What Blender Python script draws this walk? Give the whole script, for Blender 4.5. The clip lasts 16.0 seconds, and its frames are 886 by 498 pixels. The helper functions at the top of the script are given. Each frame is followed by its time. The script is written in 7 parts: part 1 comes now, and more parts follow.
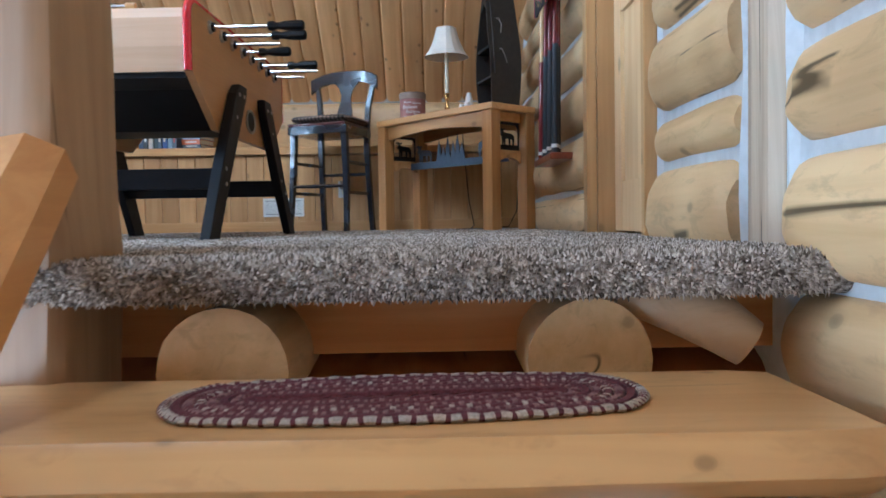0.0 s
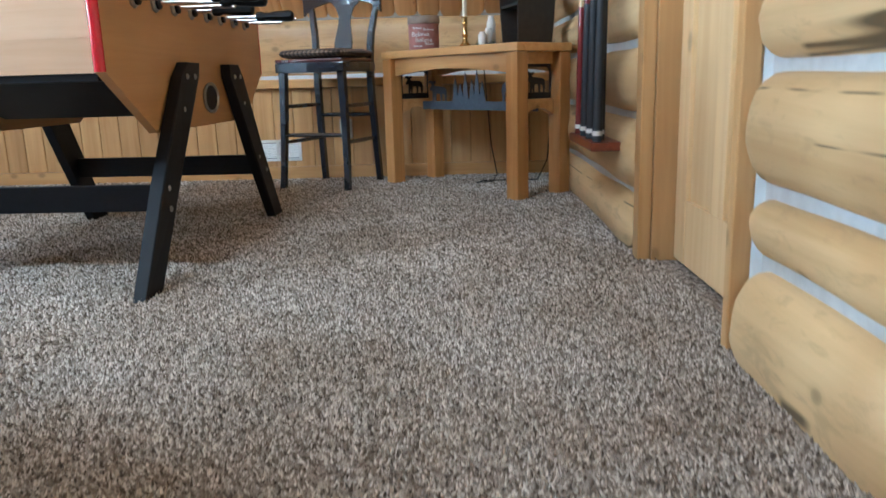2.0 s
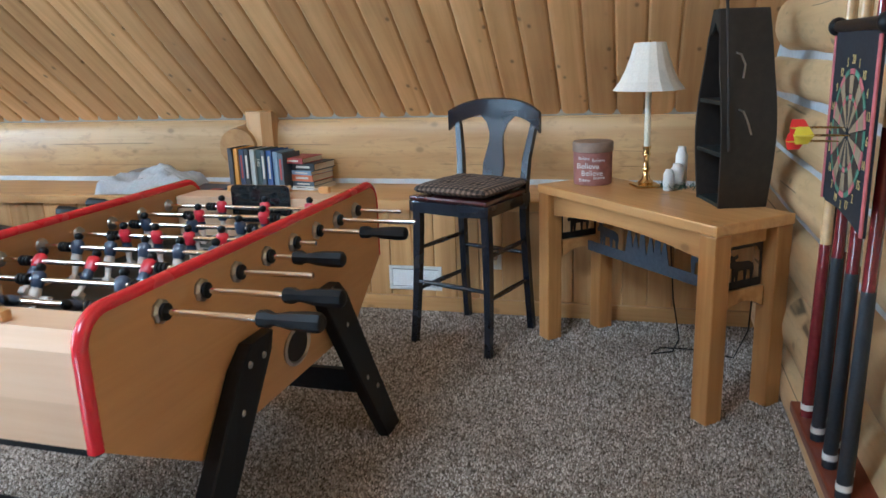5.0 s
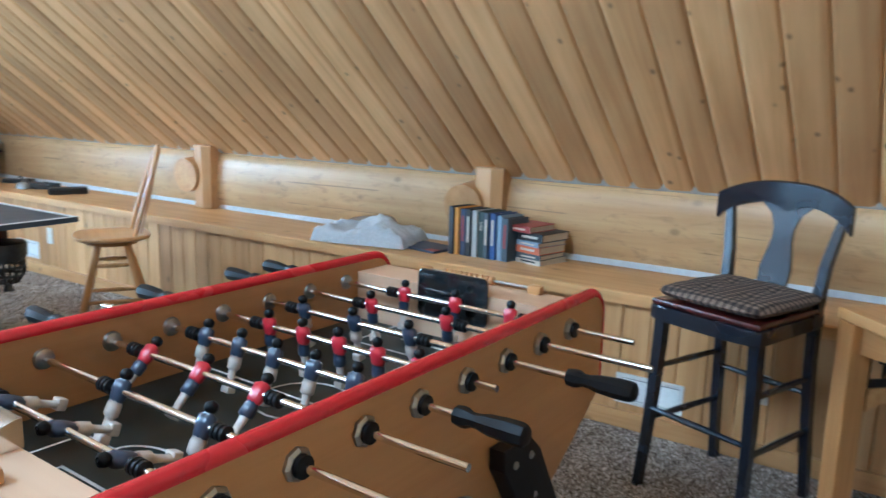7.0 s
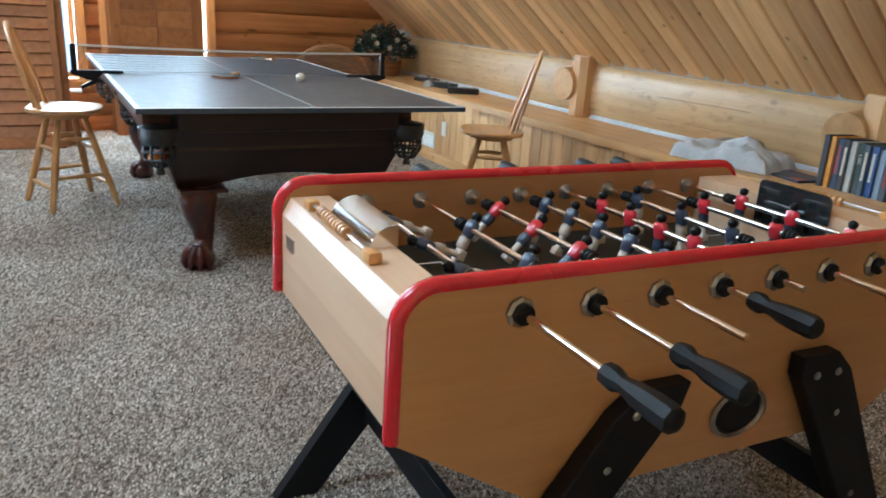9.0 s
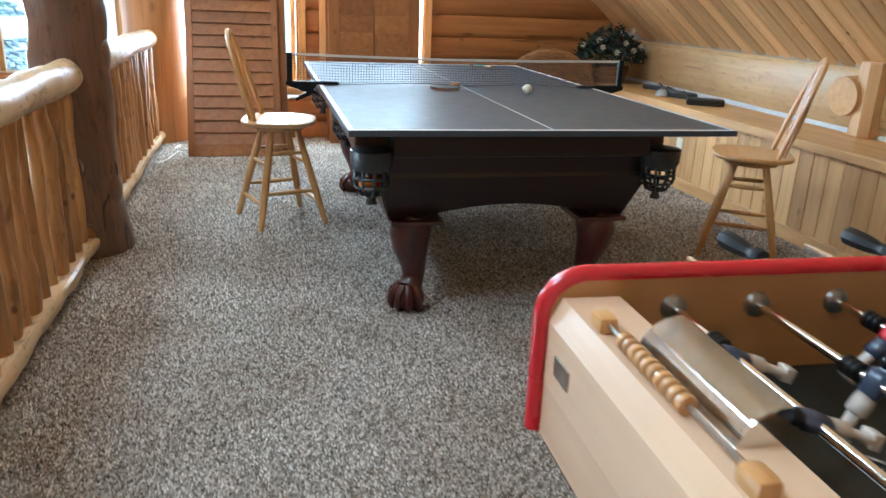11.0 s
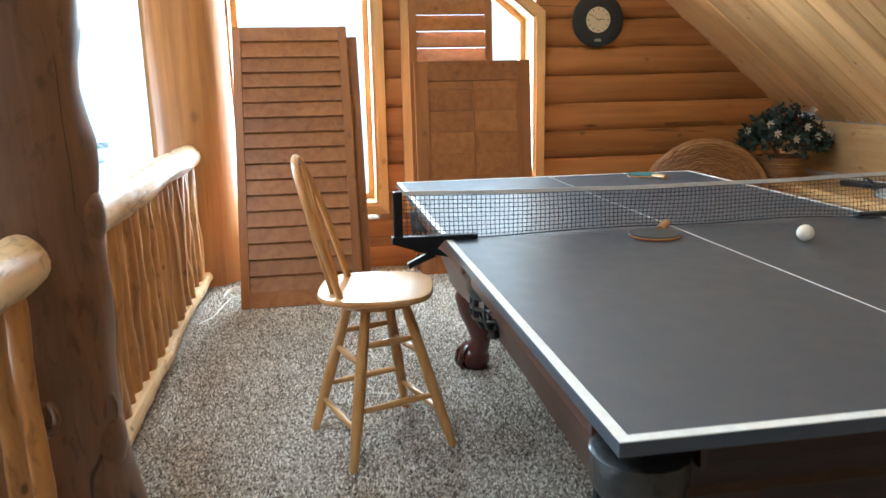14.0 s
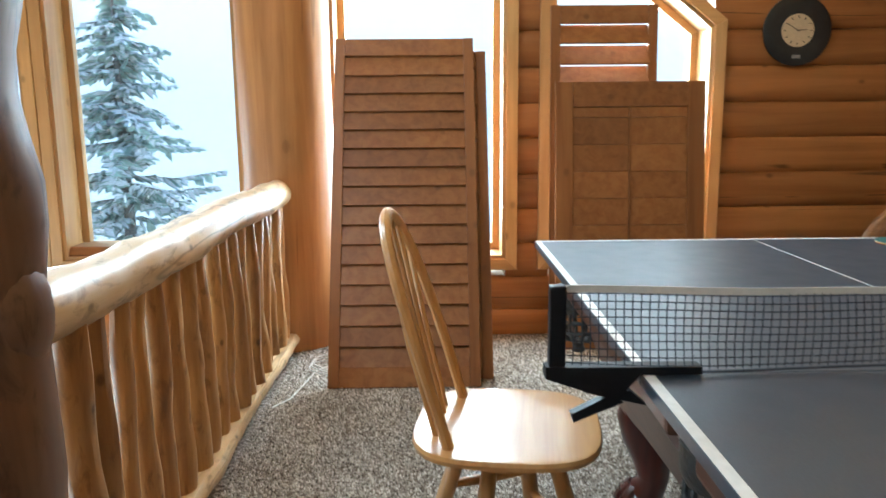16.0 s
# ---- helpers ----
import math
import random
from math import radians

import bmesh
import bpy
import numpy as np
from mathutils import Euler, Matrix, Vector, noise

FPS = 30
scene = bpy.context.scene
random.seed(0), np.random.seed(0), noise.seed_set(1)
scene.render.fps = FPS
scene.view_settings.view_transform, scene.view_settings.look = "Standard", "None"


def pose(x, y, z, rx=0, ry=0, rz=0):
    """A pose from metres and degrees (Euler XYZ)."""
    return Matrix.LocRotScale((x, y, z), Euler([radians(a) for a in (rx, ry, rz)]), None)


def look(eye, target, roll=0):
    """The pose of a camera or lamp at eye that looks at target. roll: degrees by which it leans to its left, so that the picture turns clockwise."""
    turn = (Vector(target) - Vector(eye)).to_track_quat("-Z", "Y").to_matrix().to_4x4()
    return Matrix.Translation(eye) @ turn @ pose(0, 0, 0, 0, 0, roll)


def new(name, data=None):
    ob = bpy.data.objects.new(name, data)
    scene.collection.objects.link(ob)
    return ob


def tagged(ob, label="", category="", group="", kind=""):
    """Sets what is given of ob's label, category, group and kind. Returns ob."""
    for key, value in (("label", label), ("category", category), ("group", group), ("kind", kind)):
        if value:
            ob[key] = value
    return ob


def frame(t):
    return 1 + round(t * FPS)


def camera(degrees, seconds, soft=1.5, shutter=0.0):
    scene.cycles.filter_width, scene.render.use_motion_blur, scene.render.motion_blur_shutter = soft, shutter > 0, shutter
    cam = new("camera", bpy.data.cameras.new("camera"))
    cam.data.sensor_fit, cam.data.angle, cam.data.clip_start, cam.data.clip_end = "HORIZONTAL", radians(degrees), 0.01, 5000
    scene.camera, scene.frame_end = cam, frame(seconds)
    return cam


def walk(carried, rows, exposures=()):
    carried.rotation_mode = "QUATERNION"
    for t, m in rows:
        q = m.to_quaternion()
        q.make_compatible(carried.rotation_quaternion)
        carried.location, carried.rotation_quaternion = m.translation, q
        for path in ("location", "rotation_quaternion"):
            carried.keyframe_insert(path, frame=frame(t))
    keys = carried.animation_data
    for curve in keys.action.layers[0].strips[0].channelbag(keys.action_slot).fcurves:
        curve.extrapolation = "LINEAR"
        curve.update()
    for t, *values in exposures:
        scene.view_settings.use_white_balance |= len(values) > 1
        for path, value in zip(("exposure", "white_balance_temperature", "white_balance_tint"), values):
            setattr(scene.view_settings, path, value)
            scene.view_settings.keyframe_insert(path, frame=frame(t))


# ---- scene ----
cam = camera(60.6, 16.0, shutter=0.35)
PATH = [
    (0, (0.159, 0.182, 0.057), (0.193, 2.18, -0.015), -0.9),
    (0.5, (0.173, 0.379, 0.189), (0.272, 2.369, 0.005), -1.4),
    (1, (0.249, 0.569, 0.35), (0.281, 2.556, 0.128), -1.1),
    (1.5, (0.239, 0.75, 0.443), (0.218, 2.723, 0.119), -2.5),
    (2, (0.247, 0.887, 0.562), (0.195, 2.838, 0.125), -1.6),
    (2.5, (0.295, 1.064, 0.679), (0.132, 3.013, 0.258), 1.9),
    (3, (0.263, 1.248, 0.784), (-0.061, 3.18, 0.379), -1.2),
    (3.2, (0.246, 1.311, 0.858), (-0.12, 3.228, 0.42), -2.6),
    (5.3, (0.276, 1.94, 1.311), (-0.227, 3.808, 0.805), -1.9),
    (5.5, (0.298, 2.01, 1.32), (-0.142, 3.895, 0.815), -3.6),
    (6, (0.245, 2.211, 1.332), (-0.235, 4.116, 0.96), 0.5),
    (6.5, (0.114, 2.376, 1.321), (-0.735, 4.151, 0.96), 1.1),
    (7, (0.063, 2.514, 1.315), (-1.022, 4.151, 0.937), 1.5),
    (7.5, (0.138, 2.627, 1.308), (-1.28, 3.98, 0.909), 2.9),
    (8, (0.182, 2.629, 1.288), (-1.392, 3.78, 0.841), 3.1),
    (8.5, (0.225, 2.511, 1.275), (-1.404, 3.546, 0.75), 2.8),
    (9, (0.261, 2.437, 1.26), (-1.407, 3.358, 0.654), 3.7),
    (9.5, (0.199, 2.447, 1.249), (-1.539, 3.185, 0.59), 4.4),
    (10, (0.072, 2.505, 1.248), (-1.735, 3.056, 0.591), 4.6),
    (10.2, (-0.003, 2.517, 1.243), (-1.82, 3.041, 0.59), 4.5),
    (12.5, (-1.322, 2.475, 1.264), (-3.215, 2.797, 0.705), -1.8),
    (13, (-1.634, 2.495, 1.267), (-3.554, 2.762, 0.776), -0.3),
    (13.5, (-1.875, 2.474, 1.274), (-3.8, 2.724, 0.794), -0.7),
    (14, (-2.103, 2.409, 1.287), (-4.028, 2.731, 0.848), -1.1),
    (14.5, (-2.36, 2.427, 1.261), (-4.291, 2.727, 0.836), 0.2),
    (15, (-2.622, 2.448, 1.252), (-4.567, 2.647, 0.832), -0.1),
    (15.5, (-2.897, 2.418, 1.253), (-4.85, 2.56, 0.846), -1.4),
    (16, (-3.13, 2.445, 1.24), (-5.099, 2.467, 0.889), -0.5),
]
EXPOSURES = [(0, 1.58, 4500, 0), (0.7, 1.70, 4900, -3), (2.5, 1.75, 4750, -4), (5.5, 1.70, 4700, -3), (7, 1.78, 4250, -7), (8, 1.66, 4450, -7), (9, 1.53, 4850, -6), (12.5, 1.62, 4800, -7), (14.5, 1.45, 5250, -6), (16, 1.14, 5250, -7)]
walk(cam, [(t, look(eye, target, roll)) for t, eye, target, roll in PATH], EXPOSURES)

# ---- world and light ----
world = bpy.data.worlds.new("sky")
scene.world = world
world.use_nodes = True
wn = world.node_tree
sky = wn.nodes.new("ShaderNodeTexSky")
sky.sky_type = "NISHITA"
sky.sun_disc = False
sky.sun_elevation = radians(28)
sky.sun_rotation = radians(200)
sky.air_density = 1.0
sky.dust_density = 3.0
wn.links.new(sky.outputs["Color"], wn.nodes["Background"].inputs["Color"])
wn.nodes["Background"].inputs["Strength"].default_value = 0.15

sun_data = bpy.data.lights.new("sun", "SUN")
sun_data.energy = 1.2
sun_data.angle = radians(12)
sun_data.color = (1.0, 0.95, 0.88)
sun = new("sun", sun_data)
sun.matrix_world = look((-20, -14, 16), (0, 0, 0))


def window_light(name, x, y, z, w, h, watts, turn):
    data = bpy.data.lights.new(name, "AREA")
    data.shape = "RECTANGLE"
    data.size, data.size_y = w, h
    data.energy = watts
    data.color = (0.93, 0.97, 1.0)
    ob = new(name, data)
    ob.matrix_world = turn(x, y, z)
    return ob


def face_east(x, y, z):
    return look((x, y, z), (x + 1, y, z - 0.15))


def face_north(x, y, z):
    return look((x, y, z), (x, y + 1, z - 0.15))


WEST = -7.3      # inner face of the gable wall
EAST = 0.83      # inner face of the east wall
RIDGE_Y, EAVE_Y, EAVE_Z, SLOPE = 1.67, 5.80, 1.03, 0.80
SOUTH = 2 * RIDGE_Y - EAVE_Y
RIDGE_Z = EAVE_Z + SLOPE * (EAVE_Y - RIDGE_Y)
LOW = -2.66      # floor of the room below
EDGE_Y = 1.37    # front edge of the loft floor

for wy, ww, wz, wh, watts in ((2.37, 0.9, 1.75, 2.4, 105), (3.5, 0.85, 1.3, 1.55, 55), (-0.2, 0.85, 1.3, 1.55, 85)):
    window_light("window_daylight", WEST - 0.42, wy, wz, ww, wh, watts, face_east)
# unseen skylights, added with fill lamps to brighten the east half
ADDED_SKYLIGHTS = ((-2.2, -1.0), (-5.4, -4.2))
SKY_S0, SKY_S1 = 0.55, 1.75      # along the south slope, from the ridge
for x0, x1 in ADDED_SKYLIGHTS:
    sy = RIDGE_Y - 1.15 * 0.78
    eye = Vector(((x0 + x1) / 2, sy - 0.25, RIDGE_Z - SLOPE * (RIDGE_Y - sy) + 0.35))
    window_light("skylight_daylight", *eye, 1.15, 1.15, 30, lambda x, y, z: look((x, y, z), (x, y + 0.6, z - 0.8)))
# fill lamps at unseen south windows, added to light ceiling and table end
for wx in (-5.6, -3.2):
    window_light("window_daylight", wx, SOUTH - 0.35, -1.2, 1.5, 1.6, 55, face_north)

# ---- materials ----
def material(name):
    m = bpy.data.materials.new(name)
    m.use_nodes = True
    return m, m.node_tree, m.node_tree.nodes["Principled BSDF"]


def node(t, kind, **values):
    n = t.nodes.new(kind)
    for key, v in values.items():
        n.inputs[key.replace("_", " ")].default_value = v
    return n


def ramp(t, fac, *stops):
    r = t.nodes.new("ShaderNodeValToRGB")
    while len(r.color_ramp.elements) < len(stops):
        r.color_ramp.elements.new(0.5)
    for e, (p, c) in zip(r.color_ramp.elements, stops):
        e.position, e.color = p, (*c, 1)
    t.links.new(fac, r.inputs["Fac"])
    return r.outputs["Color"]


def mix(t, kind, fac, a, b):
    m = t.nodes.new("ShaderNodeMix")
    m.data_type, m.blend_type = "RGBA", kind
    for socket, v in ((m.inputs[0], fac), (m.inputs[6], a), (m.inputs[7], b)):
        if hasattr(v, "is_output"):
            t.links.new(v, socket)
        elif isinstance(v, tuple):
            socket.default_value = (*v, 1)
        else:
            socket.default_value = v
    return m.outputs[2]


def bump(t, bsdf, height, strength, distance=0.01):
    b = node(t, "ShaderNodeBump", Strength=strength, Distance=distance)
    t.links.new(height, b.inputs["Height"])
    t.links.new(b.outputs["Normal"], bsdf.inputs["Normal"])
    return b


def coords(t, scale, shift):
    """Object coordinates, stretched, and shifted by the piece's own random number."""
    c = t.nodes.new("ShaderNodeTexCoord")
    add = t.nodes.new("ShaderNodeVectorMath")
    add.operation = "ADD"
    t.links.new(c.outputs["Object"], add.inputs[0])
    if shift:
        mul = t.nodes.new("ShaderNodeVectorMath")
        mul.operation = "SCALE"
        mul.inputs["Scale"].default_value = 13.0
        if shift == "object":
            o = t.nodes.new("ShaderNodeObjectInfo").outputs["Random"]
        else:
            o = t.nodes.new("ShaderNodeNewGeometry").outputs["Random Per Island"]
        comb = t.nodes.new("ShaderNodeCombineXYZ")
        for k in range(3):
            t.links.new(o, comb.inputs[k])
        t.links.new(comb.outputs[0], mul.inputs[0])
        t.links.new(mul.outputs[0], add.inputs[1])
    m = t.nodes.new("ShaderNodeMapping")
    m.inputs["Scale"].default_value = scale
    t.links.new(add.outputs[0], m.inputs["Vector"])
    return m.outputs["Vector"], add.outputs[0], (o if shift else None)


def wood(name, light, dark, axis, rough=0.45, knots=0.6, grain=1.0, shift="object", tone=0.25, cracks=0.0, coat=0.0, knot_size=3.2, patches=0.0):
    """Pine or stained timber, with the grain along one axis (0, 1, 2)."""
    m, t, b = material(name)
    s = [22.0 * grain] * 3
    s[axis] = 1.1 * grain
    v, raw, rnd = coords(t, s, shift)
    n1 = node(t, "ShaderNodeTexNoise", Scale=1.0, Detail=6.0, Roughness=0.6, Distortion=0.5)
    t.links.new(v, n1.inputs["Vector"])
    col = ramp(t, n1.outputs["Fac"], (0.3, dark), (0.62, light))
    # broad change of tone
    n2 = node(t, "ShaderNodeTexNoise", Scale=1.3, Detail=3.0)
    t.links.new(raw, n2.inputs["Vector"])
    soft = ramp(t, n2.outputs["Fac"], (0.3, (0.72, 0.66, 0.58)), (0.7, (1.08, 1.06, 1.02)))
    col = mix(t, "MULTIPLY", 0.7, col, soft)
    if rnd is not None and tone:
        each = ramp(t, rnd, (0.0, (1 - tone, 1 - tone * 1.15, 1 - tone * 1.3)), (1.0, (1 + tone * 0.4, 1 + tone * 0.4, 1 + tone * 0.35)))
        col = mix(t, "MULTIPLY", 1.0, col, each)
    if knots:
        ks = [knot_size * 2.0] * 3
        ks[axis] = knot_size * 1.35
        mp = t.nodes.new("ShaderNodeMapping")
        mp.inputs["Scale"].default_value = ks
        t.links.new(raw, mp.inputs["Vector"])
        vo = node(t, "ShaderNodeTexVoronoi", Scale=1.0, Randomness=1.0)
        t.links.new(mp.outputs[0], vo.inputs["Vector"])
        kn = ramp(t, vo.outputs["Distance"], (0.05, (0.0, 0.0, 0.0)), (0.085, (0.35, 0.35, 0.35)), (0.10, (0.78, 0.78, 0.78)), (0.15, (1, 1, 1)))
        brown = tuple(c * 0.32 for c in dark)
        inv = t.nodes.new("ShaderNodeInvert")
        t.links.new(kn, inv.inputs["Color"])
        sc = t.nodes.new("ShaderNodeMath")
        sc.operation = "MULTIPLY"
        sc.inputs[1].default_value = knots
        t.links.new(inv.outputs[0], sc.inputs[0])
        col = mix(t, "MIX", sc.outputs[0], col, brown)
    if patches:
        # mottled remains of inner bark
        ps = [26.0] * 3
        ps[axis] = 9.0
        mp = t.nodes.new("ShaderNodeMapping")
        mp.inputs["Scale"].default_value = ps
        t.links.new(raw, mp.inputs["Vector"])
        pn = node(t, "ShaderNodeTexNoise", Scale=1.0, Detail=5.0, Roughness=0.62, Distortion=0.6)
        t.links.new(mp.outputs[0], pn.inputs["Vector"])
        spot = ramp(t, pn.outputs["Fac"], (0.54, (0, 0, 0)), (0.66, (patches,) * 3))
        col = mix(t, "MIX", spot, col, tuple(c * 0.5 for c in dark))
    height = n1.outputs["Fac"]
    if cracks:
        cs = [5.0] * 3
        cs[axis] = 0.16
        mp = t.nodes.new("ShaderNodeMapping")
        mp.inputs["Scale"].default_value = cs
        t.links.new(raw, mp.inputs["Vector"])
        vo = node(t, "ShaderNodeTexNoise", Scale=1.0, Detail=2.5, Roughness=0.35)
        t.links.new(mp.outputs[0], vo.inputs["Vector"])
        n3 = node(t, "ShaderNodeTexNoise", Scale=2.6, Detail=2.0)
        t.links.new(raw, n3.inputs["Vector"])
        where = ramp(t, n3.outputs["Fac"], (0.50, (0, 0, 0)), (0.54, (1, 1, 1)))
        line = ramp(t, vo.outputs["Fac"], (0.491, (0, 0, 0)), (0.496, (1, 1, 1)), (0.501, (1, 1, 1)), (0.506, (0, 0, 0)))
        fac = mix(t, "MULTIPLY", 1.0, where, line)
        sc = t.nodes.new("ShaderNodeMath")
        sc.operation = "MULTIPLY"
        sc.inputs[1].default_value = cracks
        t.links.new(fac, sc.inputs[0])
        col = mix(t, "MIX", sc.outputs[0], col, tuple(c * 0.15 for c in dark))
    t.links.new(col, b.inputs["Base Color"])
    rr = t.nodes.new("ShaderNodeMapRange")
    rr.inputs["To Min"].default_value, rr.inputs["To Max"].default_value = rough + 0.1, rough - 0.08
    t.links.new(n2.outputs["Fac"], rr.inputs["Value"])
    t.links.new(rr.outputs[0], b.inputs["Roughness"])
    b.inputs["Coat Weight"].default_value = coat
    b.inputs["Coat Roughness"].default_value = 0.2
    bump(t, b, height, 0.18, 0.004)
    return m


def plain(name, colour, rough=0.5, metal=0.0, grain=60.0, vary=0.12, relief=0.1, coat=0.0, dist=0.002, gloss=0.5):
    m, t, b = material(name)
    b.inputs["Specular IOR Level"].default_value = gloss
    v, raw, _ = coords(t, (1, 1, 1), "")
    n1 = node(t, "ShaderNodeTexNoise", Scale=grain, Detail=4.0)
    n2 = node(t, "ShaderNodeTexNoise", Scale=grain * 0.08, Detail=3.0)
    t.links.new(raw, n1.inputs["Vector"])
    t.links.new(raw, n2.inputs["Vector"])
    lo, hi = tuple(c * (1 - vary) for c in colour), tuple(min(1, c * (1 + vary)) for c in colour)
    col = ramp(t, n1.outputs["Fac"], (0.3, lo), (0.7, hi))
    col = mix(t, "MULTIPLY", 0.6, col, ramp(t, n2.outputs["Fac"], (0.3, (1 - vary,) * 3), (0.7, (1, 1, 1))))
    t.links.new(col, b.inputs["Base Color"])
    rr = t.nodes.new("ShaderNodeMapRange")
    rr.inputs["To Min"].default_value, rr.inputs["To Max"].default_value = max(0.02, rough - 0.06), rough + 0.08
    t.links.new(n2.outputs["Fac"], rr.inputs["Value"])
    t.links.new(rr.outputs[0], b.inputs["Roughness"])
    b.inputs["Metallic"].default_value = metal
    b.inputs["Coat Weight"].default_value = coat
    if relief:
        bump(t, b, n1.outputs["Fac"], relief, dist)
    return m


def carpet_material(name):
    m, t, b = material(name)
    v, raw, _ = coords(t, (1, 1, 1), "")
    big = node(t, "ShaderNodeTexNoise", Scale=2.2, Detail=4.0, Roughness=0.6)
    mid = node(t, "ShaderNodeTexNoise", Scale=55.0, Detail=4.0, Roughness=0.75)
    fine = node(t, "ShaderNodeTexVoronoi", Scale=120.0)
    for n in (big, mid, fine):
        t.links.new(raw, n.inputs["Vector"])
    tuft = ramp(t, mid.outputs["Fac"], (0.38, (0.14, 0.115, 0.095)), (0.46, (0.33, 0.285, 0.245)), (0.54, (0.50, 0.45, 0.40)), (0.64, (0.74, 0.69, 0.63)))
    cell = ramp(t, fine.outputs["Color"], (0.1, (0.45, 0.42, 0.40)), (0.9, (1.15, 1.12, 1.1)))
    col = mix(t, "MULTIPLY", 0.75, tuft, cell)
    # broad patches, browner and darker where the noise is low
    patchy = ramp(t, big.outputs["Fac"], (0.36, (0.80, 0.75, 0.69)), (0.62, (1.06, 1.05, 1.05)))
    col = mix(t, "MULTIPLY", 1.0, col, patchy)
    t.links.new(col, b.inputs["Base Color"])
    b.inputs["Roughness"].default_value = 0.95
    b.inputs["Specular IOR Level"].default_value = 0.1
    add = t.nodes.new("ShaderNodeMath")
    add.operation = "SUBTRACT"
    t.links.new(mid.outputs["Fac"], add.inputs[0])
    t.links.new(fine.outputs["Distance"], add.inputs[1])
    bump(t, b, add.outputs[0], 0.9, 0.012)
    return m


def glass_material(name):
    m, t, b = material(name)
    tr = t.nodes.new("ShaderNodeBsdfTransparent")
    gl = node(t, "ShaderNodeBsdfGlossy", Roughness=0.02)
    fr = node(t, "ShaderNodeFresnel", IOR=1.45)
    mx = t.nodes.new("ShaderNodeMixShader")
    t.links.new(fr.outputs[0], mx.inputs[0])
    t.links.new(tr.outputs[0], mx.inputs[1])
    t.links.new(gl.outputs[0], mx.inputs[2])
    t.links.new(mx.outputs[0], t.nodes["Material Output"].inputs["Surface"])
    return m


CARPET = carpet_material("speckled carpet")
CEILING_PINE = wood("varnished ceiling pine", (0.76, 0.50, 0.24), (0.59, 0.35, 0.145), 1, 0.38, knots=0.85, grain=0.8, shift="island", tone=0.32, knot_size=4.6)
PANEL_PINE = wood("varnished pine panelling", (0.66, 0.42, 0.19), (0.50, 0.29, 0.11), 2, 0.4, knots=0.7)
LOG_PALE_Y = wood("peeled log along y", (0.75, 0.565, 0.315), (0.59, 0.41, 0.20), 1, 0.5, knots=0.7, grain=0.55, cracks=0.95, tone=0.18, knot_size=3.0, patches=0.3)
LOG_PALE_X = wood("peeled log along x", (0.68, 0.48, 0.24), (0.52, 0.33, 0.14), 0, 0.38, knots=0.6, grain=0.55, cracks=0.6, tone=0.15, knot_size=3.0, patches=0.4)
LOG_STAINED = wood("stained gable log", (0.46, 0.20, 0.06), (0.30, 0.115, 0.03), 1, 0.42, knots=0.7, grain=0.6, cracks=0.7, tone=0.22, knot_size=3.2)
LOG_POST = wood("upright log", (0.50, 0.25, 0.09), (0.32, 0.14, 0.045), 2, 0.45, knots=0.6, grain=0.6, cracks=0.4, tone=0.12, knot_size=1.4)
LOG_OLD = wood("brown weathered log post", (0.205, 0.115, 0.075), (0.105, 0.055, 0.037), 2, 0.36, knots=0.8, grain=0.5, cracks=0.9, tone=0.1, knot_size=2.6, patches=0.6)
RAIL_X = wood("peeled rail log", (0.72, 0.54, 0.32), (0.50, 0.31, 0.13), 0, 0.38, knots=0.95, grain=0.45, tone=0.12, cracks=0.5, knot_size=4.4, patches=0.75)
BALUSTER = wood("peeled baluster", (0.56, 0.32, 0.12), (0.30, 0.13, 0.04), 2, 0.42, knots=0.9, grain=0.7, tone=0.25, knot_size=4.5, patches=0.6)
CHINK = plain("white chinking mortar", (0.56, 0.585, 0.60), 0.85, grain=30, vary=0.08, relief=0.35, dist=0.004)
CHINK_TAN = plain("tan caulked joint", (0.34, 0.22, 0.12), 0.8, grain=30, vary=0.12, relief=0.3, dist=0.004)
DOOR_PINE = wood("pale door pine", (0.80, 0.60, 0.34), (0.70, 0.48, 0.24), 2, 0.38, knots=0.6, tone=0.06, knot_size=2.4)
TRIM_X = wood("pine trim along x", (0.64, 0.40, 0.17), (0.50, 0.28, 0.10), 0, 0.4, knots=0.5)
TRIM_Y = wood("pine trim along y", (0.64, 0.40, 0.17), (0.50, 0.28, 0.10), 1, 0.4, knots=0.5)
TRIM_Z = wood("pine trim upright", (0.70, 0.46, 0.215), (0.57, 0.345, 0.135), 2, 0.4, knots=0.5)
SHUTTER = wood("stained shutter pine", (0.32, 0.14, 0.044), (0.225, 0.085, 0.024), 1, 0.45, knots=0.4, tone=0.15)
SHUTTER_Z = wood("stained shutter stile", (0.32, 0.14, 0.044), (0.225, 0.085, 0.024), 2, 0.45, knots=0.4, tone=0.15)
DESK_X = wood("desk pine lengthwise", (0.66, 0.38, 0.14), (0.50, 0.25, 0.075), 0, 0.35, knots=0.6, tone=0.12, coat=0.2)
DESK_Z = wood("desk pine upright", (0.60, 0.32, 0.105), (0.44, 0.20, 0.055), 2, 0.38, knots=0.6, tone=0.12, coat=0.15)
OAK = wood("honey oak", (0.64, 0.38, 0.15), (0.50, 0.26, 0.085), 0, 0.3, knots=0.0, grain=1.4, tone=0.1, coat=0.3)
OAK_Z = wood("honey oak upright", (0.62, 0.36, 0.14), (0.48, 0.25, 0.08), 2, 0.32, knots=0.0, grain=1.4, tone=0.1, coat=0.3)
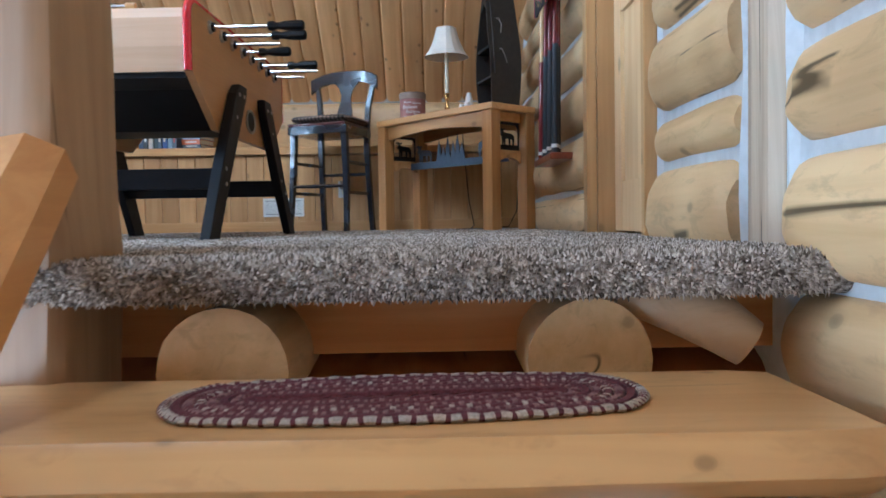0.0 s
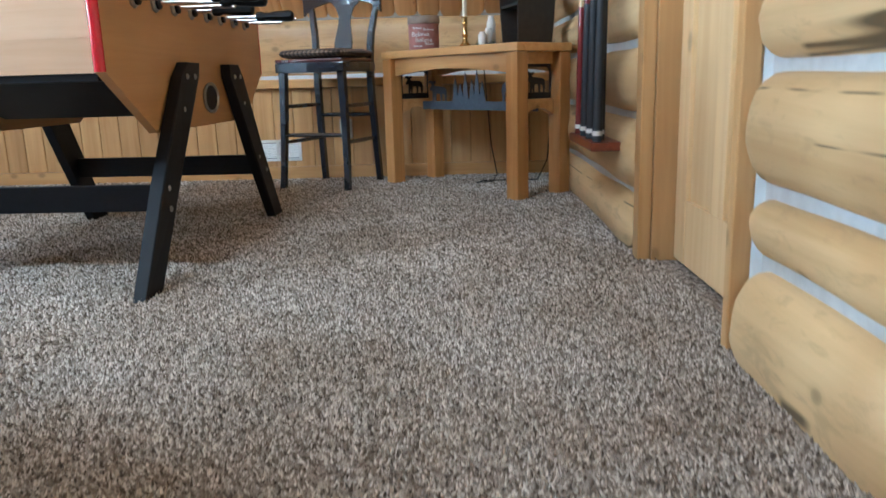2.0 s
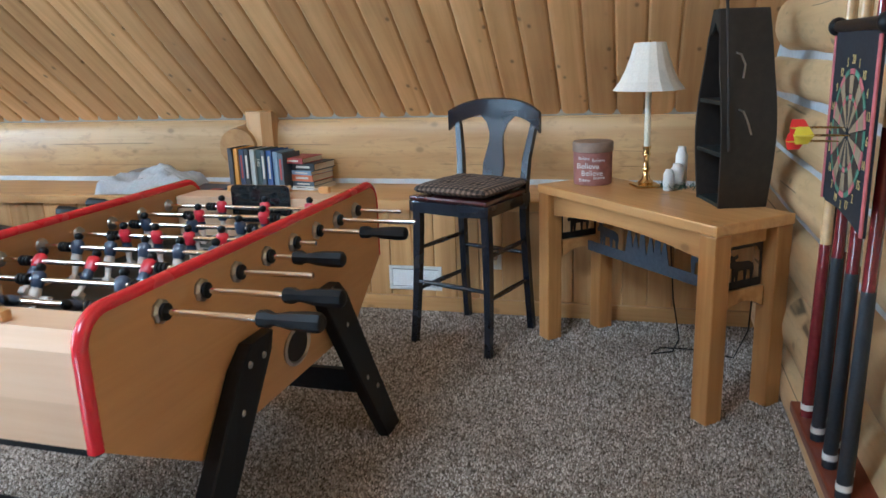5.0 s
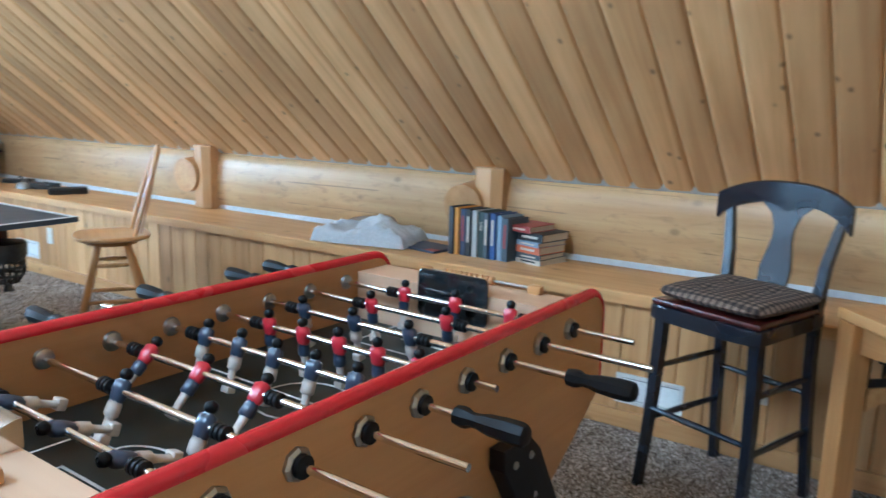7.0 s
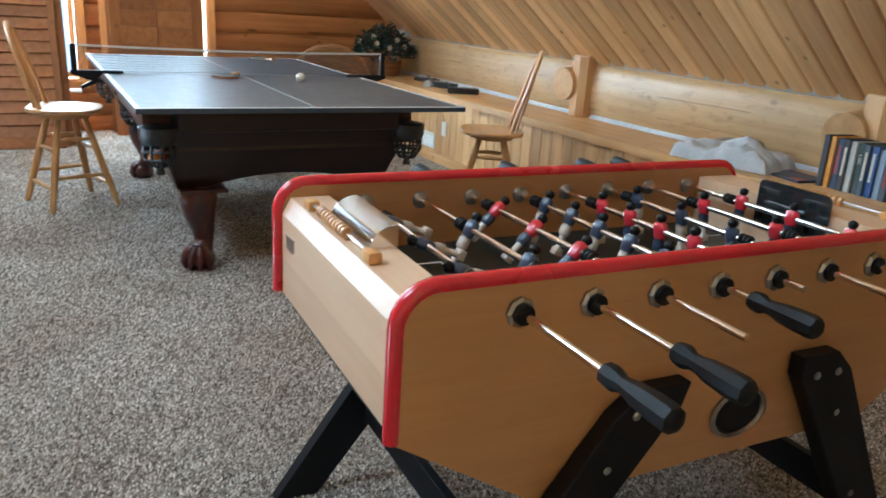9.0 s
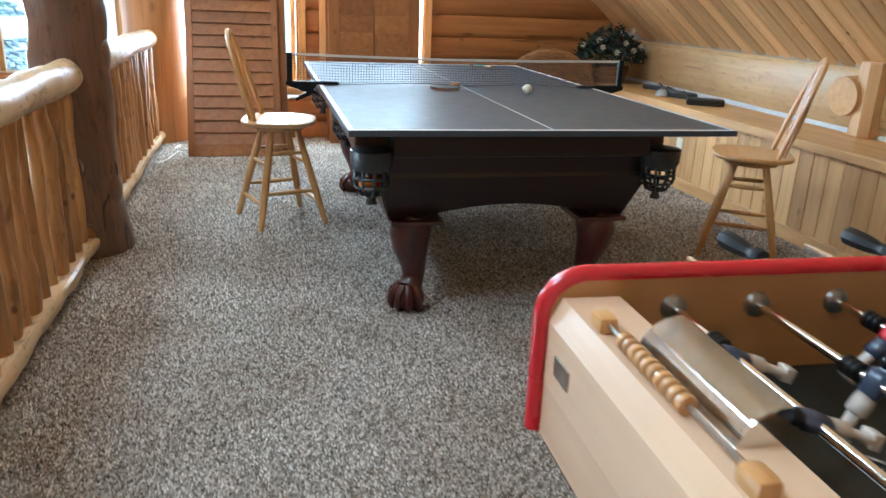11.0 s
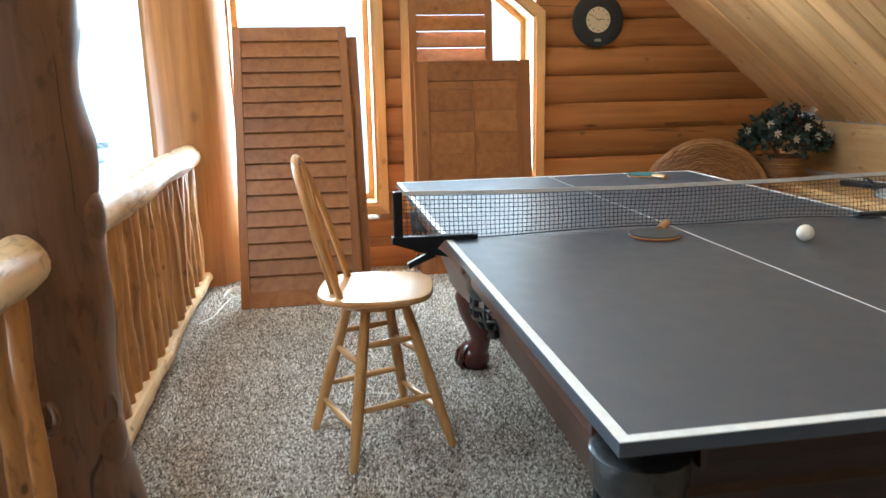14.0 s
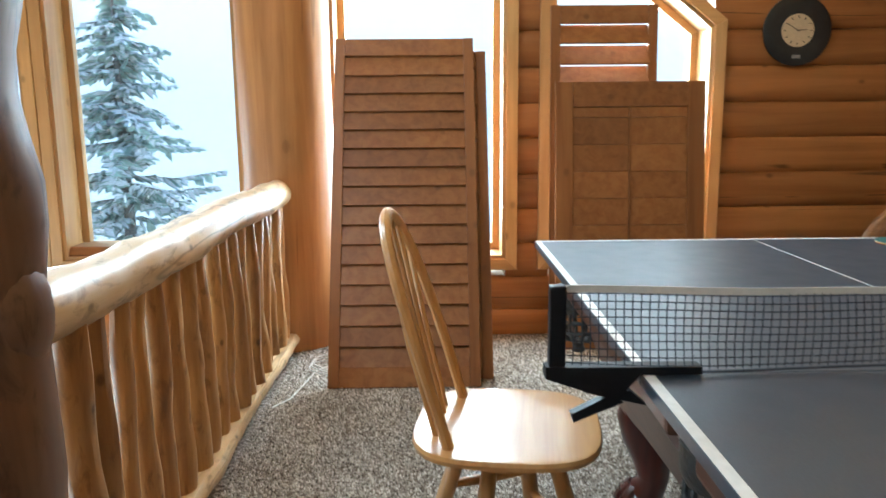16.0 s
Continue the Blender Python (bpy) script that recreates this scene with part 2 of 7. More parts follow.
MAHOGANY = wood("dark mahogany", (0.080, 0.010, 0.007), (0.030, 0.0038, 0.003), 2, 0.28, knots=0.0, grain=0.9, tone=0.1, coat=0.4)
# table ends: the same mahogany, darkened for the shade they stand in
MAHOGANY_SHADED_Y = wood("shaded mahogany along y", (0.022, 0.007, 0.006), (0.009, 0.0035, 0.0035), 1, 0.38, knots=0.0, grain=0.9, tone=0.1, coat=0.15)
BEECH_PANEL = wood("beech laminate", (0.56, 0.31, 0.125), (0.50, 0.265, 0.10), 1, 0.38, knots=0.0, grain=1.2, tone=0.0)
# table ends: beech made paler and pinker for the light falling on them
BEECH_END_LIT = wood("beech laminate end, lit pale", (0.70, 0.51, 0.35), (0.65, 0.45, 0.29), 0, 0.35, knots=0.0, grain=1.2, tone=0.0)
BLACK_PAINT = plain("satin black paint", (0.005, 0.006, 0.009), 0.5, vary=0.2, relief=0.06, gloss=0.25)
BLACK_STOOL = plain("blue-black stool lacquer", (0.011, 0.013, 0.021), 0.25, vary=0.1, relief=0.0, coat=0.3)
BLACK_RUBBER = plain("black plastic", (0.005, 0.005, 0.006), 0.46, vary=0.2, relief=0.05, gloss=0.25)
RED_TRIM = plain("red plastic edge", (0.55, 0.012, 0.025), 0.25, vary=0.05, relief=0.02, coat=0.4)
CHROME = plain("chromed steel", (0.78, 0.77, 0.75), 0.12, 1.0, vary=0.05, relief=0.0)
STEEL = plain("dull steel", (0.42, 0.40, 0.37), 0.3, 1.0, vary=0.1, relief=0.03)
FIELD = plain("dark green playing field", (0.010, 0.015, 0.013), 0.4, vary=0.15, relief=0.05)
WHITE_LINE = plain("white paint line", (0.72, 0.72, 0.70), 0.5, vary=0.08, relief=0.03)
RED_SHIRT = plain("red player paint", (0.52, 0.02, 0.04), 0.3, vary=0.1, relief=0.0, coat=0.3)
NAVY_SHIRT = plain("navy player paint", (0.035, 0.05, 0.09), 0.3, vary=0.1, relief=0.0, coat=0.3)
WHITE_LEG = plain("white player paint", (0.58, 0.52, 0.46), 0.35, vary=0.1, relief=0.0, coat=0.2)
TABLE_TOP = plain("dark grey table tennis top", (0.028, 0.043, 0.066), 0.42, grain=180, vary=0.15, relief=0.1, dist=0.0006, gloss=0.85)
GLASS = glass_material("window glass")
LOG_POST_PALE = wood("hewn pale stub", (0.64, 0.40, 0.18), (0.48, 0.27, 0.10), 2, 0.45, knots=0.5, tone=0.1)
GREY_POST = wood("grey weathered timber", (0.58, 0.49, 0.37), (0.38, 0.29, 0.20), 2, 0.6, knots=0.5, cracks=0.9, tone=0.05, knot_size=1.5)
RIM = wood("orange rim timber", (0.74, 0.40, 0.17), (0.60, 0.29, 0.10), 0, 0.45, knots=0.6, tone=0.1)
TREAD = wood("varnished half log", (0.68, 0.42, 0.17), (0.54, 0.30, 0.105), 0, 0.32, knots=0.6, grain=0.6, tone=0.06, cracks=0.3, coat=0.3, knot_size=5.0, patches=0.25)
BRASS = plain("polished brass", (0.72, 0.50, 0.20), 0.2, 1.0, vary=0.08, relief=0.0)
# long sides: the same mahogany, browner and lighter as the lit faces
MAHOGANY_LIT_X = wood("lit mahogany along x", (0.085, 0.028, 0.015), (0.040, 0.012, 0.007), 0, 0.38, knots=0.0, grain=0.9, tone=0.1, coat=0.15)
FELT = plain("green felt", (0.02, 0.09, 0.05), 0.9, vary=0.1)
LEATHER = plain("tooled dark leather", (0.022, 0.024, 0.026), 0.4, grain=45, vary=0.35, relief=0.7, coat=0.2, dist=0.006)
BALL_ORANGE = plain("orange ball resin", (0.62, 0.20, 0.03), 0.12, vary=0.03, relief=0.0, coat=0.6)
BALL_RED = plain("red ball resin", (0.45, 0.03, 0.02), 0.12, vary=0.03, relief=0.0, coat=0.6)
SNOW = plain("snow", (0.86, 0.88, 0.90), 0.8, grain=3, vary=0.04, relief=0.2, dist=0.02)
# bark and needles lightened to carry the window glare in their colour
BARK = plain("glare-paled spruce bark", (0.30, 0.28, 0.26), 0.9, grain=20, vary=0.3, relief=0.5, dist=0.02)
NEEDLES = plain("glare-paled spruce needles", (0.50, 0.64, 0.57), 0.7, grain=6, vary=0.35, relief=0.0)
RAIL_Y = wood("peeled rail log along y", (0.62, 0.34, 0.12), (0.45, 0.21, 0.06), 1, 0.38, knots=0.6, grain=0.6, tone=0.1, knot_size=2.0)
RUG_RED = plain("burgundy braid", (0.10, 0.022, 0.028), 0.9, grain=220, vary=0.35, relief=0.6, dist=0.004)
BRACE = wood("whitish peeled log", (0.80, 0.66, 0.48), (0.66, 0.48, 0.29), 0, 0.4, knots=0.5, grain=0.5, tone=0.05, patches=0.35)
NEWEL = wood("grey-brown hewn timber", (0.42, 0.28, 0.16), (0.28, 0.17, 0.09), 2, 0.5, knots=0.6, grain=0.7, cracks=0.6, tone=0.05, knot_size=1.8)
RUG_ROSE = plain("faded rose braid", (0.22, 0.12, 0.11), 0.9, grain=220, vary=0.35, relief=0.6, dist=0.004)
RUG_CREAM = plain("cream braid", (0.42, 0.36, 0.29), 0.9, grain=220, vary=0.3, relief=0.6, dist=0.004)
CUP_DARK = plain("dark cup mouth shade", (0.02, 0.022, 0.024), 0.12, vary=0.1, relief=0.0, coat=0.5)
CLOTH_WHITE = plain("pale grey cloth", (0.86, 0.87, 0.88), 0.9, grain=90, vary=0.08, relief=0.3, dist=0.003)
CLOTH_TAN = plain("tan cushion cloth", (0.50, 0.42, 0.33), 0.9, grain=90, vary=0.08, relief=0.3, dist=0.003)
PAPER = plain("book pages", (0.62, 0.56, 0.45), 0.8, grain=200, vary=0.12, relief=0.2)
SHADE = plain("cream lampshade cloth", (0.74, 0.68, 0.58), 0.8, grain=120, vary=0.05, relief=0.15)
IVORY = plain("ivory candle tube", (0.72, 0.66, 0.50), 0.5, vary=0.05, relief=0.03)
TIN = plain("dusky rose card", (0.30, 0.125, 0.105), 0.6, grain=25, vary=0.2, relief=0.05)
TIN_LID = plain("taupe card lid", (0.26, 0.19, 0.14), 0.6, grain=40, vary=0.15, relief=0.05)
BOAT_GREEN = plain("dark green-black painted wood", (0.016, 0.019, 0.017), 0.55, grain=35, vary=0.3, relief=0.25)
BOAT_IN = plain("dark brown inside", (0.022, 0.016, 0.012), 0.6, grain=35, vary=0.3, relief=0.2)
METAL_SIL = plain("blackened sheet steel", (0.022, 0.021, 0.022), 0.5, 0.3, vary=0.25, relief=0.1)
METAL_BLUE = plain("grey-blue sheet steel", (0.085, 0.10, 0.125), 0.45, 0.4, vary=0.2, relief=0.1)
WAX = plain("white wax", (0.74, 0.70, 0.64), 0.5, vary=0.05, relief=0.05)
PINE_GREEN = plain("artificial pine sprig", (0.04, 0.10, 0.07), 0.7, vary=0.35, relief=0.0)
CUE_RED = plain("maroon cue lacquer", (0.16, 0.018, 0.022), 0.18, vary=0.15, relief=0.0, coat=0.6)
CUE_TAN = plain("maple cue", (0.58, 0.38, 0.18), 0.25, vary=0.1, relief=0.0, coat=0.5)
CUE_WHITE = plain("white cue inlay", (0.72, 0.70, 0.66), 0.25, vary=0.05, relief=0.0, coat=0.5)
CUE_WRAP = plain("charcoal cue wrap", (0.018, 0.021, 0.027), 0.6, grain=160, vary=0.2, relief=0.3)
RACK_WOOD = wood("red mahogany rack", (0.20, 0.05, 0.025), (0.11, 0.025, 0.014), 1, 0.3, knots=0.0, tone=0.05, coat=0.3)
BANNER = plain("black felt banner", (0.010, 0.012, 0.018), 0.9, grain=150, vary=0.3, relief=0.3)
DART_PINK = plain("faded red segment", (0.42, 0.12, 0.13), 0.85, vary=0.15)
DART_GREEN = plain("faded green segment", (0.09, 0.20, 0.13), 0.85, vary=0.15)
DART_TAN = plain("tan segment", (0.26, 0.20, 0.12), 0.85, vary=0.15)
GOLD_INK = plain("gold ink", (0.45, 0.34, 0.12), 0.6, vary=0.1)
DART_RED = plain("red dart flight", (0.65, 0.03, 0.03), 0.4, vary=0.05)
DART_YELLOW = plain("yellow dart flight", (0.75, 0.60, 0.04), 0.4, vary=0.05)
VENT_WHITE = plain("white enamelled metal", (0.68, 0.68, 0.65), 0.4, vary=0.05, relief=0.03)
VENT_DARK = plain("vent shadow grey", (0.16, 0.16, 0.15), 0.6, vary=0.1)
WICKER = wood("brown wicker", (0.34, 0.17, 0.06), (0.20, 0.09, 0.03), 0, 0.5, knots=0.0, grain=2.0, tone=0.25)
LEAF_DARK = plain("dark artificial leaves", (0.022, 0.045, 0.032), 0.6, vary=0.4, relief=0.0)
PETAL = plain("cream petals", (0.58, 0.52, 0.42), 0.7, vary=0.08, relief=0.0)
PLUM = plain("plum petals", (0.10, 0.022, 0.05), 0.7, vary=0.2, relief=0.0)
VINYL = plain("black vinyl record", (0.015, 0.020, 0.026), 0.3, grain=30, vary=0.2, relief=0.05)
DIAL = plain("cream clock dial", (0.62, 0.50, 0.32), 0.6, vary=0.08, relief=0.03)
CORD_WHITE = plain("white cord", (0.70, 0.68, 0.63), 0.5, vary=0.05, relief=0.0)
BALL_WHITE = plain("ivory ball", (0.80, 0.76, 0.66), 0.35, vary=0.03, relief=0.0)
PADDLE_RUBBER = plain("dark green-grey paddle rubber", (0.030, 0.038, 0.040), 0.5, vary=0.15, relief=0.1)
PADDLE_TEAL = plain("teal paddle rubber", (0.03, 0.13, 0.12), 0.5, vary=0.15, relief=0.1)
NET_CORD = plain("dark blue-grey net cord", (0.05, 0.06, 0.075), 0.8, vary=0.2, relief=0.0)
NET_TAPE = plain("white net tape", (0.62, 0.62, 0.60), 0.8, vary=0.06, relief=0.1)
CASE_BLACK = plain("black moulded plastic", (0.016, 0.016, 0.017), 0.45, vary=0.2, relief=0.1)


def check_cloth(name):
    m, t, b = material(name)
    v, raw, _ = coords(t, (1, 1, 1), "")
    sep = t.nodes.new("ShaderNodeSeparateXYZ")
    t.links.new(raw, sep.inputs[0])
    waves = []
    for k in range(2):
        mul = t.nodes.new("ShaderNodeMath")
        mul.operation = "MULTIPLY"
        mul.inputs[1].default_value = 2 * math.pi / 0.026
        t.links.new(sep.outputs[k], mul.inputs[0])
        s = t.nodes.new("ShaderNodeMath")
        s.operation = "SINE"
        t.links.new(mul.outputs[0], s.inputs[0])
        g = t.nodes.new("ShaderNodeMath")
        g.operation = "GREATER_THAN"
        g.inputs[1].default_value = 0.0
        t.links.new(s.outputs[0], g.inputs[0])
        waves.append(g.outputs[0])
    add = t.nodes.new("ShaderNodeMath")
    add.operation = "ADD"
    t.links.new(waves[0], add.inputs[0])
    t.links.new(waves[1], add.inputs[1])
    half = t.nodes.new("ShaderNodeMath")
    half.operation = "MULTIPLY"
    half.inputs[1].default_value = 0.5
    t.links.new(add.outputs[0], half.inputs[0])
    col = ramp(t, half.outputs[0], (0.0, (0.022, 0.017, 0.015)), (0.5, (0.085, 0.060, 0.046)), (1.0, (0.22, 0.165, 0.12)))
    t.links.new(col, b.inputs["Base Color"])
    b.inputs["Roughness"].default_value = 0.95
    n = node(t, "ShaderNodeTexNoise", Scale=250.0, Detail=2.0)
    t.links.new(raw, n.inputs["Vector"])
    bump(t, b, n.outputs["Fac"], 0.4, 0.003)
    return m


CHECK = check_cloth("brown and black check cloth")
BOOKS = [plain("book cloth %s" % c, rgb, 0.5, grain=80, vary=0.1, relief=0.05, coat=0.2) for c, rgb in (("charcoal", (0.03, 0.03, 0.035)), ("amber", (0.62, 0.30, 0.04)), ("ink blue", (0.03, 0.045, 0.09)), ("black", (0.015, 0.016, 0.018)), ("grey", (0.44, 0.45, 0.42)), ("dark green", (0.03, 0.05, 0.045)), ("slate", (0.06, 0.08, 0.10)), ("royal blue", (0.03, 0.07, 0.22)), ("pale blue", (0.24, 0.32, 0.42)), ("brick red", (0.30, 0.04, 0.035)), ("cream", (0.60, 0.55, 0.44)), ("orange red", (0.55, 0.14, 0.05)))]
CUP_GREY = plain("cloudy grey plastic", (0.30, 0.30, 0.29), 0.25, vary=0.1, relief=0.0, coat=0.4)


def pile_material(name):
    m, t, b = material(name)
    geo = t.nodes.new("ShaderNodeNewGeometry")
    col = ramp(t, geo.outputs["Random Per Island"], (0.0, (0.08, 0.062, 0.048)), (0.25, (0.24, 0.20, 0.16)), (0.55, (0.47, 0.415, 0.355)), (1.0, (0.86, 0.80, 0.72)))
    v, raw, _ = coords(t, (1, 1, 1), "")
    big = node(t, "ShaderNodeTexNoise", Scale=2.4, Detail=4.0)
    t.links.new(raw, big.inputs["Vector"])
    col = mix(t, "MULTIPLY", 1.0, col, ramp(t, big.outputs["Fac"], (0.36, (0.80, 0.75, 0.69)), (0.62, (1.06, 1.06, 1.06))))
    t.links.new(col, b.inputs["Base Color"])
    b.inputs["Roughness"].default_value = 0.9
    b.inputs["Specular IOR Level"].default_value = 0.15
    return m


PILE = pile_material("carpet pile yarn")

# ---- building helpers ----
def part(name, bm, mat, parent=None, label="", smooth=False):
    me = bpy.data.meshes.new(name)
    bmesh.ops.recalc_face_normals(bm, faces=bm.faces)
    bm.to_mesh(me)
    bm.free()
    for one in (mat if isinstance(mat, (list, tuple)) else (mat,)):
        me.materials.append(one)
    if smooth:
        me.shade_smooth()
        me.set_sharp_from_angle(angle=radians(38))
    ob = new(name, me)
    if parent is not None:
        ob.parent = parent
    if label:
        tagged(ob, label)
    return ob


def thing(name, m, label, category, group="", kind=""):
    ob = new(name)
    ob.empty_display_size = 0.1
    ob.matrix_basis = m
    return tagged(ob, label, category, group, kind)


def box(bm, x0, x1, y0, y1, z0, z1, bevel=0.0, m=None, index=0):
    vs = [bm.verts.new((x, y, z)) for x in (x0, x1) for y in (y0, y1) for z in (z0, z1)]
    fs = [bm.faces.new([vs[k] for k in q]) for q in ((0, 1, 3, 2), (4, 6, 7, 5), (0, 4, 5, 1), (2, 3, 7, 6), (0, 2, 6, 4), (1, 5, 7, 3))]
    for f in fs:
        f.material_index = index
    if bevel:
        es = list({e for f in fs for e in f.edges})
        r = bmesh.ops.bevel(bm, geom=es, offset=bevel, segments=2, profile=0.6, affect="EDGES")
        vs = list({v for f in r["faces"] for v in f.verts} | {v for v in vs if v.is_valid})
        for f in r["faces"]:
            f.material_index = index
    if m is not None:
        bmesh.ops.transform(bm, matrix=m, verts=[v for v in vs if v.is_valid])
    return vs


def boxed(name, x0, x1, y0, y1, z0, z1, mat, parent=None, bevel=0.004, label="", m=None):
    bm = bmesh.new()
    box(bm, x0, x1, y0, y1, z0, z1, bevel, m)
    return part(name, bm, mat, parent, label)


def tube(bm, points, radii, seg=10, wob=0.0, seed=0.0, index=0, flat=1.0, caps=True, up=None, freq=3.0):
    """A round bar along points, each with its radius; wob: unevenness as a share of the radius; flat: squash of the second axis."""
    pts = [Vector(p) for p in points]
    if not hasattr(radii, "__len__"):
        radii = [radii] * len(pts)
    rings = []
    side = None
    for k, p in enumerate(pts):
        d = (pts[min(k + 1, len(pts) - 1)] - pts[max(k - 1, 0)]).normalized()
        if side is None:
            ref = Vector(up) if up else (Vector((0, 0, 1)) if abs(d.z) < 0.9 else Vector((1, 0, 0)))
            side = d.cross(ref).normalized()
        side = (side - d * side.dot(d)).normalized()
        other = d.cross(side)
        ring = []
        for j in range(seg):
            a = 2 * math.pi * j / seg
            r = radii[k]
            if wob:
                q = p * freq + (side * math.cos(a) + other * math.sin(a)) * 0.8 + Vector((seed, seed * 1.7, -seed))
                r *= 1 + wob * noise.noise(q)
            ring.append(bm.verts.new(p + side * math.cos(a) * r + other * math.sin(a) * r * flat))
        rings.append(ring)
    for a, b in zip(rings, rings[1:]):
        for j in range(seg):
            f = bm.faces.new((a[j], a[(j + 1) % seg], b[(j + 1) % seg], b[j]))
            f.material_index = index
    if caps:
        for ring in (rings[0], rings[-1]):
            bm.faces.new(ring).material_index = index
    return rings


def lathe(bm, profile, seg=16, centre=(0, 0, 0), m=None, index=0, squash=(1, 1)):
    """Turned about z: profile of (radius, height)."""
    rings = []
    for r, z in profile:
        rings.append([bm.verts.new((centre[0] + r * squash[0] * math.cos(2 * math.pi * j / seg), centre[1] + r * squash[1] * math.sin(2 * math.pi * j / seg), centre[2] + z)) for j in range(seg)])
    for a, b in zip(rings, rings[1:]):
        for j in range(seg):
            bm.faces.new((a[j], a[(j + 1) % seg], b[(j + 1) % seg], b[j])).material_index = index
    for ring in (rings[0], rings[-1]):
        bm.faces.new(ring).material_index = index
    if m is not None:
        bmesh.ops.transform(bm, matrix=m, verts=[v for ring in rings for v in ring])
    return rings


def prism(bm, outline, lo, hi, axis=2, bevel=0.0, index=0, m=None):
    """An outline of 2D points given thickness along an axis (the outline runs in the two other axes, in order)."""
    def place(p, h):
        q = [p[0], p[1]]
        q.insert(axis, h)
        return q
    a = [bm.verts.new(place(p, lo)) for p in outline]
    b = [bm.verts.new(place(p, hi)) for p in outline]
    n = len(outline)
    fs = [bm.faces.new(a), bm.faces.new(b[::-1])]
    for f in fs:
        f.material_index = index
    for k in range(n):
        bm.faces.new((a[k], a[(k + 1) % n], b[(k + 1) % n], b[k])).material_index = index
    vs = a + b
    if bevel:
        es = [e for f in fs for e in f.edges]
        r = bmesh.ops.bevel(bm, geom=es, offset=bevel, segments=2, profile=0.6, affect="EDGES")
        vs = list({v for f in r["faces"] for v in f.verts} | {v for v in vs if v.is_valid})
    if m is not None:
        bmesh.ops.transform(bm, matrix=m, verts=[v for v in vs if v.is_valid])


def arc(cx, cy, r, a0, a1, n):
    return [(cx + r * math.cos(radians(a0 + (a1 - a0) * k / n)), cy + r * math.sin(radians(a0 + (a1 - a0) * k / n))) for k in range(n + 1)]


def log_run(p0, p1, r, step=0.22, wob=0.07, seed=0.0, seg=18, taper=0.0):
    bm = bmesh.new()
    p0, p1 = Vector(p0), Vector(p1)
    n = max(2, int((p1 - p0).length / step))
    pts, rad = [], []
    for k in range(n + 1):
        f = k / n
        q = p0.lerp(p1, f)
        d = Vector((noise.noise(q * 0.9 + Vector((seed, 0, 0))), noise.noise(q * 0.9 + Vector((0, seed, 3))), noise.noise(q * 0.9 + Vector((5, 0, seed))))) * r * wob * 1.5
        axis = (p1 - p0).normalized()
        d -= axis * d.dot(axis)
        pts.append(q + d)
        rad.append(r * (1 - taper * f))
    tube(bm, pts, rad, seg, wob, seed)
    return bm

# ---- the large structure ----
def roof_z(y):
    return RIDGE_Z - SLOPE * abs(y - RIDGE_Y)


# loft floor with carpet, rounded over its front edge
bm = bmesh.new()
nose = [(EDGE_Y + 0.035, 0.0)] + [(EDGE_Y + 0.035 + 0.035 * math.cos(radians(a)), -0.035 + 0.035 * math.sin(radians(a))) for a in range(105, 271, 15)]
outline = [(EAVE_Y + 0.1, 0.0)] + nose + [(EDGE_Y + 0.10, -0.07), (EAVE_Y + 0.1, -0.07)]
prism(bm, outline, WEST - 0.1, EAST + 0.19, axis=0)
floor = tagged(part("floor", bm, CARPET, smooth=True), "speckled beige-brown cut-pile carpet on the loft floor", "floor", kind="structure")

lower = boxed("floor_below", WEST - 0.4, EAST + 0.4, SOUTH - 0.4, EAVE_Y + 0.4, LOW - 0.2, LOW, TRIM_X, None, 0)
tagged(lower, "pine plank floor of the room below", "floor", kind="structure")

# planked ceiling on both slopes
PLANK = 0.141


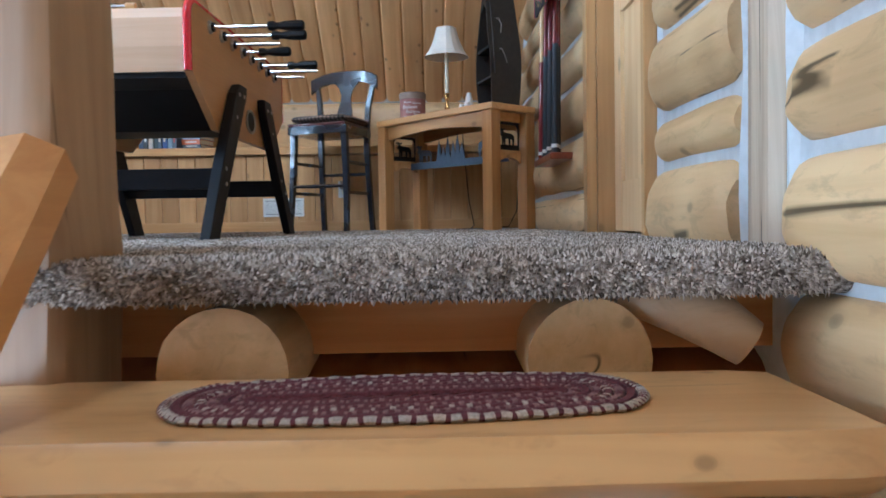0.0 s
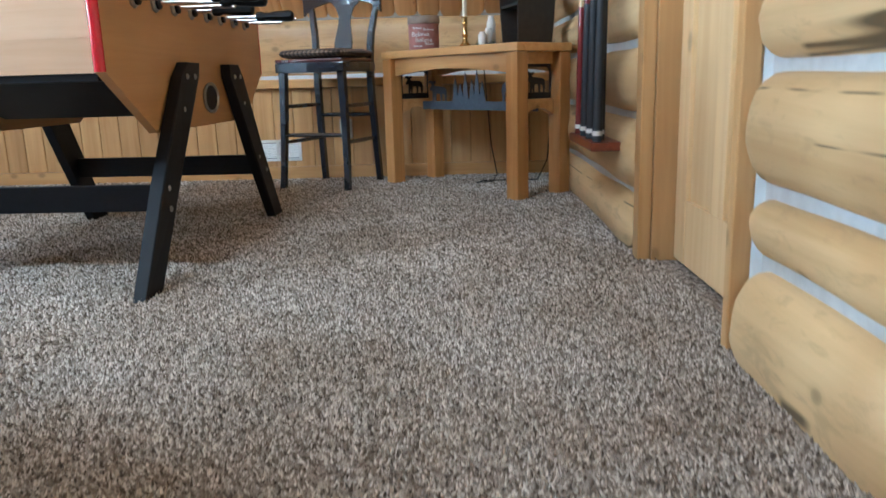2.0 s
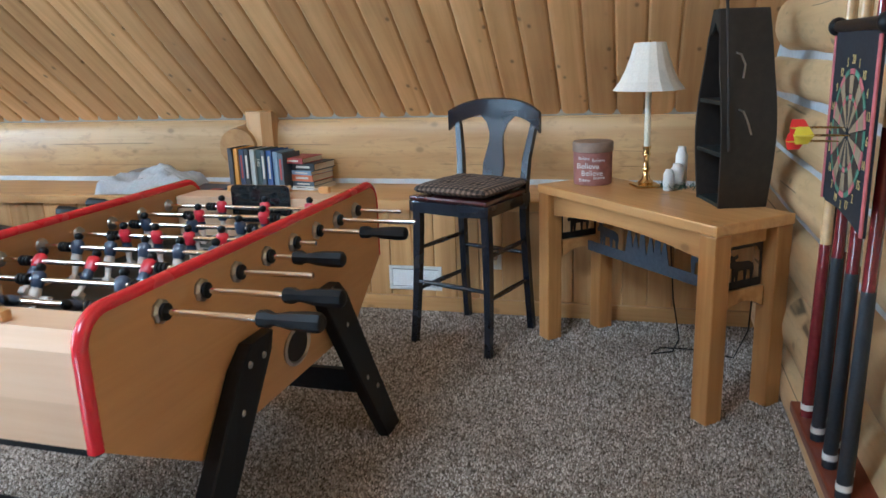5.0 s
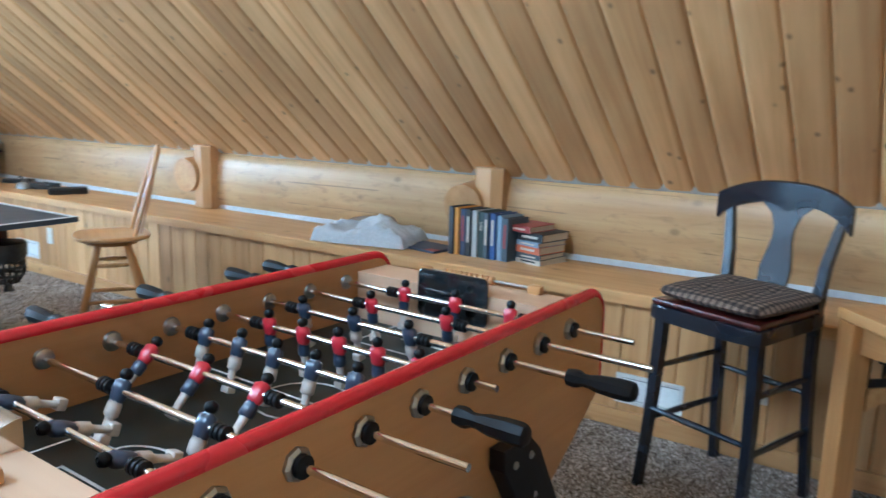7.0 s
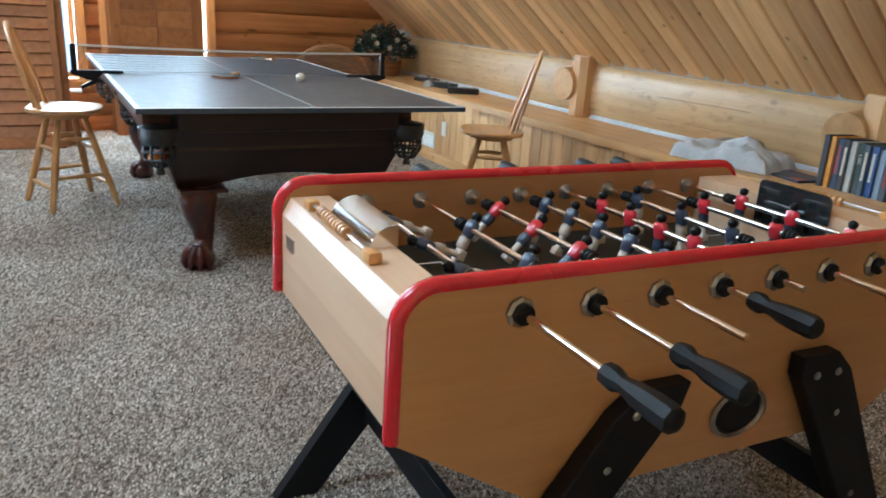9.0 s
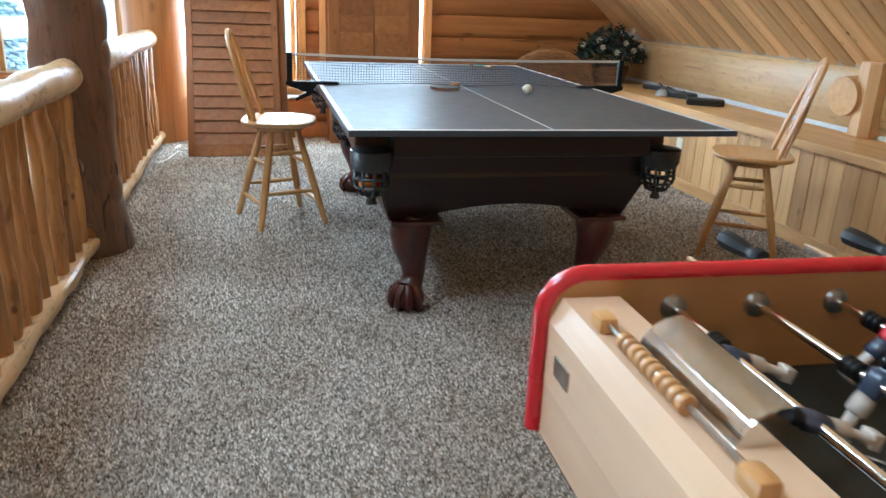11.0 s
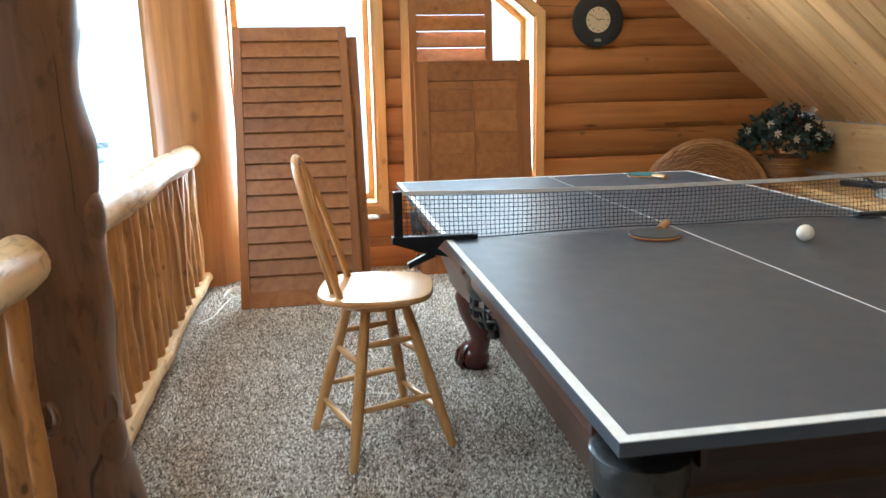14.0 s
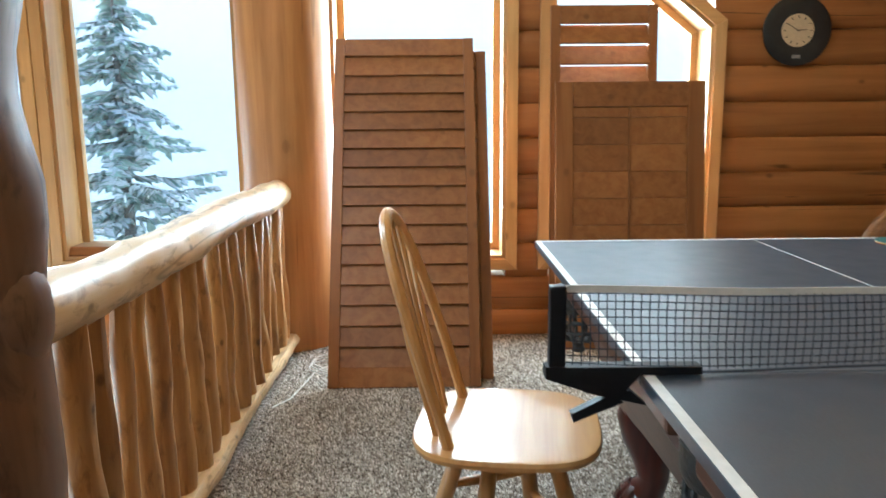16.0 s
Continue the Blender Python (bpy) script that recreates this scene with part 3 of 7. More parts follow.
def ceiling_slope(name, sign):
    length = (EAVE_Y + 0.25 - RIDGE_Y) * math.sqrt(1 + SLOPE * SLOPE)
    bm = bmesh.new()
    x = 0.135 - 50 * PLANK
    k = 0
    while x < EAST + 0.2:
        a, b, g = x, x + PLANK, 0.011
        cut = noise.noise(Vector((k * 1.7, sign, 0)))
        ends = [0.0, length * (0.45 + 0.28 * cut), length]
        # planks skip the openings of the added skylights
        if sign < 0 and any(WEST + EAST - s1 < x + PLANK and x < WEST + EAST - s0 for s0, s1 in ADDED_SKYLIGHTS):
            ends = [0.0, SKY_S0, SKY_S1, length]
        for y0, y1 in zip(ends, ends[1:]):
            if y0 == SKY_S0 and len(ends) == 4:
                continue
            prof = [(a + 0.0006, 0.0085), (a + g, 0.0015), (a + 2.4 * g, 0.0), (b - 2.4 * g, 0.0), (b - g, 0.0015), (b - 0.0006, 0.0085), (b - 0.0006, 0.02), (a + 0.0006, 0.02)]
            prism(bm, prof, y0 + 0.001, y1 - 0.001, axis=1)
        x += PLANK
        k += 1
    if sign > 0:
        box(bm, WEST - 0.3, EAST + 0.3, 0, length, 0.021, 0.2)
    else:
        cuts = [WEST - 0.3] + [v for s0, s1 in ADDED_SKYLIGHTS for v in (WEST + EAST - s1 - 0.07, WEST + EAST - s0 + 0.07)] + [EAST + 0.3]
        box(bm, cuts[0], cuts[-1], 0, SKY_S0, 0.021, 0.2)
        box(bm, cuts[0], cuts[-1], SKY_S1, length, 0.021, 0.2)
        for a, b in zip(cuts[::2], cuts[1::2]):
            box(bm, a, b, SKY_S0, SKY_S1, 0.021, 0.2)
    ob = part(name, bm, CEILING_PINE)
    ang = math.degrees(math.atan(SLOPE))
    if sign > 0:
        ob.matrix_basis = pose(0, RIDGE_Y, RIDGE_Z, -ang, 0, 0)
    else:
        ob.matrix_basis = pose(WEST + EAST, RIDGE_Y, RIDGE_Z, 0, 0, 180) @ pose(0, 0, 0, -ang, 0, 0)
    return tagged(ob, "varnished knotty pine tongue-and-groove ceiling, sloping", "ceiling", kind="structure")


ceiling_slope("ceiling", 1)
ceiling_slope("ceiling_south", -1)

# gable wall: openings as (y0, y1, z0, z1)
WINDOWS = [(0.39, 1.40, 0.455, 3.05), (1.90, 2.84, 0.44, 3.05), (3.08, 3.95, 0.44, 2.05), (-0.61, 0.26, 0.48, 2.05), (-1.5, -0.7, -1.9, -0.4), (0.4, 1.4, -1.9, -0.4)]
COURSE = 0.192


def gable_spans(z, wins):
    reach = min(EAVE_Y + 0.2 - RIDGE_Y, (RIDGE_Z + 0.12 - z) / SLOPE)
    lo, hi = RIDGE_Y - reach, RIDGE_Y + reach
    spans = [(lo, hi)]
    for y0, y1, z0, z1 in wins:
        if z0 - 0.02 < z < z1 + 0.02:
            nxt = []
            for a, b in spans:
                if y1 <= a or y0 >= b:
                    nxt.append((a, b))
                else:
                    if y0 - a > 0.02:
                        nxt.append((a, y0))
                    if b - y1 > 0.02:
                        nxt.append((y1, b))
            spans = nxt
    return spans


def gable_wall(name, x_face, out, wins, label):
    """Stacked logs that bulge inward from x_face; out is the outward sign along x."""
    back = bmesh.new()
    wall = thing(name, Matrix.Identity(4), label, "wall", kind="structure")
    z = LOW + COURSE / 2 - 0.08
    k = 0
    while z < RIDGE_Z:
        for a, b in gable_spans(z, wins):
            r = COURSE * 0.525
            xc = x_face + out * (r * 0.42 - 0.004)
            bm = log_run((xc, a, z), (xc, b, z), r, 0.3, 0.045, k * 3.1 + a, 20)
            for v in bm.verts:
                v.co.x = xc + (v.co.x - xc) * 0.42
            part("log", bm, LOG_STAINED, wall, smooth=True)
            box(back, min(x_face + out * 0.04, x_face + out * 0.25), max(x_face + out * 0.04, x_face + out * 0.25), a, b, z - COURSE / 2, z + COURSE / 2)
        z += COURSE
        k += 1
    part("chinking", back, CHINK_TAN, wall)
    return wall


gable_wall("wall_west", WEST, -1, WINDOWS, "orange-stained stacked log gable wall with windows")


def window(name, y0, y1, z0, z1, slant=0.0, mirror=False):
    """Framed opening; slant: how far the outer upper corner is cut away."""
    w = thing(name, Matrix.Identity(4), "tall fixed window with a pine frame in the log gable", "window", kind="structure")
    xf = WEST + 0.022
    t = 0.062
    out = [(y0, z0), (y1, z0), (y1, z1 - slant), (y1 - slant * 1.25, z1), (y0, z1)] if slant else [(y0, z0), (y1, z0), (y1, z1), (y0, z1)]
    if mirror:
        out = [(y0 + y1 - p[0], p[1]) for p in out][::-1]
    cy, cz = sum(p[0] for p in out) / len(out), sum(p[1] for p in out) / len(out)

    def offset(d):
        res = []
        n = len(out)
        for k in range(n):
            p, q, s = Vector(out[k - 1]), Vector(out[k]), Vector(out[(k + 1) % n])
            e1, e2 = (q - p).normalized(), (s - q).normalized()
            n1, n2 = Vector((e1.y, -e1.x)), Vector((e2.y, -e2.x))
            bis = (n1 + n2).normalized()
            res.append(q + bis * d / max(0.3, bis.dot(n1)))
        return res
    inner, outer = offset(0.0), offset(t)
    n = len(out)
    for k in range(n):
        bm = bmesh.new()
        a, b, c, d = inner[k], inner[(k + 1) % n], outer[(k + 1) % n], outer[k]
        prism(bm, [a, b, c, d], xf - 0.024, xf + 0.004, axis=0, bevel=0.003)
        part("casing", bm, TRIM_Z if abs(b[0] - a[0]) < 0.02 else TRIM_Y, w)
        bm = bmesh.new()
        ii = offset(-0.02)
        prism(bm, [inner[k], inner[(k + 1) % n], ii[(k + 1) % n], ii[k]], WEST - 0.28, xf - 0.012, axis=0)
        part("jamb", bm, TRIM_Z if abs(b[0] - a[0]) < 0.02 else TRIM_Y, w)
        bm = bmesh.new()
        jj = offset(-0.06)
        prism(bm, [ii[k], ii[(k + 1) % n], jj[(k + 1) % n], jj[k]], WEST - 0.24, WEST - 0.19, axis=0, bevel=0.004)
        part("window_frame", bm, TRIM_Z if abs(b[0] - a[0]) < 0.02 else TRIM_Y, w)
    bm = bmesh.new()
    prism(bm, offset(-0.055), WEST - 0.218, WEST - 0.212, axis=0)
    pane = part("pane", bm, GLASS, w)
    pane.visible_shadow = False
    return w



window("window_1", *WINDOWS[0])
window("window_2", *WINDOWS[1])
window("window_3", *WINDOWS[2], slant=0.36)
# the fourth is an assumed mirror; the lower two are unseen, added for daylight
window("window_4", *WINDOWS[3], slant=0.36, mirror=True)
window("added_window_5", *WINDOWS[4])
window("added_window_6", *WINDOWS[5])

# the round log that carries the ridge at the gable
bm = log_run((WEST + 0.06, 1.665, LOW), (WEST + 0.06, 1.665, RIDGE_Z), 0.245, 0.25, 0.06, 4.0, 22)
tagged(part("gable_post", bm, LOG_POST, smooth=True), "orange-stained round log post against the gable wall", "post", kind="structure")

# closing walls of the room below and the south eave
bm = bmesh.new()
box(bm, WEST - 0.3, EAST + 0.3, SOUTH - 0.3, SOUTH, LOW, -2.0)
box(bm, WEST - 0.3, EAST + 0.3, SOUTH - 0.3, SOUTH, -0.4, EAVE_Z + 0.3)
# gaps between these pieces are the added window openings for the fill lamps
for a, b in ((WEST - 0.3, -6.35), (-4.85, -3.95), (-2.45, EAST + 0.3)):
    box(bm, a, b, SOUTH - 0.3, SOUTH, -2.0, -0.4)
tagged(part("wall_south", bm, LOG_PALE_X), "pale log wall, out of view, with window openings added for fill light", "wall", kind="structure")
tagged(boxed("wall_below", WEST, EAST, 4.4, 4.55, LOW, -0.45, PANEL_PINE, None, 0), "pine panelled wall below the loft", "wall", kind="structure")

# north eave: panelled knee wall, shelf, one large log, chinking
KNEE_Y, SHELF_Z = 5.435, 0.585
north = thing("wall_north", Matrix.Identity(4), "low knee wall of vertical knotty pine boards under a sloping ceiling", "wall", kind="structure")
bm = bmesh.new()
box(bm, WEST - 0.1, EAST + 0.2, KNEE_Y + 0.02, KNEE_Y + 0.1, 0, SHELF_Z - 0.06)
box(bm, WEST - 0.1, EAST + 0.2, 6.02, 6.2, 0, EAVE_Z + 0.2)
part("backing", bm, PANEL_PINE, north)
bd, bw = None, 0.117
x = WEST + 0.005
while x < EAST - 0.03:
    if bd is None:
        bm = bmesh.new()
        prism(bm, [(0.0006, 0.007), (0.0045, 0.0), (bw - 0.0045, 0.0), (bw - 0.0006, 0.007), (bw - 0.0006, 0.019), (0.0006, 0.019)], 0.075, SHELF_Z - 0.058, axis=2)
        board = part("board", bm, PANEL_PINE, north)
        bd = board.data
    else:
        board = new("board", bd)
        board.parent = north
    board.location = (x, KNEE_Y, 0)
    x += bw
tagged(boxed("baseboard", WEST, EAST - 0.02, KNEE_Y - 0.018, KNEE_Y + 0.012, 0.0, 0.074, TRIM_X, None, 0.004), "plain pine baseboard", "baseboard", kind="structure")
bm = bmesh.new()
xs = [WEST + 0.01 + k * 0.06 for k in range(int((EAST - WEST) / 0.06))] + [EAST - 0.02]
top, bot = [], []
for x in xs:
    wv = 0.008 * noise.noise(Vector((x * 5, 0, 0)))
    sections = [(KNEE_Y - 0.035 + wv, SHELF_Z - 0.05), (KNEE_Y - 0.035 + wv * 0.6, SHELF_Z - 0.006), (KNEE_Y - 0.029 + wv * 0.6, SHELF_Z), (5.98, SHELF_Z), (5.98, SHELF_Z - 0.055), (KNEE_Y - 0.01, SHELF_Z - 0.055)]
    top.append([bm.verts.new((x, y, z)) for y, z in sections])
for a, b in zip(top, top[1:]):
    for j in range(6):
        bm.faces.new((a[j], a[(j + 1) % 6], b[(j + 1) % 6], b[j]))
bm.faces.new(top[0])
bm.faces.new(top[-1])
tagged(part("shelf_ledge", bm, TRIM_X), "long pine shelf ledge with a waney front edge", "shelf", kind="structure")
bm = log_run((WEST - 0.1, 6.03, 0.772), (EAST + 0.1, 6.03, 0.772), 0.203, 0.3, 0.045, 9.0, 28)
for v in bm.verts:
    v.co.y = 5.945 + (v.co.y - 6.03) * 0.5
    if v.co.y < 5.875:
        v.co.y = 5.875 + (v.co.y - 5.875) * 0.55
part("log", bm, LOG_PALE_X, north, smooth=True)
bm = bmesh.new()
n = 90
rows = []
for k in range(n + 1):
    x = WEST + (EAST - WEST) * k / n
    w = 0.012 * noise.noise(Vector((x * 2.2, 1, 0)))
    rows.append([bm.verts.new(p) for p in ((x, 5.93, 0.94 + w * 0.6), (x, 5.896, 0.951 + w * 0.6), (x, 5.876, 0.972), (x, 5.855, 1.01), (x, 6.0, 1.05), (x, 6.0, 0.9))])
for a, b in zip(rows, rows[1:]):
    for j in range(6):
        bm.faces.new((a[j], a[(j + 1) % 6], b[(j + 1) % 6], b[j]))
part("chinking", bm, CHINK, north, smooth=True)
bm = bmesh.new()
rows = []
for k in range(n + 1):
    x = WEST + (EAST - WEST) * k / n
    w = 0.010 * noise.noise(Vector((x * 2.0, 4, 0)))
    rows.append([bm.verts.new(p) for p in ((x, 5.86 + w, SHELF_Z + 0.002), (x, 5.868 + w, SHELF_Z + 0.010), (x, 5.89, SHELF_Z + 0.03), (x, 5.97, SHELF_Z + 0.03), (x, 5.97, SHELF_Z + 0.002))])
for a, b in zip(rows, rows[1:]):
    for j in range(5):
        bm.faces.new((a[j], a[(j + 1) % 5], b[(j + 1) % 5], b[j]))
part("chinking", bm, CHINK, north, smooth=True)

for cx in (-1.86, -4.05):
    s = thing("eave_stub", pose(cx, 5.845, SHELF_Z), "short hewn pine post stub with a log end beside it, on the eave log", "post", kind="structure")
    bm = bmesh.new()
    prism(bm, [(-0.085, -0.02), (-0.055, -0.055), (0.03, -0.065), (0.085, -0.035), (0.09, 0.09), (-0.085, 0.09)], 0.0, 0.42, axis=2, bevel=0.012)
    part("stub", bm, LOG_POST_PALE, s)
    bm = bmesh.new()
    tube(bm, [(-0.115, -0.085, 0.215), (-0.115, 0.12, 0.225)], [0.112, 0.125], 24, 0.05, cx)
    part("log_end", bm, TRIM_Y, s, smooth=True)

# east wall: chinked logs, door
DOOR_Y0, DOOR_Y1 = 2.425, 3.165
east = thing("wall_east", Matrix.Identity(4), "peeled pale log wall with wide white chinking", "wall", kind="structure")
bm = bmesh.new()
for a, b, lo, hi in ((SOUTH - 0.3, DOOR_Y0 - 0.06, LOW, RIDGE_Z), (DOOR_Y1 + 0.06, EAVE_Y + 0.2, LOW, RIDGE_Z), (DOOR_Y0 - 0.06, DOOR_Y1 + 0.06, 2.1, RIDGE_Z), (DOOR_Y0 - 0.06, DOOR_Y1 + 0.06, LOW, -0.08)):
    box(bm, EAST + (0.002 if b < 3 and lo < 0 and hi > 1 else 0.0), EAST + 0.3, a, b, lo, hi)
part("chinking", bm, CHINK, east)
def east_courses(first, a, b, x_shift, seed, lo, hi, bulge_by=1.0, gap=0.010):
    """Log courses between two ends of the wall: first gives the lower joints, the rest follow unevenly."""
    rng = random.Random(seed)
    joints = [z for z in first]
    while joints[-1] < hi:
        joints.append(joints[-1] + rng.choice((0.15, 0.19, 0.23, 0.25)))
    while joints[0] > lo:
        joints.insert(0, joints[0] - rng.choice((0.19, 0.23, 0.25)))
    for k, (z0, z1) in enumerate(zip(joints, joints[1:])):
        zc, r = (z0 + z1) / 2, (z1 - z0) / 2
        lo_y, hi_y = a, b
        if zc > roof_z(b) - 0.1:
            hi_y = min(b, RIDGE_Y + (RIDGE_Z - zc) / SLOPE - 0.05)
        if zc > roof_z(a) - 0.1:
            lo_y = max(a, RIDGE_Y - (RIDGE_Z - zc) / SLOPE + 0.05)
        if hi_y - lo_y < 0.1:
            continue
        bm = bmesh.new()
        m = max(4, int((hi_y - lo_y) / (0.02 if hi_y - lo_y < 1 else 0.05)))
        rows = []
        for j in range(m + 1):
            y = lo_y + (hi_y - lo_y) * j / m
            e = min(y - lo_y, hi_y - y)
            end = max(0.0, 1 - e / 0.075) ** 2.2
            top = r - gap + 0.012 * noise.noise(Vector((y * 2.1, k * 2.0, seed))) - 0.30 * r * end
            bot = r - gap + 0.012 * noise.noise(Vector((y * 2.1, k * 2.0 + 9, seed))) - 0.30 * r * end
            deep = (0.058 + 0.035 * (r - 0.07) / 0.06) * bulge_by * (1 - 0.25 * end) + 0.010 * noise.noise(Vector((y * 1.3, k, seed + 3)))
            ring = []
            for q in range(13):
                ang = math.pi * q / 12 - math.pi / 2
                up = top if ang > 0 else bot
                bulge = max(0.0, math.cos(ang)) ** 0.72
                rough = 0.006 * noise.noise(Vector((y * 3.0, q * 0.5, k * 3.0 + seed)))
                ring.append(bm.verts.new((EAST + x_shift + 0.03 - (deep + rough) * bulge, y, zc + math.sin(ang) * up)))
            ring.append(bm.verts.new((EAST + x_shift + 0.14, y, zc + top)))
            ring.append(bm.verts.new((EAST + x_shift + 0.14, y, zc - bot)))
            rows.append(ring)
        for p, q in zip(rows, rows[1:]):
            for j in range(15):
                bm.faces.new((p[j], p[(j + 1) % 15], q[(j + 1) % 15], q[j]))
        bm.faces.new(rows[0])
        bm.faces.new(rows[-1])
        part("log", bm, LOG_PALE_Y, east, smooth=True)


east_courses((-0.06, 0.175, 0.37, 0.56), SOUTH, 1.552, -0.010, 5, LOW, RIDGE_Z, 0.82, 0.011)
east_courses((-0.06, 0.20, 0.34, 0.57, 0.735), 1.785, DOOR_Y0 - 0.062, -0.015, 6, -0.1, RIDGE_Z, 0.82, 0.011)
east_courses((-0.04, 0.18, 0.43, 0.66, 0.86, 1.07, 1.24), DOOR_Y1 + 0.115, EAVE_Y, 0.0, 7, -0.1, RIDGE_Z)
east_courses((2.2, 2.42), DOOR_Y0 - 0.05, DOOR_Y1 + 0.05, -0.015, 8, 2.3, RIDGE_Z)

bm = bmesh.new()
prism(bm, [(EAST + 0.09, 1.590), (EAST + 0.0, 1.600), (EAST - 0.022, 1.625), (EAST - 0.022, 1.700), (EAST - 0.01, 1.745), (EAST + 0.09, 1.760)], 0.0, 2.9, axis=2, bevel=0.006)
post = part("wall_post", bm, GREY_POST)
tagged(post, "grey weathered timber post set in the log wall", "post", kind="structure")
for y0, y1 in ((1.545, 1.592), (1.758, 1.792), (DOOR_Y0 - 0.075, DOOR_Y0 - 0.048), (DOOR_Y1 + 0.082, DOOR_Y1 + 0.12)):
    bm = bmesh.new()
    rows = []
    for k in range(50):
        z = -0.02 + 3.0 * k / 49
        w = 0.015 * noise.noise(Vector((y0 * 9, z * 4, 0)))
        yc = (y0 + y1) / 2
        rows.append([bm.verts.new(p) for p in ((EAST + 0.12, y0 - 0.03, z), (EAST + 0.004, y0 - 0.006 + w, z), (EAST - 0.012 + w * 0.5, yc, z), (EAST + 0.004, y1 + 0.006 + w, z), (EAST + 0.12, y1 + 0.03, z))])
    for a, b in zip(rows, rows[1:]):
        for j in range(4):
            bm.faces.new((a[j], a[j + 1], b[j + 1], b[j]))
    part("chinking", bm, CHINK, east, smooth=True)

# door and its casing
door = thing("door_1", Matrix.Identity(4), "closed knotty pine panel door in the log wall", "door", kind="structure")
xd = EAST + 0.062
bm = bmesh.new()
w = DOOR_Y1 - DOOR_Y0
for a, b, lo, hi in ((DOOR_Y0, DOOR_Y0 + 0.1, 0.012, 2.03), (DOOR_Y1 - 0.1, DOOR_Y1, 0.012, 2.03), (DOOR_Y0 + w / 2 - 0.045, DOOR_Y0 + w / 2 + 0.045, 0.2, 1.9)):
    box(bm, xd, xd + 0.04, a, b, lo, hi, 0.003)
part("stile", bm, DOOR_PINE, door)
bm = bmesh.new()
for lo, hi in ((0.012, 0.2), (0.84, 0.99), (1.9, 2.03)):
    box(bm, xd + 0.001, xd + 0.039, DOOR_Y0 + 0.1, DOOR_Y1 - 0.1, lo, hi, 0.003)
part("rail", bm, DOOR_PINE, door)
bm = bmesh.new()
box(bm, xd + 0.014, xd + 0.03, DOOR_Y0 + 0.09, DOOR_Y1 - 0.09, 0.19, 1.91)
part("panel", bm, DOOR_PINE, door)
trim = thing("door_trim", Matrix.Identity(4), "flat pine door casing with a deep jamb", "trim", kind="structure")
for a, b in ((DOOR_Y0 - 0.046, DOOR_Y0 - 0.012), (DOOR_Y1 + 0.012, DOOR_Y1 + 0.08)):
    bm = bmesh.new()
    box(bm, EAST - 0.046, EAST - 0.006, a, b, 0.0, 2.15, 0.004)
    part("casing", bm, TRIM_Z, trim)
for a, b in ((DOOR_Y0 - 0.03, DOOR_Y0 - 0.003), (DOOR_Y1 + 0.003, DOOR_Y1 + 0.03)):
    bm = bmesh.new()
    box(bm, EAST - 0.005, EAST + 0.16, a, b, 0.0, 2.06, 0.003)
    part("jamb", bm, TRIM_Z, trim)
bm = bmesh.new()
box(bm, EAST - 0.046, EAST - 0.006, DOOR_Y0 - 0.11, DOOR_Y1 + 0.11, 2.152, 2.25, 0.004)
part("casing", bm, TRIM_Y, trim)
bm = bmesh.new()
box(bm, EAST + 0.14, EAST + 0.2, DOOR_Y0 - 0.06, DOOR_Y1 + 0.06, 0, 2.1)
part("backing", bm, TRIM_Z, trim)

# under the loft edge: log joists and rim board
for cx, r, lab in ((-0.190, 0.110, 0), (0.432, 0.108, 1), (-1.9, 0.12, 2), (-3.9, 0.12, 3), (-5.6, 0.12, 4)):
    bm = log_run((cx, EDGE_Y + 0.06 + 0.04 * lab % 0.1, -0.075 - r), (cx + 0.04, 4.4, -0.075 - r), r, 0.3, 0.05, cx, 24)
    tagged(part("floor_joist", bm, LOG_PALE_Y, smooth=True), "round peeled log joist under the loft floor", "joist", kind="structure")
bm = bmesh.new()
tube(bm, [(0.49, 1.53, -0.088), (0.55, 1.525, -0.098), (0.61, 1.52, -0.112), (0.67, 1.51, -0.135), (0.715, 1.50, -0.165)], [0.018, 0.034, 0.047, 0.052, 0.046], 16, 0.25, 5)
tagged(part("brace_log", bm, BRACE, smooth=True), "curved pale peeled log brace under the loft floor", "brace", kind="structure")
tagged(boxed("rim_board", WEST, EAST + 0.05, 1.66, 1.70, -0.198, -0.072, RIM, None, 0.003), "orange pine rim board under the loft floor", "trim", kind="structure")
bm = log_run((WEST, 1.79, -0.335), (EAST + 0.05, 1.79, -0.335), 0.135, 0.3, 0.06, 2.0, 20)
tagged(part("beam", bm, LOG_STAINED, smooth=True), "dark orange log beam below the loft", "beam", kind="structure")

# stairs of half logs
RISE, RUN = 0.19, 0.25
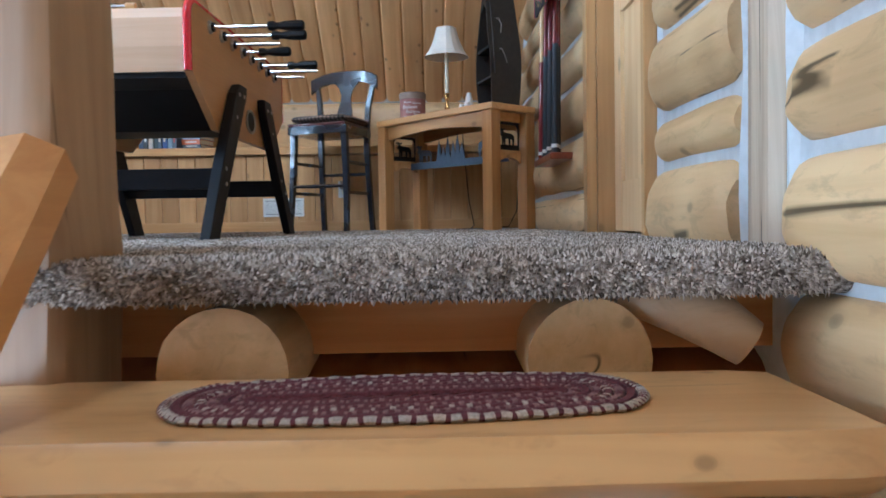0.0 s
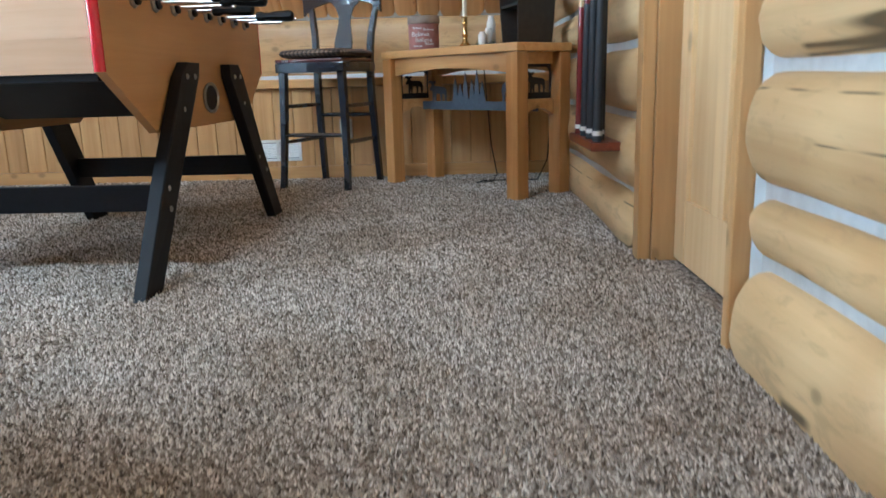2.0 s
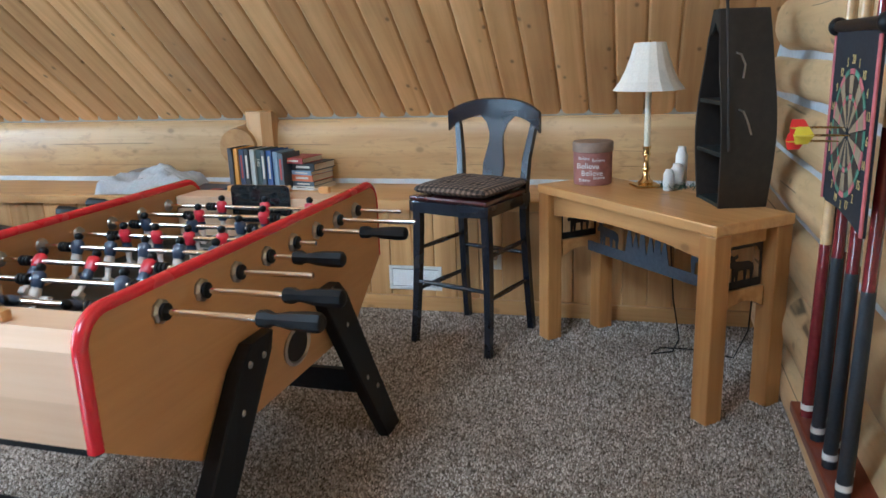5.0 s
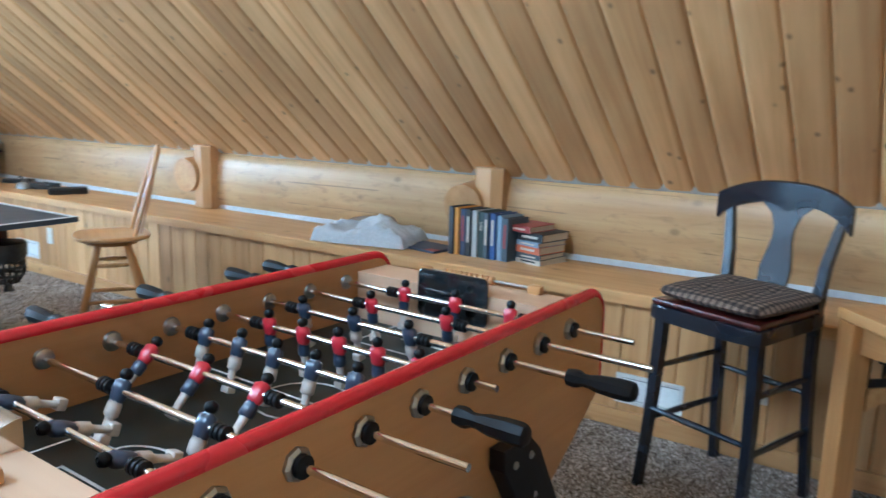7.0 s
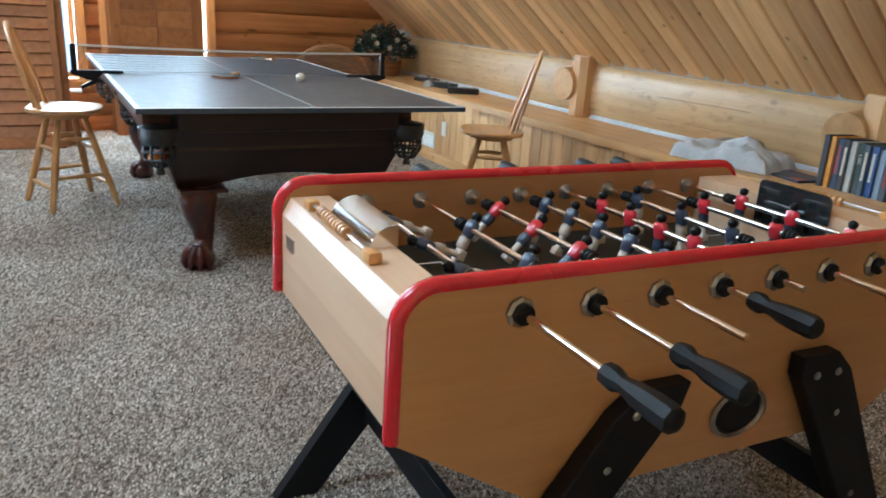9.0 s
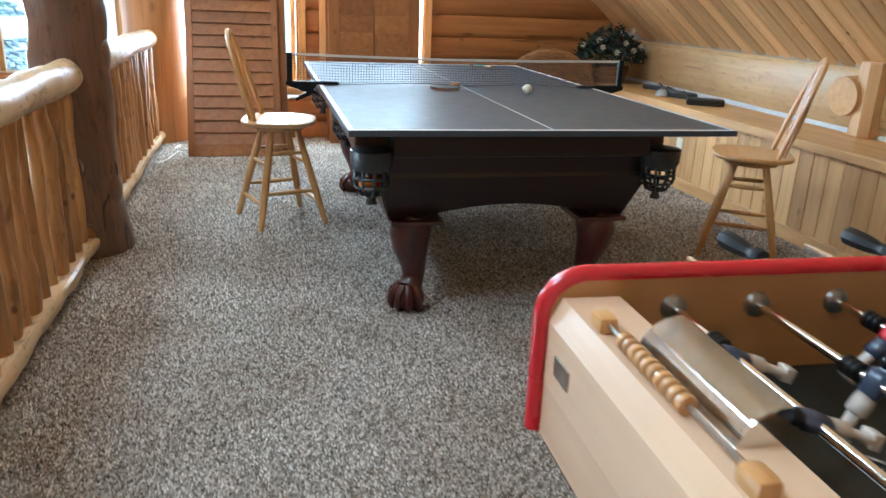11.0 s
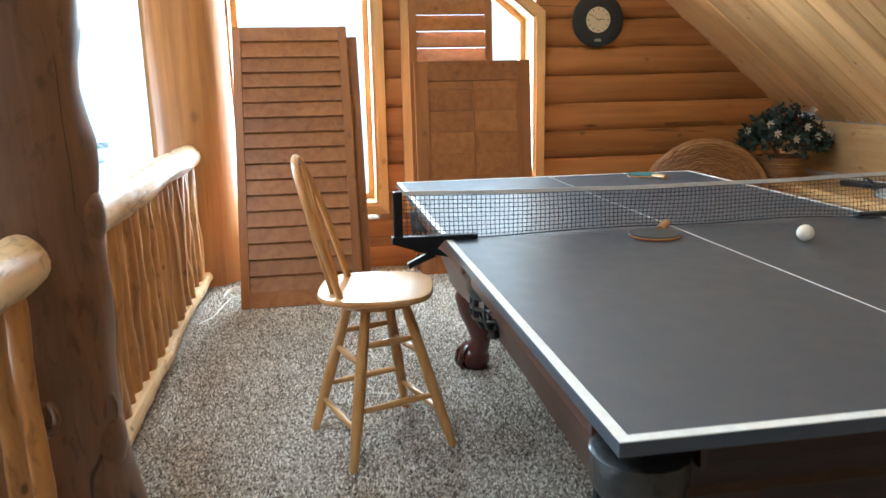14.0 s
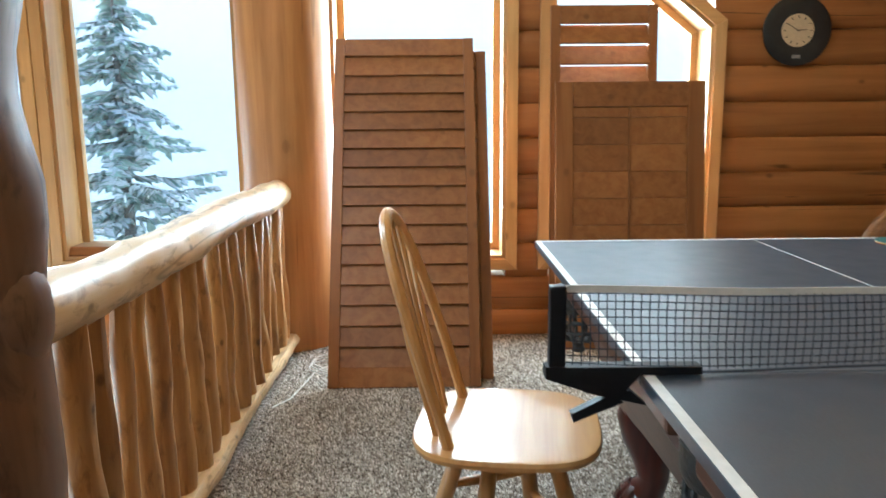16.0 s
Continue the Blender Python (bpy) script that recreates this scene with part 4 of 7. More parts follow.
for k in range(13):
    z = -0.19 * (k + 1)
    y0 = 1.03 - RUN * k
    bm = bmesh.new()
    prof = [(y0 + 0.36, z), (y0 + 0.012, z), (y0 - 0.004, z - 0.018), (y0 - 0.012, z - 0.05), (y0 + 0.03, z - 0.085), (y0 + 0.12, z - 0.12), (y0 + 0.25, z - 0.12), (y0 + 0.35, z - 0.06)]
    rows = []
    for j in range(19):
        x = -0.55 + 1.25 * j / 18
        end = max(0.0, 1 - min(j, 18 - j) / 1.0)
        rows.append([bm.verts.new((x, y + 0.010 * noise.noise(Vector((x * 2.4, k * 3, y * 2))) + (0.02 * end if y < y0 + 0.1 else 0), zz + (0.006 * noise.noise(Vector((x * 2.6, k * 5 + y, 1))) if zz < z else 0) - (0.004 * end))) for y, zz in prof])
    for a, b in zip(rows, rows[1:]):
        for j in range(8):
            bm.faces.new((a[j], a[(j + 1) % 8], b[(j + 1) % 8], b[j]))
    bm.faces.new(rows[0])
    bm.faces.new(rows[-1])
    tagged(part("stair_tread", bm, TREAD, smooth=True), "varnished half-log stair tread", "stair", group="stair treads", kind="structure")
for sx in (-0.42, 0.62):
    bm = log_run((sx, 1.30, -0.40), (sx, -2.0, -0.40 - 3.3 * RISE / RUN), 0.085, 0.3, 0.05, sx, 16)
    tagged(part("stair_stringer", bm, LOG_PALE_Y, smooth=True), "peeled log stair stringer", "stair", kind="structure")

# ---- table football ----
def foosball():
    t = thing("foosball_table", pose(-1.01, 3.61, -0.008, 0, 0, -1.9), "beech-laminate foosball table with red edging and black splayed legs", "game table")
    W, L, TOP = 0.365, 0.695, 0.866
    R = 0.065
    N = 0.708
    side = [(-N, 0.61), (-0.43, 0.435), (0.43, 0.435), (L, 0.61)] + [(p[0], p[1]) for p in arc(L - R, TOP - R, R, 0, 90, 6)] + [(p[0], p[1]) for p in arc(-N + R, TOP - R, R, 90, 180, 6)]
    for s in (-1, 1):
        bm = bmesh.new()
        lo, hi = sorted((s * W, s * (W - 0.028)))
        prism(bm, side, lo, hi, axis=0)
        part("side_panel", bm, BEECH_PANEL, t)
        bm = bmesh.new()
        edge = [(-N, 0.61)] + arc(-N + R, TOP - R, R, 180, 90, 8) + arc(L - R, TOP - R, R, 90, 0, 8) + [(L, 0.61)]
        cx = s * (W - 0.014)
        tube(bm, [(cx, p[0] * 1.004, p[1] + 0.002) for p in edge], 0.0155, 12)
        part("red_edge", bm, RED_TRIM, t, "red plastic edge moulding", smooth=True)
    for e in (-1, 1):
        bm = bmesh.new()
        E = N if e < 0 else L
        y0, y1 = sorted((e * (E - 0.002), e * (E - 0.022)))
        box(bm, -W + 0.03, W - 0.03, y0, y1, 0.61, 0.80)
        part("end_panel", bm, BEECH_END_LIT, t, "beech end panel with the light on it in its colour")
        bm = bmesh.new()
        if e < 0:
            prism(bm, [(-N + 0.001, 0.801), (-N + 0.02, 0.838), (-N + 0.11, 0.838), (-N + 0.11, 0.70), (-N + 0.001, 0.70)], -W + 0.029, W - 0.029, axis=0, bevel=0.004)
        else:
            prism(bm, [(L - 0.001, 0.801), (L - 0.02, 0.838), (L - 0.15, 0.838), (L - 0.15, 0.70), (L - 0.001, 0.70)], -W + 0.029, W - 0.029, axis=0, bevel=0.004)
        part("end_ledge", bm, BEECH_END_LIT, t)
    bm = bmesh.new()
    box(bm, -W + 0.029, W - 0.029, -N + 0.11, L - 0.15, 0.672, 0.70)
    part("playing_field", bm, FIELD, t, "dark green playing field")
    # field lines
    def line(pts, width=0.006):
        bm = bmesh.new()
        for p, q in zip(pts, pts[1:]):
            p, q = Vector(p), Vector(q)
            d = (q - p).normalized()
            n = Vector((-d.y, d.x)) * width / 2
            vs = [bm.verts.new((*(v), 0.7012)) for v in (p - n - d * 0.002, q - n + d * 0.002, q + n + d * 0.002, p + n - d * 0.002)]
            bm.faces.new(vs)
        ext = bmesh.ops.extrude_face_region(bm, geom=bm.faces[:])
        bmesh.ops.translate(bm, vec=(0, 0, 0.0006), verts=[v for v in ext["geom"] if isinstance(v, bmesh.types.BMVert)])
        return part("field_line", bm, WHITE_LINE, t)
    line([(0.1 * math.cos(a * math.pi / 12), 0.1 * math.sin(a * math.pi / 12)) for a in range(25)])
    line([(-W + 0.05, 0), (W - 0.05, 0)])
    for e in (-1, 1):
        line([(-0.19, e * 0.54), (-0.19, e * 0.37), (0.19, e * 0.37), (0.19, e * 0.54)])
        line([(0.09 * math.cos(math.pi * a / 12), e * (0.37 - 0.055 * math.sin(math.pi * a / 12))) for a in range(13)])
        line([(-0.10, e * 0.54), (-0.10, e * 0.46), (0.10, e * 0.46), (0.10, e * 0.54)])
    bm = bmesh.new()
    box(bm, -W + 0.029, W - 0.029, -N + 0.012, L - 0.012, 0.590, 0.609)
    part("underside", bm, BLACK_PAINT, t)
    bm = bmesh.new()
    prism(bm, [(-0.46, 0.589), (-0.10, 0.475), (0.16, 0.475), (0.42, 0.589)], -W + 0.05, W - 0.0285, axis=0)
    part("ball_gutter", bm, BLACK_PAINT, t, "black sloping ball return gutter")
    # ball return hole on each side
    for s in (-1, 1):
        bm = bmesh.new()
        lathe(bm, [(0.064, 0.0), (0.067, 0.006), (0.058, 0.009), (0.054, 0.003), (0.053, -0.01)], 24, m=pose(s * W, 0.04, 0.528, 0, s * 90, 0), squash=(0.82, 1.15))
        part("return_ring", bm, STEEL, t, "steel ball return ring", smooth=True)
        bm = bmesh.new()
        lathe(bm, [(0.052, 0.0), (0.052, 0.004)], 24, m=pose(s * W, 0.04, 0.528, 0, s * 90, 0), squash=(0.82, 1.15))
        part("return_hole", bm, BLACK_RUBBER, t)
    # legs: wide black boards with a plate at the top
    def leg(s, foot_y, top_y, splay):
        bm = bmesh.new()
        def mid(z):
            return foot_y + (top_y - foot_y) * z / 0.62
        outline = [(mid(0) - 0.058, 0.0), (mid(0) + 0.058, 0.0), (mid(0.30) + 0.068, 0.30), (mid(0.60) + 0.076, 0.60), (mid(0.645) + 0.052, 0.645), (mid(0.645) - 0.052, 0.645), (mid(0.60) - 0.076, 0.60), (mid(0.30) - 0.068, 0.30)]
        lo, hi = sorted((s * (W + 0.003), s * (W + 0.040)))
        prism(bm, outline, lo, hi, axis=0, bevel=0.004)
        for v in bm.verts:
            v.co.x += s * splay * max(0.0, 1 - v.co.z / 0.46) * (s > 0)
        part("leg", bm, BLACK_PAINT, t)
        for by, bz in ((mid(0.60) - 0.032, 0.60), (mid(0.60) + 0.032, 0.60), (mid(0.50), 0.50), (mid(0.28) - 0.02, 0.28), (mid(0.22) + 0.02, 0.22)):
            bm = bmesh.new()
            lathe(bm, [(0.009, 0), (0.009, 0.003), (0.005, 0.006)], 10, m=pose(s * (W + 0.040 + splay * max(0.0, 1 - bz / 0.46) * (s > 0)), by, bz, 0, s * 90, 0))
            part("bolt", bm, STEEL, t, smooth=True)
    for s in (-1, 1):
        leg(s, -0.728 if s > 0 else -0.67, -0.215, 0.028)
        leg(s, 0.572, 0.225, 0.03)
    for y0, z0 in ((-0.465, 0.245), (0.44, 0.245)):
        bm = bmesh.new()
        box(bm, -W - 0.03, W + 0.03, y0 - 0.012, y0 + 0.012, z0 - 0.04, z0 + 0.04, 0.003)
        part("crossbar", bm, BLACK_PAINT, t)
    # rods
    def man(colour, shorts, socks):
        bm = bmesh.new()
        lathe(bm, [(0.004, 0.040), (0.0105, 0.036), (0.012, 0.030), (0.010, 0.023), (0.006, 0.020)], 8, index=0)
        lathe(bm, [(0.007, 0.021), (0.016, 0.016), (0.0165, 0.002), (0.0145, -0.014), (0.012, -0.020)], 10, index=1, squash=(1.15, 0.8))
        lathe(bm, [(0.012, -0.020), (0.013, -0.034), (0.009, -0.05), (0.008, -0.075), (0.012, -0.080)], 8, index=3, squash=(1.05, 0.8))
        lathe(bm, [(0.0125, -0.018), (0.0145, -0.026), (0.0145, -0.044), (0.011, -0.047)], 8, index=2, squash=(1.05, 0.85))
        box(bm, -0.011, 0.011, -0.010, 0.012, -0.096, -0.078, 0.003, index=3)
        me = bpy.data.meshes.new("player_figure")
        bm.to_mesh(me)
        bm.free()
        for one in (BLACK_RUBBER, colour, shorts, socks):
            me.materials.append(one)
        me.shade_smooth()
        return me
    red, navy = man(RED_SHIRT, NAVY_SHIRT, WHITE_LEG), man(NAVY_SHIRT, WHITE_LEG, WHITE_LEG)
    ends = [0.70, 0.68, 0.565, 0.555, 0.435, 0.618, 0.62, 0.525]
    handle_right = [1, 1, 0, 1, 0, 1, 0, 0]
    counts = [3, 2, 3, 5, 5, 3, 2, 3]
    tilt = [70, -28, -45, -20, 3, 10, 8, -5]
    for k in range(8):
        y = -0.505 + 0.1433 * k
        hr = handle_right[k]
        x1 = ends[k] - (0.1 if hr else 0.0)
        x0 = -0.55 - 0.02 * ((k * 3) % 3) if not hr else -0.52 - 0.03 * ((k * 5) % 4)
        bm = bmesh.new()
        tube(bm, [(x0, 0, 0), (x1, 0, 0)], 0.0070, 12)
        rod = part("rod", bm, CHROME, t, "chromed steel rod", smooth=True)
        rod.location = (0, y, 0.814)
        rod.rotation_euler = (radians(tilt[k]), 0, 0)
        hx, hd = (x1, 1) if hr else (x0, -1)
        bm = bmesh.new()
        lathe(bm, [(0.010, -0.014), (0.0165, -0.011), (0.0185, 0.004), (0.0175, 0.012), (0.0125, 0.022), (0.0135, 0.034), (0.0175, 0.052), (0.0200, 0.085), (0.0205, 0.112), (0.0185, 0.121), (0.012, 0.126), (0.006, 0.127)], 8, m=pose(hx, 0, 0, 0, hd * 90, 0))
        part("handle", bm, BLACK_RUBBER, rod, "black plastic handle", smooth=True)
        for s in (-1, 1):
            bm = bmesh.new()
            lathe(bm, [(0.0265, 0.0), (0.0265, 0.006), (0.0215, 0.011), (0.021, 0.011)], 8, m=pose(s * W, y, 0.814, 0, s * 90, 0))
            part("bushing_nut", bm, STEEL, t, "dull steel bushing nut")
            bm = bmesh.new()
            lathe(bm, [(0.018, 0.010), (0.018, 0.019), (0.0125, 0.02)], 14, m=pose(s * W, y, 0.814, 0, s * 90, 0))
            part("bushing", bm, BLACK_RUBBER, t, smooth=True)
            bm = bmesh.new()
            lathe(bm, [(0.022, 0.0), (0.020, 0.006), (0.013, 0.010)], 14, m=pose(s * (W - 0.028), y, 0.814, 0, -s * 90, 0))
            part("inner_bushing", bm, STEEL, t, smooth=True)
        c = counts[k]
        gap = 0.56 / (c + (0.4 if c < 5 else 0.2))
        shift = 0.05 * math.sin(k * 2.1)
        for j in range(c):
            x = (j - (c - 1) / 2) * gap + shift
            f = new("player_figure", red if not hr else navy)
            f.parent = rod
            f.location = (x, 0, 0)
            if j == 0:
                tagged(f, "red shirted figure" if not hr else "navy shirted figure")
        for s in (-1, 1):
            bm = bmesh.new()
            xs = s * ((c - 1) / 2 * gap + 0.030) + shift
            for q in range(3):
                lathe(bm, [(0.010, -0.006), (0.014, -0.003), (0.014, 0.003), (0.010, 0.006)], 12, m=pose(xs + s * q * 0.011, 0, 0, 0, 90, 0))
            part("rubber_bumper", bm, BLACK_RUBBER, rod, smooth=True)
    # score beads on both end ledges and a chromed ball cup on one
    for e in (-1, 1):
        y = -(N - 0.036) if e < 0 else L - 0.040
        off = -0.02 if e < 0 else 0.03
        for xb in (-0.20 + off, 0.16 + off):
            bm = bmesh.new()
            box(bm, xb - 0.020, xb + 0.020, y - 0.014, y + 0.014, 0.837, 0.862, 0.009)
            part("scorer_block", bm, OAK, t, smooth=True)
        bm = bmesh.new()
        tube(bm, [(-0.20 + off, y, 0.852), (0.16 + off, y, 0.852)], 0.004, 8)
        part("scorer_rod", bm, STEEL, t, smooth=True)
        for j in range(10):
            bm = bmesh.new()
            lathe(bm, [(0.005, -0.007), (0.0115, -0.005), (0.0128, 0), (0.0115, 0.005), (0.005, 0.007)], 12, m=pose(-0.13 + off + 0.0172 * j, y, 0.852, 0, 90, 0))
            part("score_bead", bm, OAK, t, smooth=True)
    for e, mouth in ((-1, -N + 0.114), (1, L - 0.153)):
        bm = bmesh.new()
        ring = [(mouth + e * 0.056 * math.cos(radians(a)), 0.838 + 0.044 * math.sin(radians(a))) for a in range(0, 91, 9)]
        c0 = -0.155 if e < 0 else -0.10
        wide = 0.225 if e < 0 else 0.17
        a = [bm.verts.new((c0, *p)) for p in ring]
        b = [bm.verts.new((c0 + wide, *p)) for p in ring]
        for k in range(len(ring) - 1):
            bm.faces.new((a[k], a[k + 1], b[k + 1], b[k]))
        bmesh.ops.solidify(bm, geom=bm.faces[:], thickness=0.003)
        for xx in (c0, c0 + wide):
            prism(bm, ring + [(mouth, 0.838)], xx - 0.002, xx + 0.002, axis=0)
        part("ball_cup", bm, CHROME, t, "chromed half-round ball cup", smooth=True)
        if e < 0:
            continue
        # flat dark panel in place of the shaded inside of the open cup
        bm = bmesh.new()
        corner = 0.018
        o = [(c0 - 0.006 + p[0], p[1]) for p in arc(corner, 0.755 + corner, corner, 180, 270, 4) + arc(0.222 - corner, 0.755 + corner, corner, 270, 360, 4) + arc(0.222 - corner, 0.885 - corner, corner, 0, 90, 4) + arc(corner, 0.885 - corner, corner, 90, 180, 4)]
        y0, y1 = sorted((mouth - e * 0.001, mouth - e * 0.008))
        prism(bm, o, y0, y1, axis=1, bevel=0.002)
        part("cup_mouth", bm, CUP_DARK, t, "dark panel for the shaded ball cup mouth")
    bm = bmesh.new()
    box(bm, -0.29, -0.235, -N - 0.0015, -N + 0.0015, 0.735, 0.765)
    part("maker_plate", bm, STEEL, t, "small grey name plate")
    return t


foosball()


# ---- pool table with a table tennis top ----
def pool_table():
    t = thing("pool_table", pose(-4.30, 3.49, 0), "dark mahogany pool table with carved claw-foot legs", "pool table")
    A, B = 1.20, 0.645      # half length (x), half width (y)
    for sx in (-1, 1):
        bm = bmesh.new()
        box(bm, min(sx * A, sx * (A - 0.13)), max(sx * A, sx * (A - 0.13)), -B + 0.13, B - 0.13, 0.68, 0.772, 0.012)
        part("rail", bm, MAHOGANY_SHADED_Y, t)
    for sy in (-1, 1):
        for x0, x1 in ((-A + 0.13, -0.07), (0.07, A - 0.13)):
            bm = bmesh.new()
            box(bm, x0, x1, min(sy * B, sy * (B - 0.13)), max(sy * B, sy * (B - 0.13)), 0.68, 0.772, 0.012)
            part("rail", bm, MAHOGANY_LIT_X, t)
    bm = bmesh.new()
    box(bm, -A + 0.12, A - 0.12, -B + 0.12, B - 0.12, 0.70, 0.745)
    part("slate_bed", bm, FELT, t, "green cloth bed")
    # tapering cabinet with an arched lower edge on every side
    ztop, zbot = 0.70, 0.44
    a1, b1, a0, b0 = A - 0.05, B - 0.05, A - 0.16, B - 0.14
    def skirt(axis, sgn):
        bm = bmesh.new()
        n = 24
        half1, half0 = (b1, b0) if axis == 0 else (a1, a0)
        d1, d0 = (a1, a0) if axis == 0 else (b1, b0)
        rows = []
        for k in range(n + 1):
            f = 2 * k / n - 1
            lowz = 0.395
            if abs(f) < 0.72:
                lowz = 0.412 + 0.048 * math.cos(f / 0.72 * math.pi / 2)
            elif abs(f) < 0.80:
                lowz = 0.402
            ring = []
            for z, th in ((ztop, 0.0), (0.60, 0.0), (0.585, -0.012), (lowz, -0.004), (lowz, 0.04), (ztop, 0.04)):
                g = (ztop - z) / (ztop - zbot + 0.03)
                h = half1 + (half0 - half1) * g
                d = d1 + (d0 - d1) * g - th
                ring.append(bm.verts.new((sgn * d, f * h, z) if axis == 0 else (f * h, sgn * d, z)))
            rows.append(ring)
        for a, b in zip(rows, rows[1:]):
            for j in range(6):
                bm.faces.new((a[j], a[(j + 1) % 6], b[(j + 1) % 6], b[j]))
        bm.faces.new(rows[0])
        bm.faces.new(rows[-1])
        part("apron", bm, MAHOGANY_SHADED_Y if axis == 0 else MAHOGANY_LIT_X, t)
    for s in (-1, 1):
        skirt(0, s)
        skirt(1, s)
    # ball-and-claw legs
    for sx in (-1, 1):
        for sy in (-1, 1):
            lx, ly = sx * 0.985, sy * 0.395
            bm = bmesh.new()
            prof = [(0.076, 0.385, 0.0), (0.084, 0.36, 0.010), (0.086, 0.33, 0.022), (0.074, 0.27, 0.016), (0.056, 0.20, -0.004), (0.046, 0.145, -0.014), (0.046, 0.115, -0.006), (0.054, 0.09, 0.010)]
            out = Vector((sx, sy, 0)).normalized()
            tube(bm, [(lx + out.x * o, ly + out.y * o, z) for r, z, o in prof], [p[0] for p in prof], 18, 0.03, sx + sy * 2)
            leg = part("leg", bm, MAHOGANY, t, "carved cabriole leg", smooth=True)
            bm = bmesh.new()
            lathe(bm, [(0.03, 0.0), (0.055, 0.008), (0.070, 0.035), (0.068, 0.062), (0.050, 0.092), (0.03, 0.1)], 18, (lx + out.x * 0.022, ly + out.y * 0.022, 0))
            for j in range(5):
                a = math.atan2(sy, sx) + (j - 2) * 0.62
                cx, cy = lx + out.x * 0.022, ly + out.y * 0.022
                tube(bm, [(cx + 0.035 * math.cos(a), cy + 0.035 * math.sin(a), 0.105), (cx + 0.066 * math.cos(a), cy + 0.066 * math.sin(a), 0.075), (cx + 0.078 * math.cos(a), cy + 0.078 * math.sin(a), 0.036), (cx + 0.070 * math.cos(a), cy + 0.070 * math.sin(a), 0.006)], [0.016, 0.018, 0.015, 0.007], 8)
            part("claw_foot", bm, MAHOGANY, leg, smooth=True)
            bm = bmesh.new()
            box(bm, lx - 0.108, lx + 0.108, ly - 0.108, ly + 0.108, 0.382, 0.40, 0.007)
            part("leg_block", bm, MAHOGANY, t)
    # corner and side pockets of tooled leather
    for px, py in ((-A, -B), (-A, B), (A, -B), (A, B), (0, -B + 0.03), (0, B - 0.03)):
        out = Vector((px, py, 0)).normalized() if px else Vector((0, py, 0)).normalized()
        cx, cy = (px - math.copysign(0.055, px)) if px else 0.0, py - math.copysign(0.055, py)
        pocket = part("pocket", (lambda b: (lathe(b, [(0.075, 0.705), (0.082, 0.70), (0.080, 0.65), (0.070, 0.628), (0.066, 0.628), (0.07, 0.70)], 18, (cx, cy, 0)), b)[1])(bmesh.new()), LEATHER, t, "tooled black leather pocket", smooth=True)
        for j in range(10):
            a = 2 * math.pi * j / 10
            bm = bmesh.new()
            tube(bm, [(cx + 0.066 * math.cos(a), cy + 0.066 * math.sin(a), 0.63), (cx + 0.068 * math.cos(a), cy + 0.068 * math.sin(a), 0.58), (cx + 0.04 * math.cos(a), cy + 0.04 * math.sin(a), 0.535), (cx, cy, 0.525)], 0.0065, 6)
            part("strap", bm, LEATHER, pocket, smooth=True)
        for rr, zz in ((0.067, 0.60), (0.062, 0.565)):
            bm = bmesh.new()
            tube(bm, [(cx + rr * math.cos(2 * math.pi * j / 16), cy + rr * math.sin(2 * math.pi * j / 16), zz) for j in range(17)], 0.006, 6)
            part("hoop", bm, LEATHER, pocket, smooth=True)
        bm = bmesh.new()
        tube(bm, [(cx, cy, 0.53), (cx, cy, 0.495)], [0.012, 0.022], 8)
        part("tassel", bm, LEATHER, pocket, smooth=True)
        if (px, py) == (A, -B):
            for j, (dx, dy, zz, m) in enumerate(((0.02, -0.025, 0.575, BALL_ORANGE), (-0.028, 0.01, 0.572, BALL_RED))):
                bm = bmesh.new()
                bmesh.ops.create_uvsphere(bm, u_segments=14, v_segments=9, radius=0.028, matrix=pose(-4.30 + cx + dx, 3.49 + cy + dy, zz))
                tagged(part("billiard_ball", bm, m, smooth=True), ("orange" if j == 0 else "red") + " billiard ball lying in the leather pocket", "ball")
    return t


pool_table()


def tennis_top():
    x0, x1, y0, y1, z = -5.735, -2.994, 2.795, 4.31, 0.800
    t = thing("table_tennis_board", pose((x0 + x1) / 2, (y0 + y1) / 2, z), "dark grey table tennis top with white lines on a pool table", "table top")
    a, b = (x1 - x0) / 2, (y1 - y0) / 2
    for s in (-1, 1):
        bm = bmesh.new()
        lo, hi = sorted((0.001 * s, s * a))
        box(bm, lo, hi, -b, b, -0.022, 0.0, 0.0015)
        part("top_half", bm, TABLE_TOP, t)
    def stripe(u0, u1, v0, v1):
        bm = bmesh.new()
        box(bm, u0, u1, v0, v1, 0.0004, 0.0014)
        part("white_line", bm, WHITE_LINE, t)
    w = 0.02
    stripe(-a + 0.001, -a + w, -b + 0.001, b - 0.001)
    stripe(a - w, a - 0.001, -b + 0.001, b - 0.001)
    stripe(-a + w, a - w, -b + 0.001, -b + w)
    stripe(-a + w, a - w, b - w, b - 0.001)
    stripe(-a + w, a - w, -0.0018, 0.0018)
    return t


tennis_top()

# ---- outside: snow-covered ground, conifers ----
bm = bmesh.new()
n = 40
# ground climbs past 30 m, added to cover the grey horizon band
grid = [[bm.verts.new((x, y, -4.2 + 0.35 * noise.noise(Vector((x * 0.06, y * 0.06, 0))) + 0.42 * max(0.0, min(90.0, math.hypot(x, y) - 30.0)))) for y in [(-1 if j < n / 2 else 1) * (abs(j - n / 2) / (n / 2)) ** 2.5 * 900 for j in range(n + 1)]] for x in [(-1 if i < n / 2 else 1) * (abs(i - n / 2) / (n / 2)) ** 2.5 * 900 for i in range(n + 1)]]
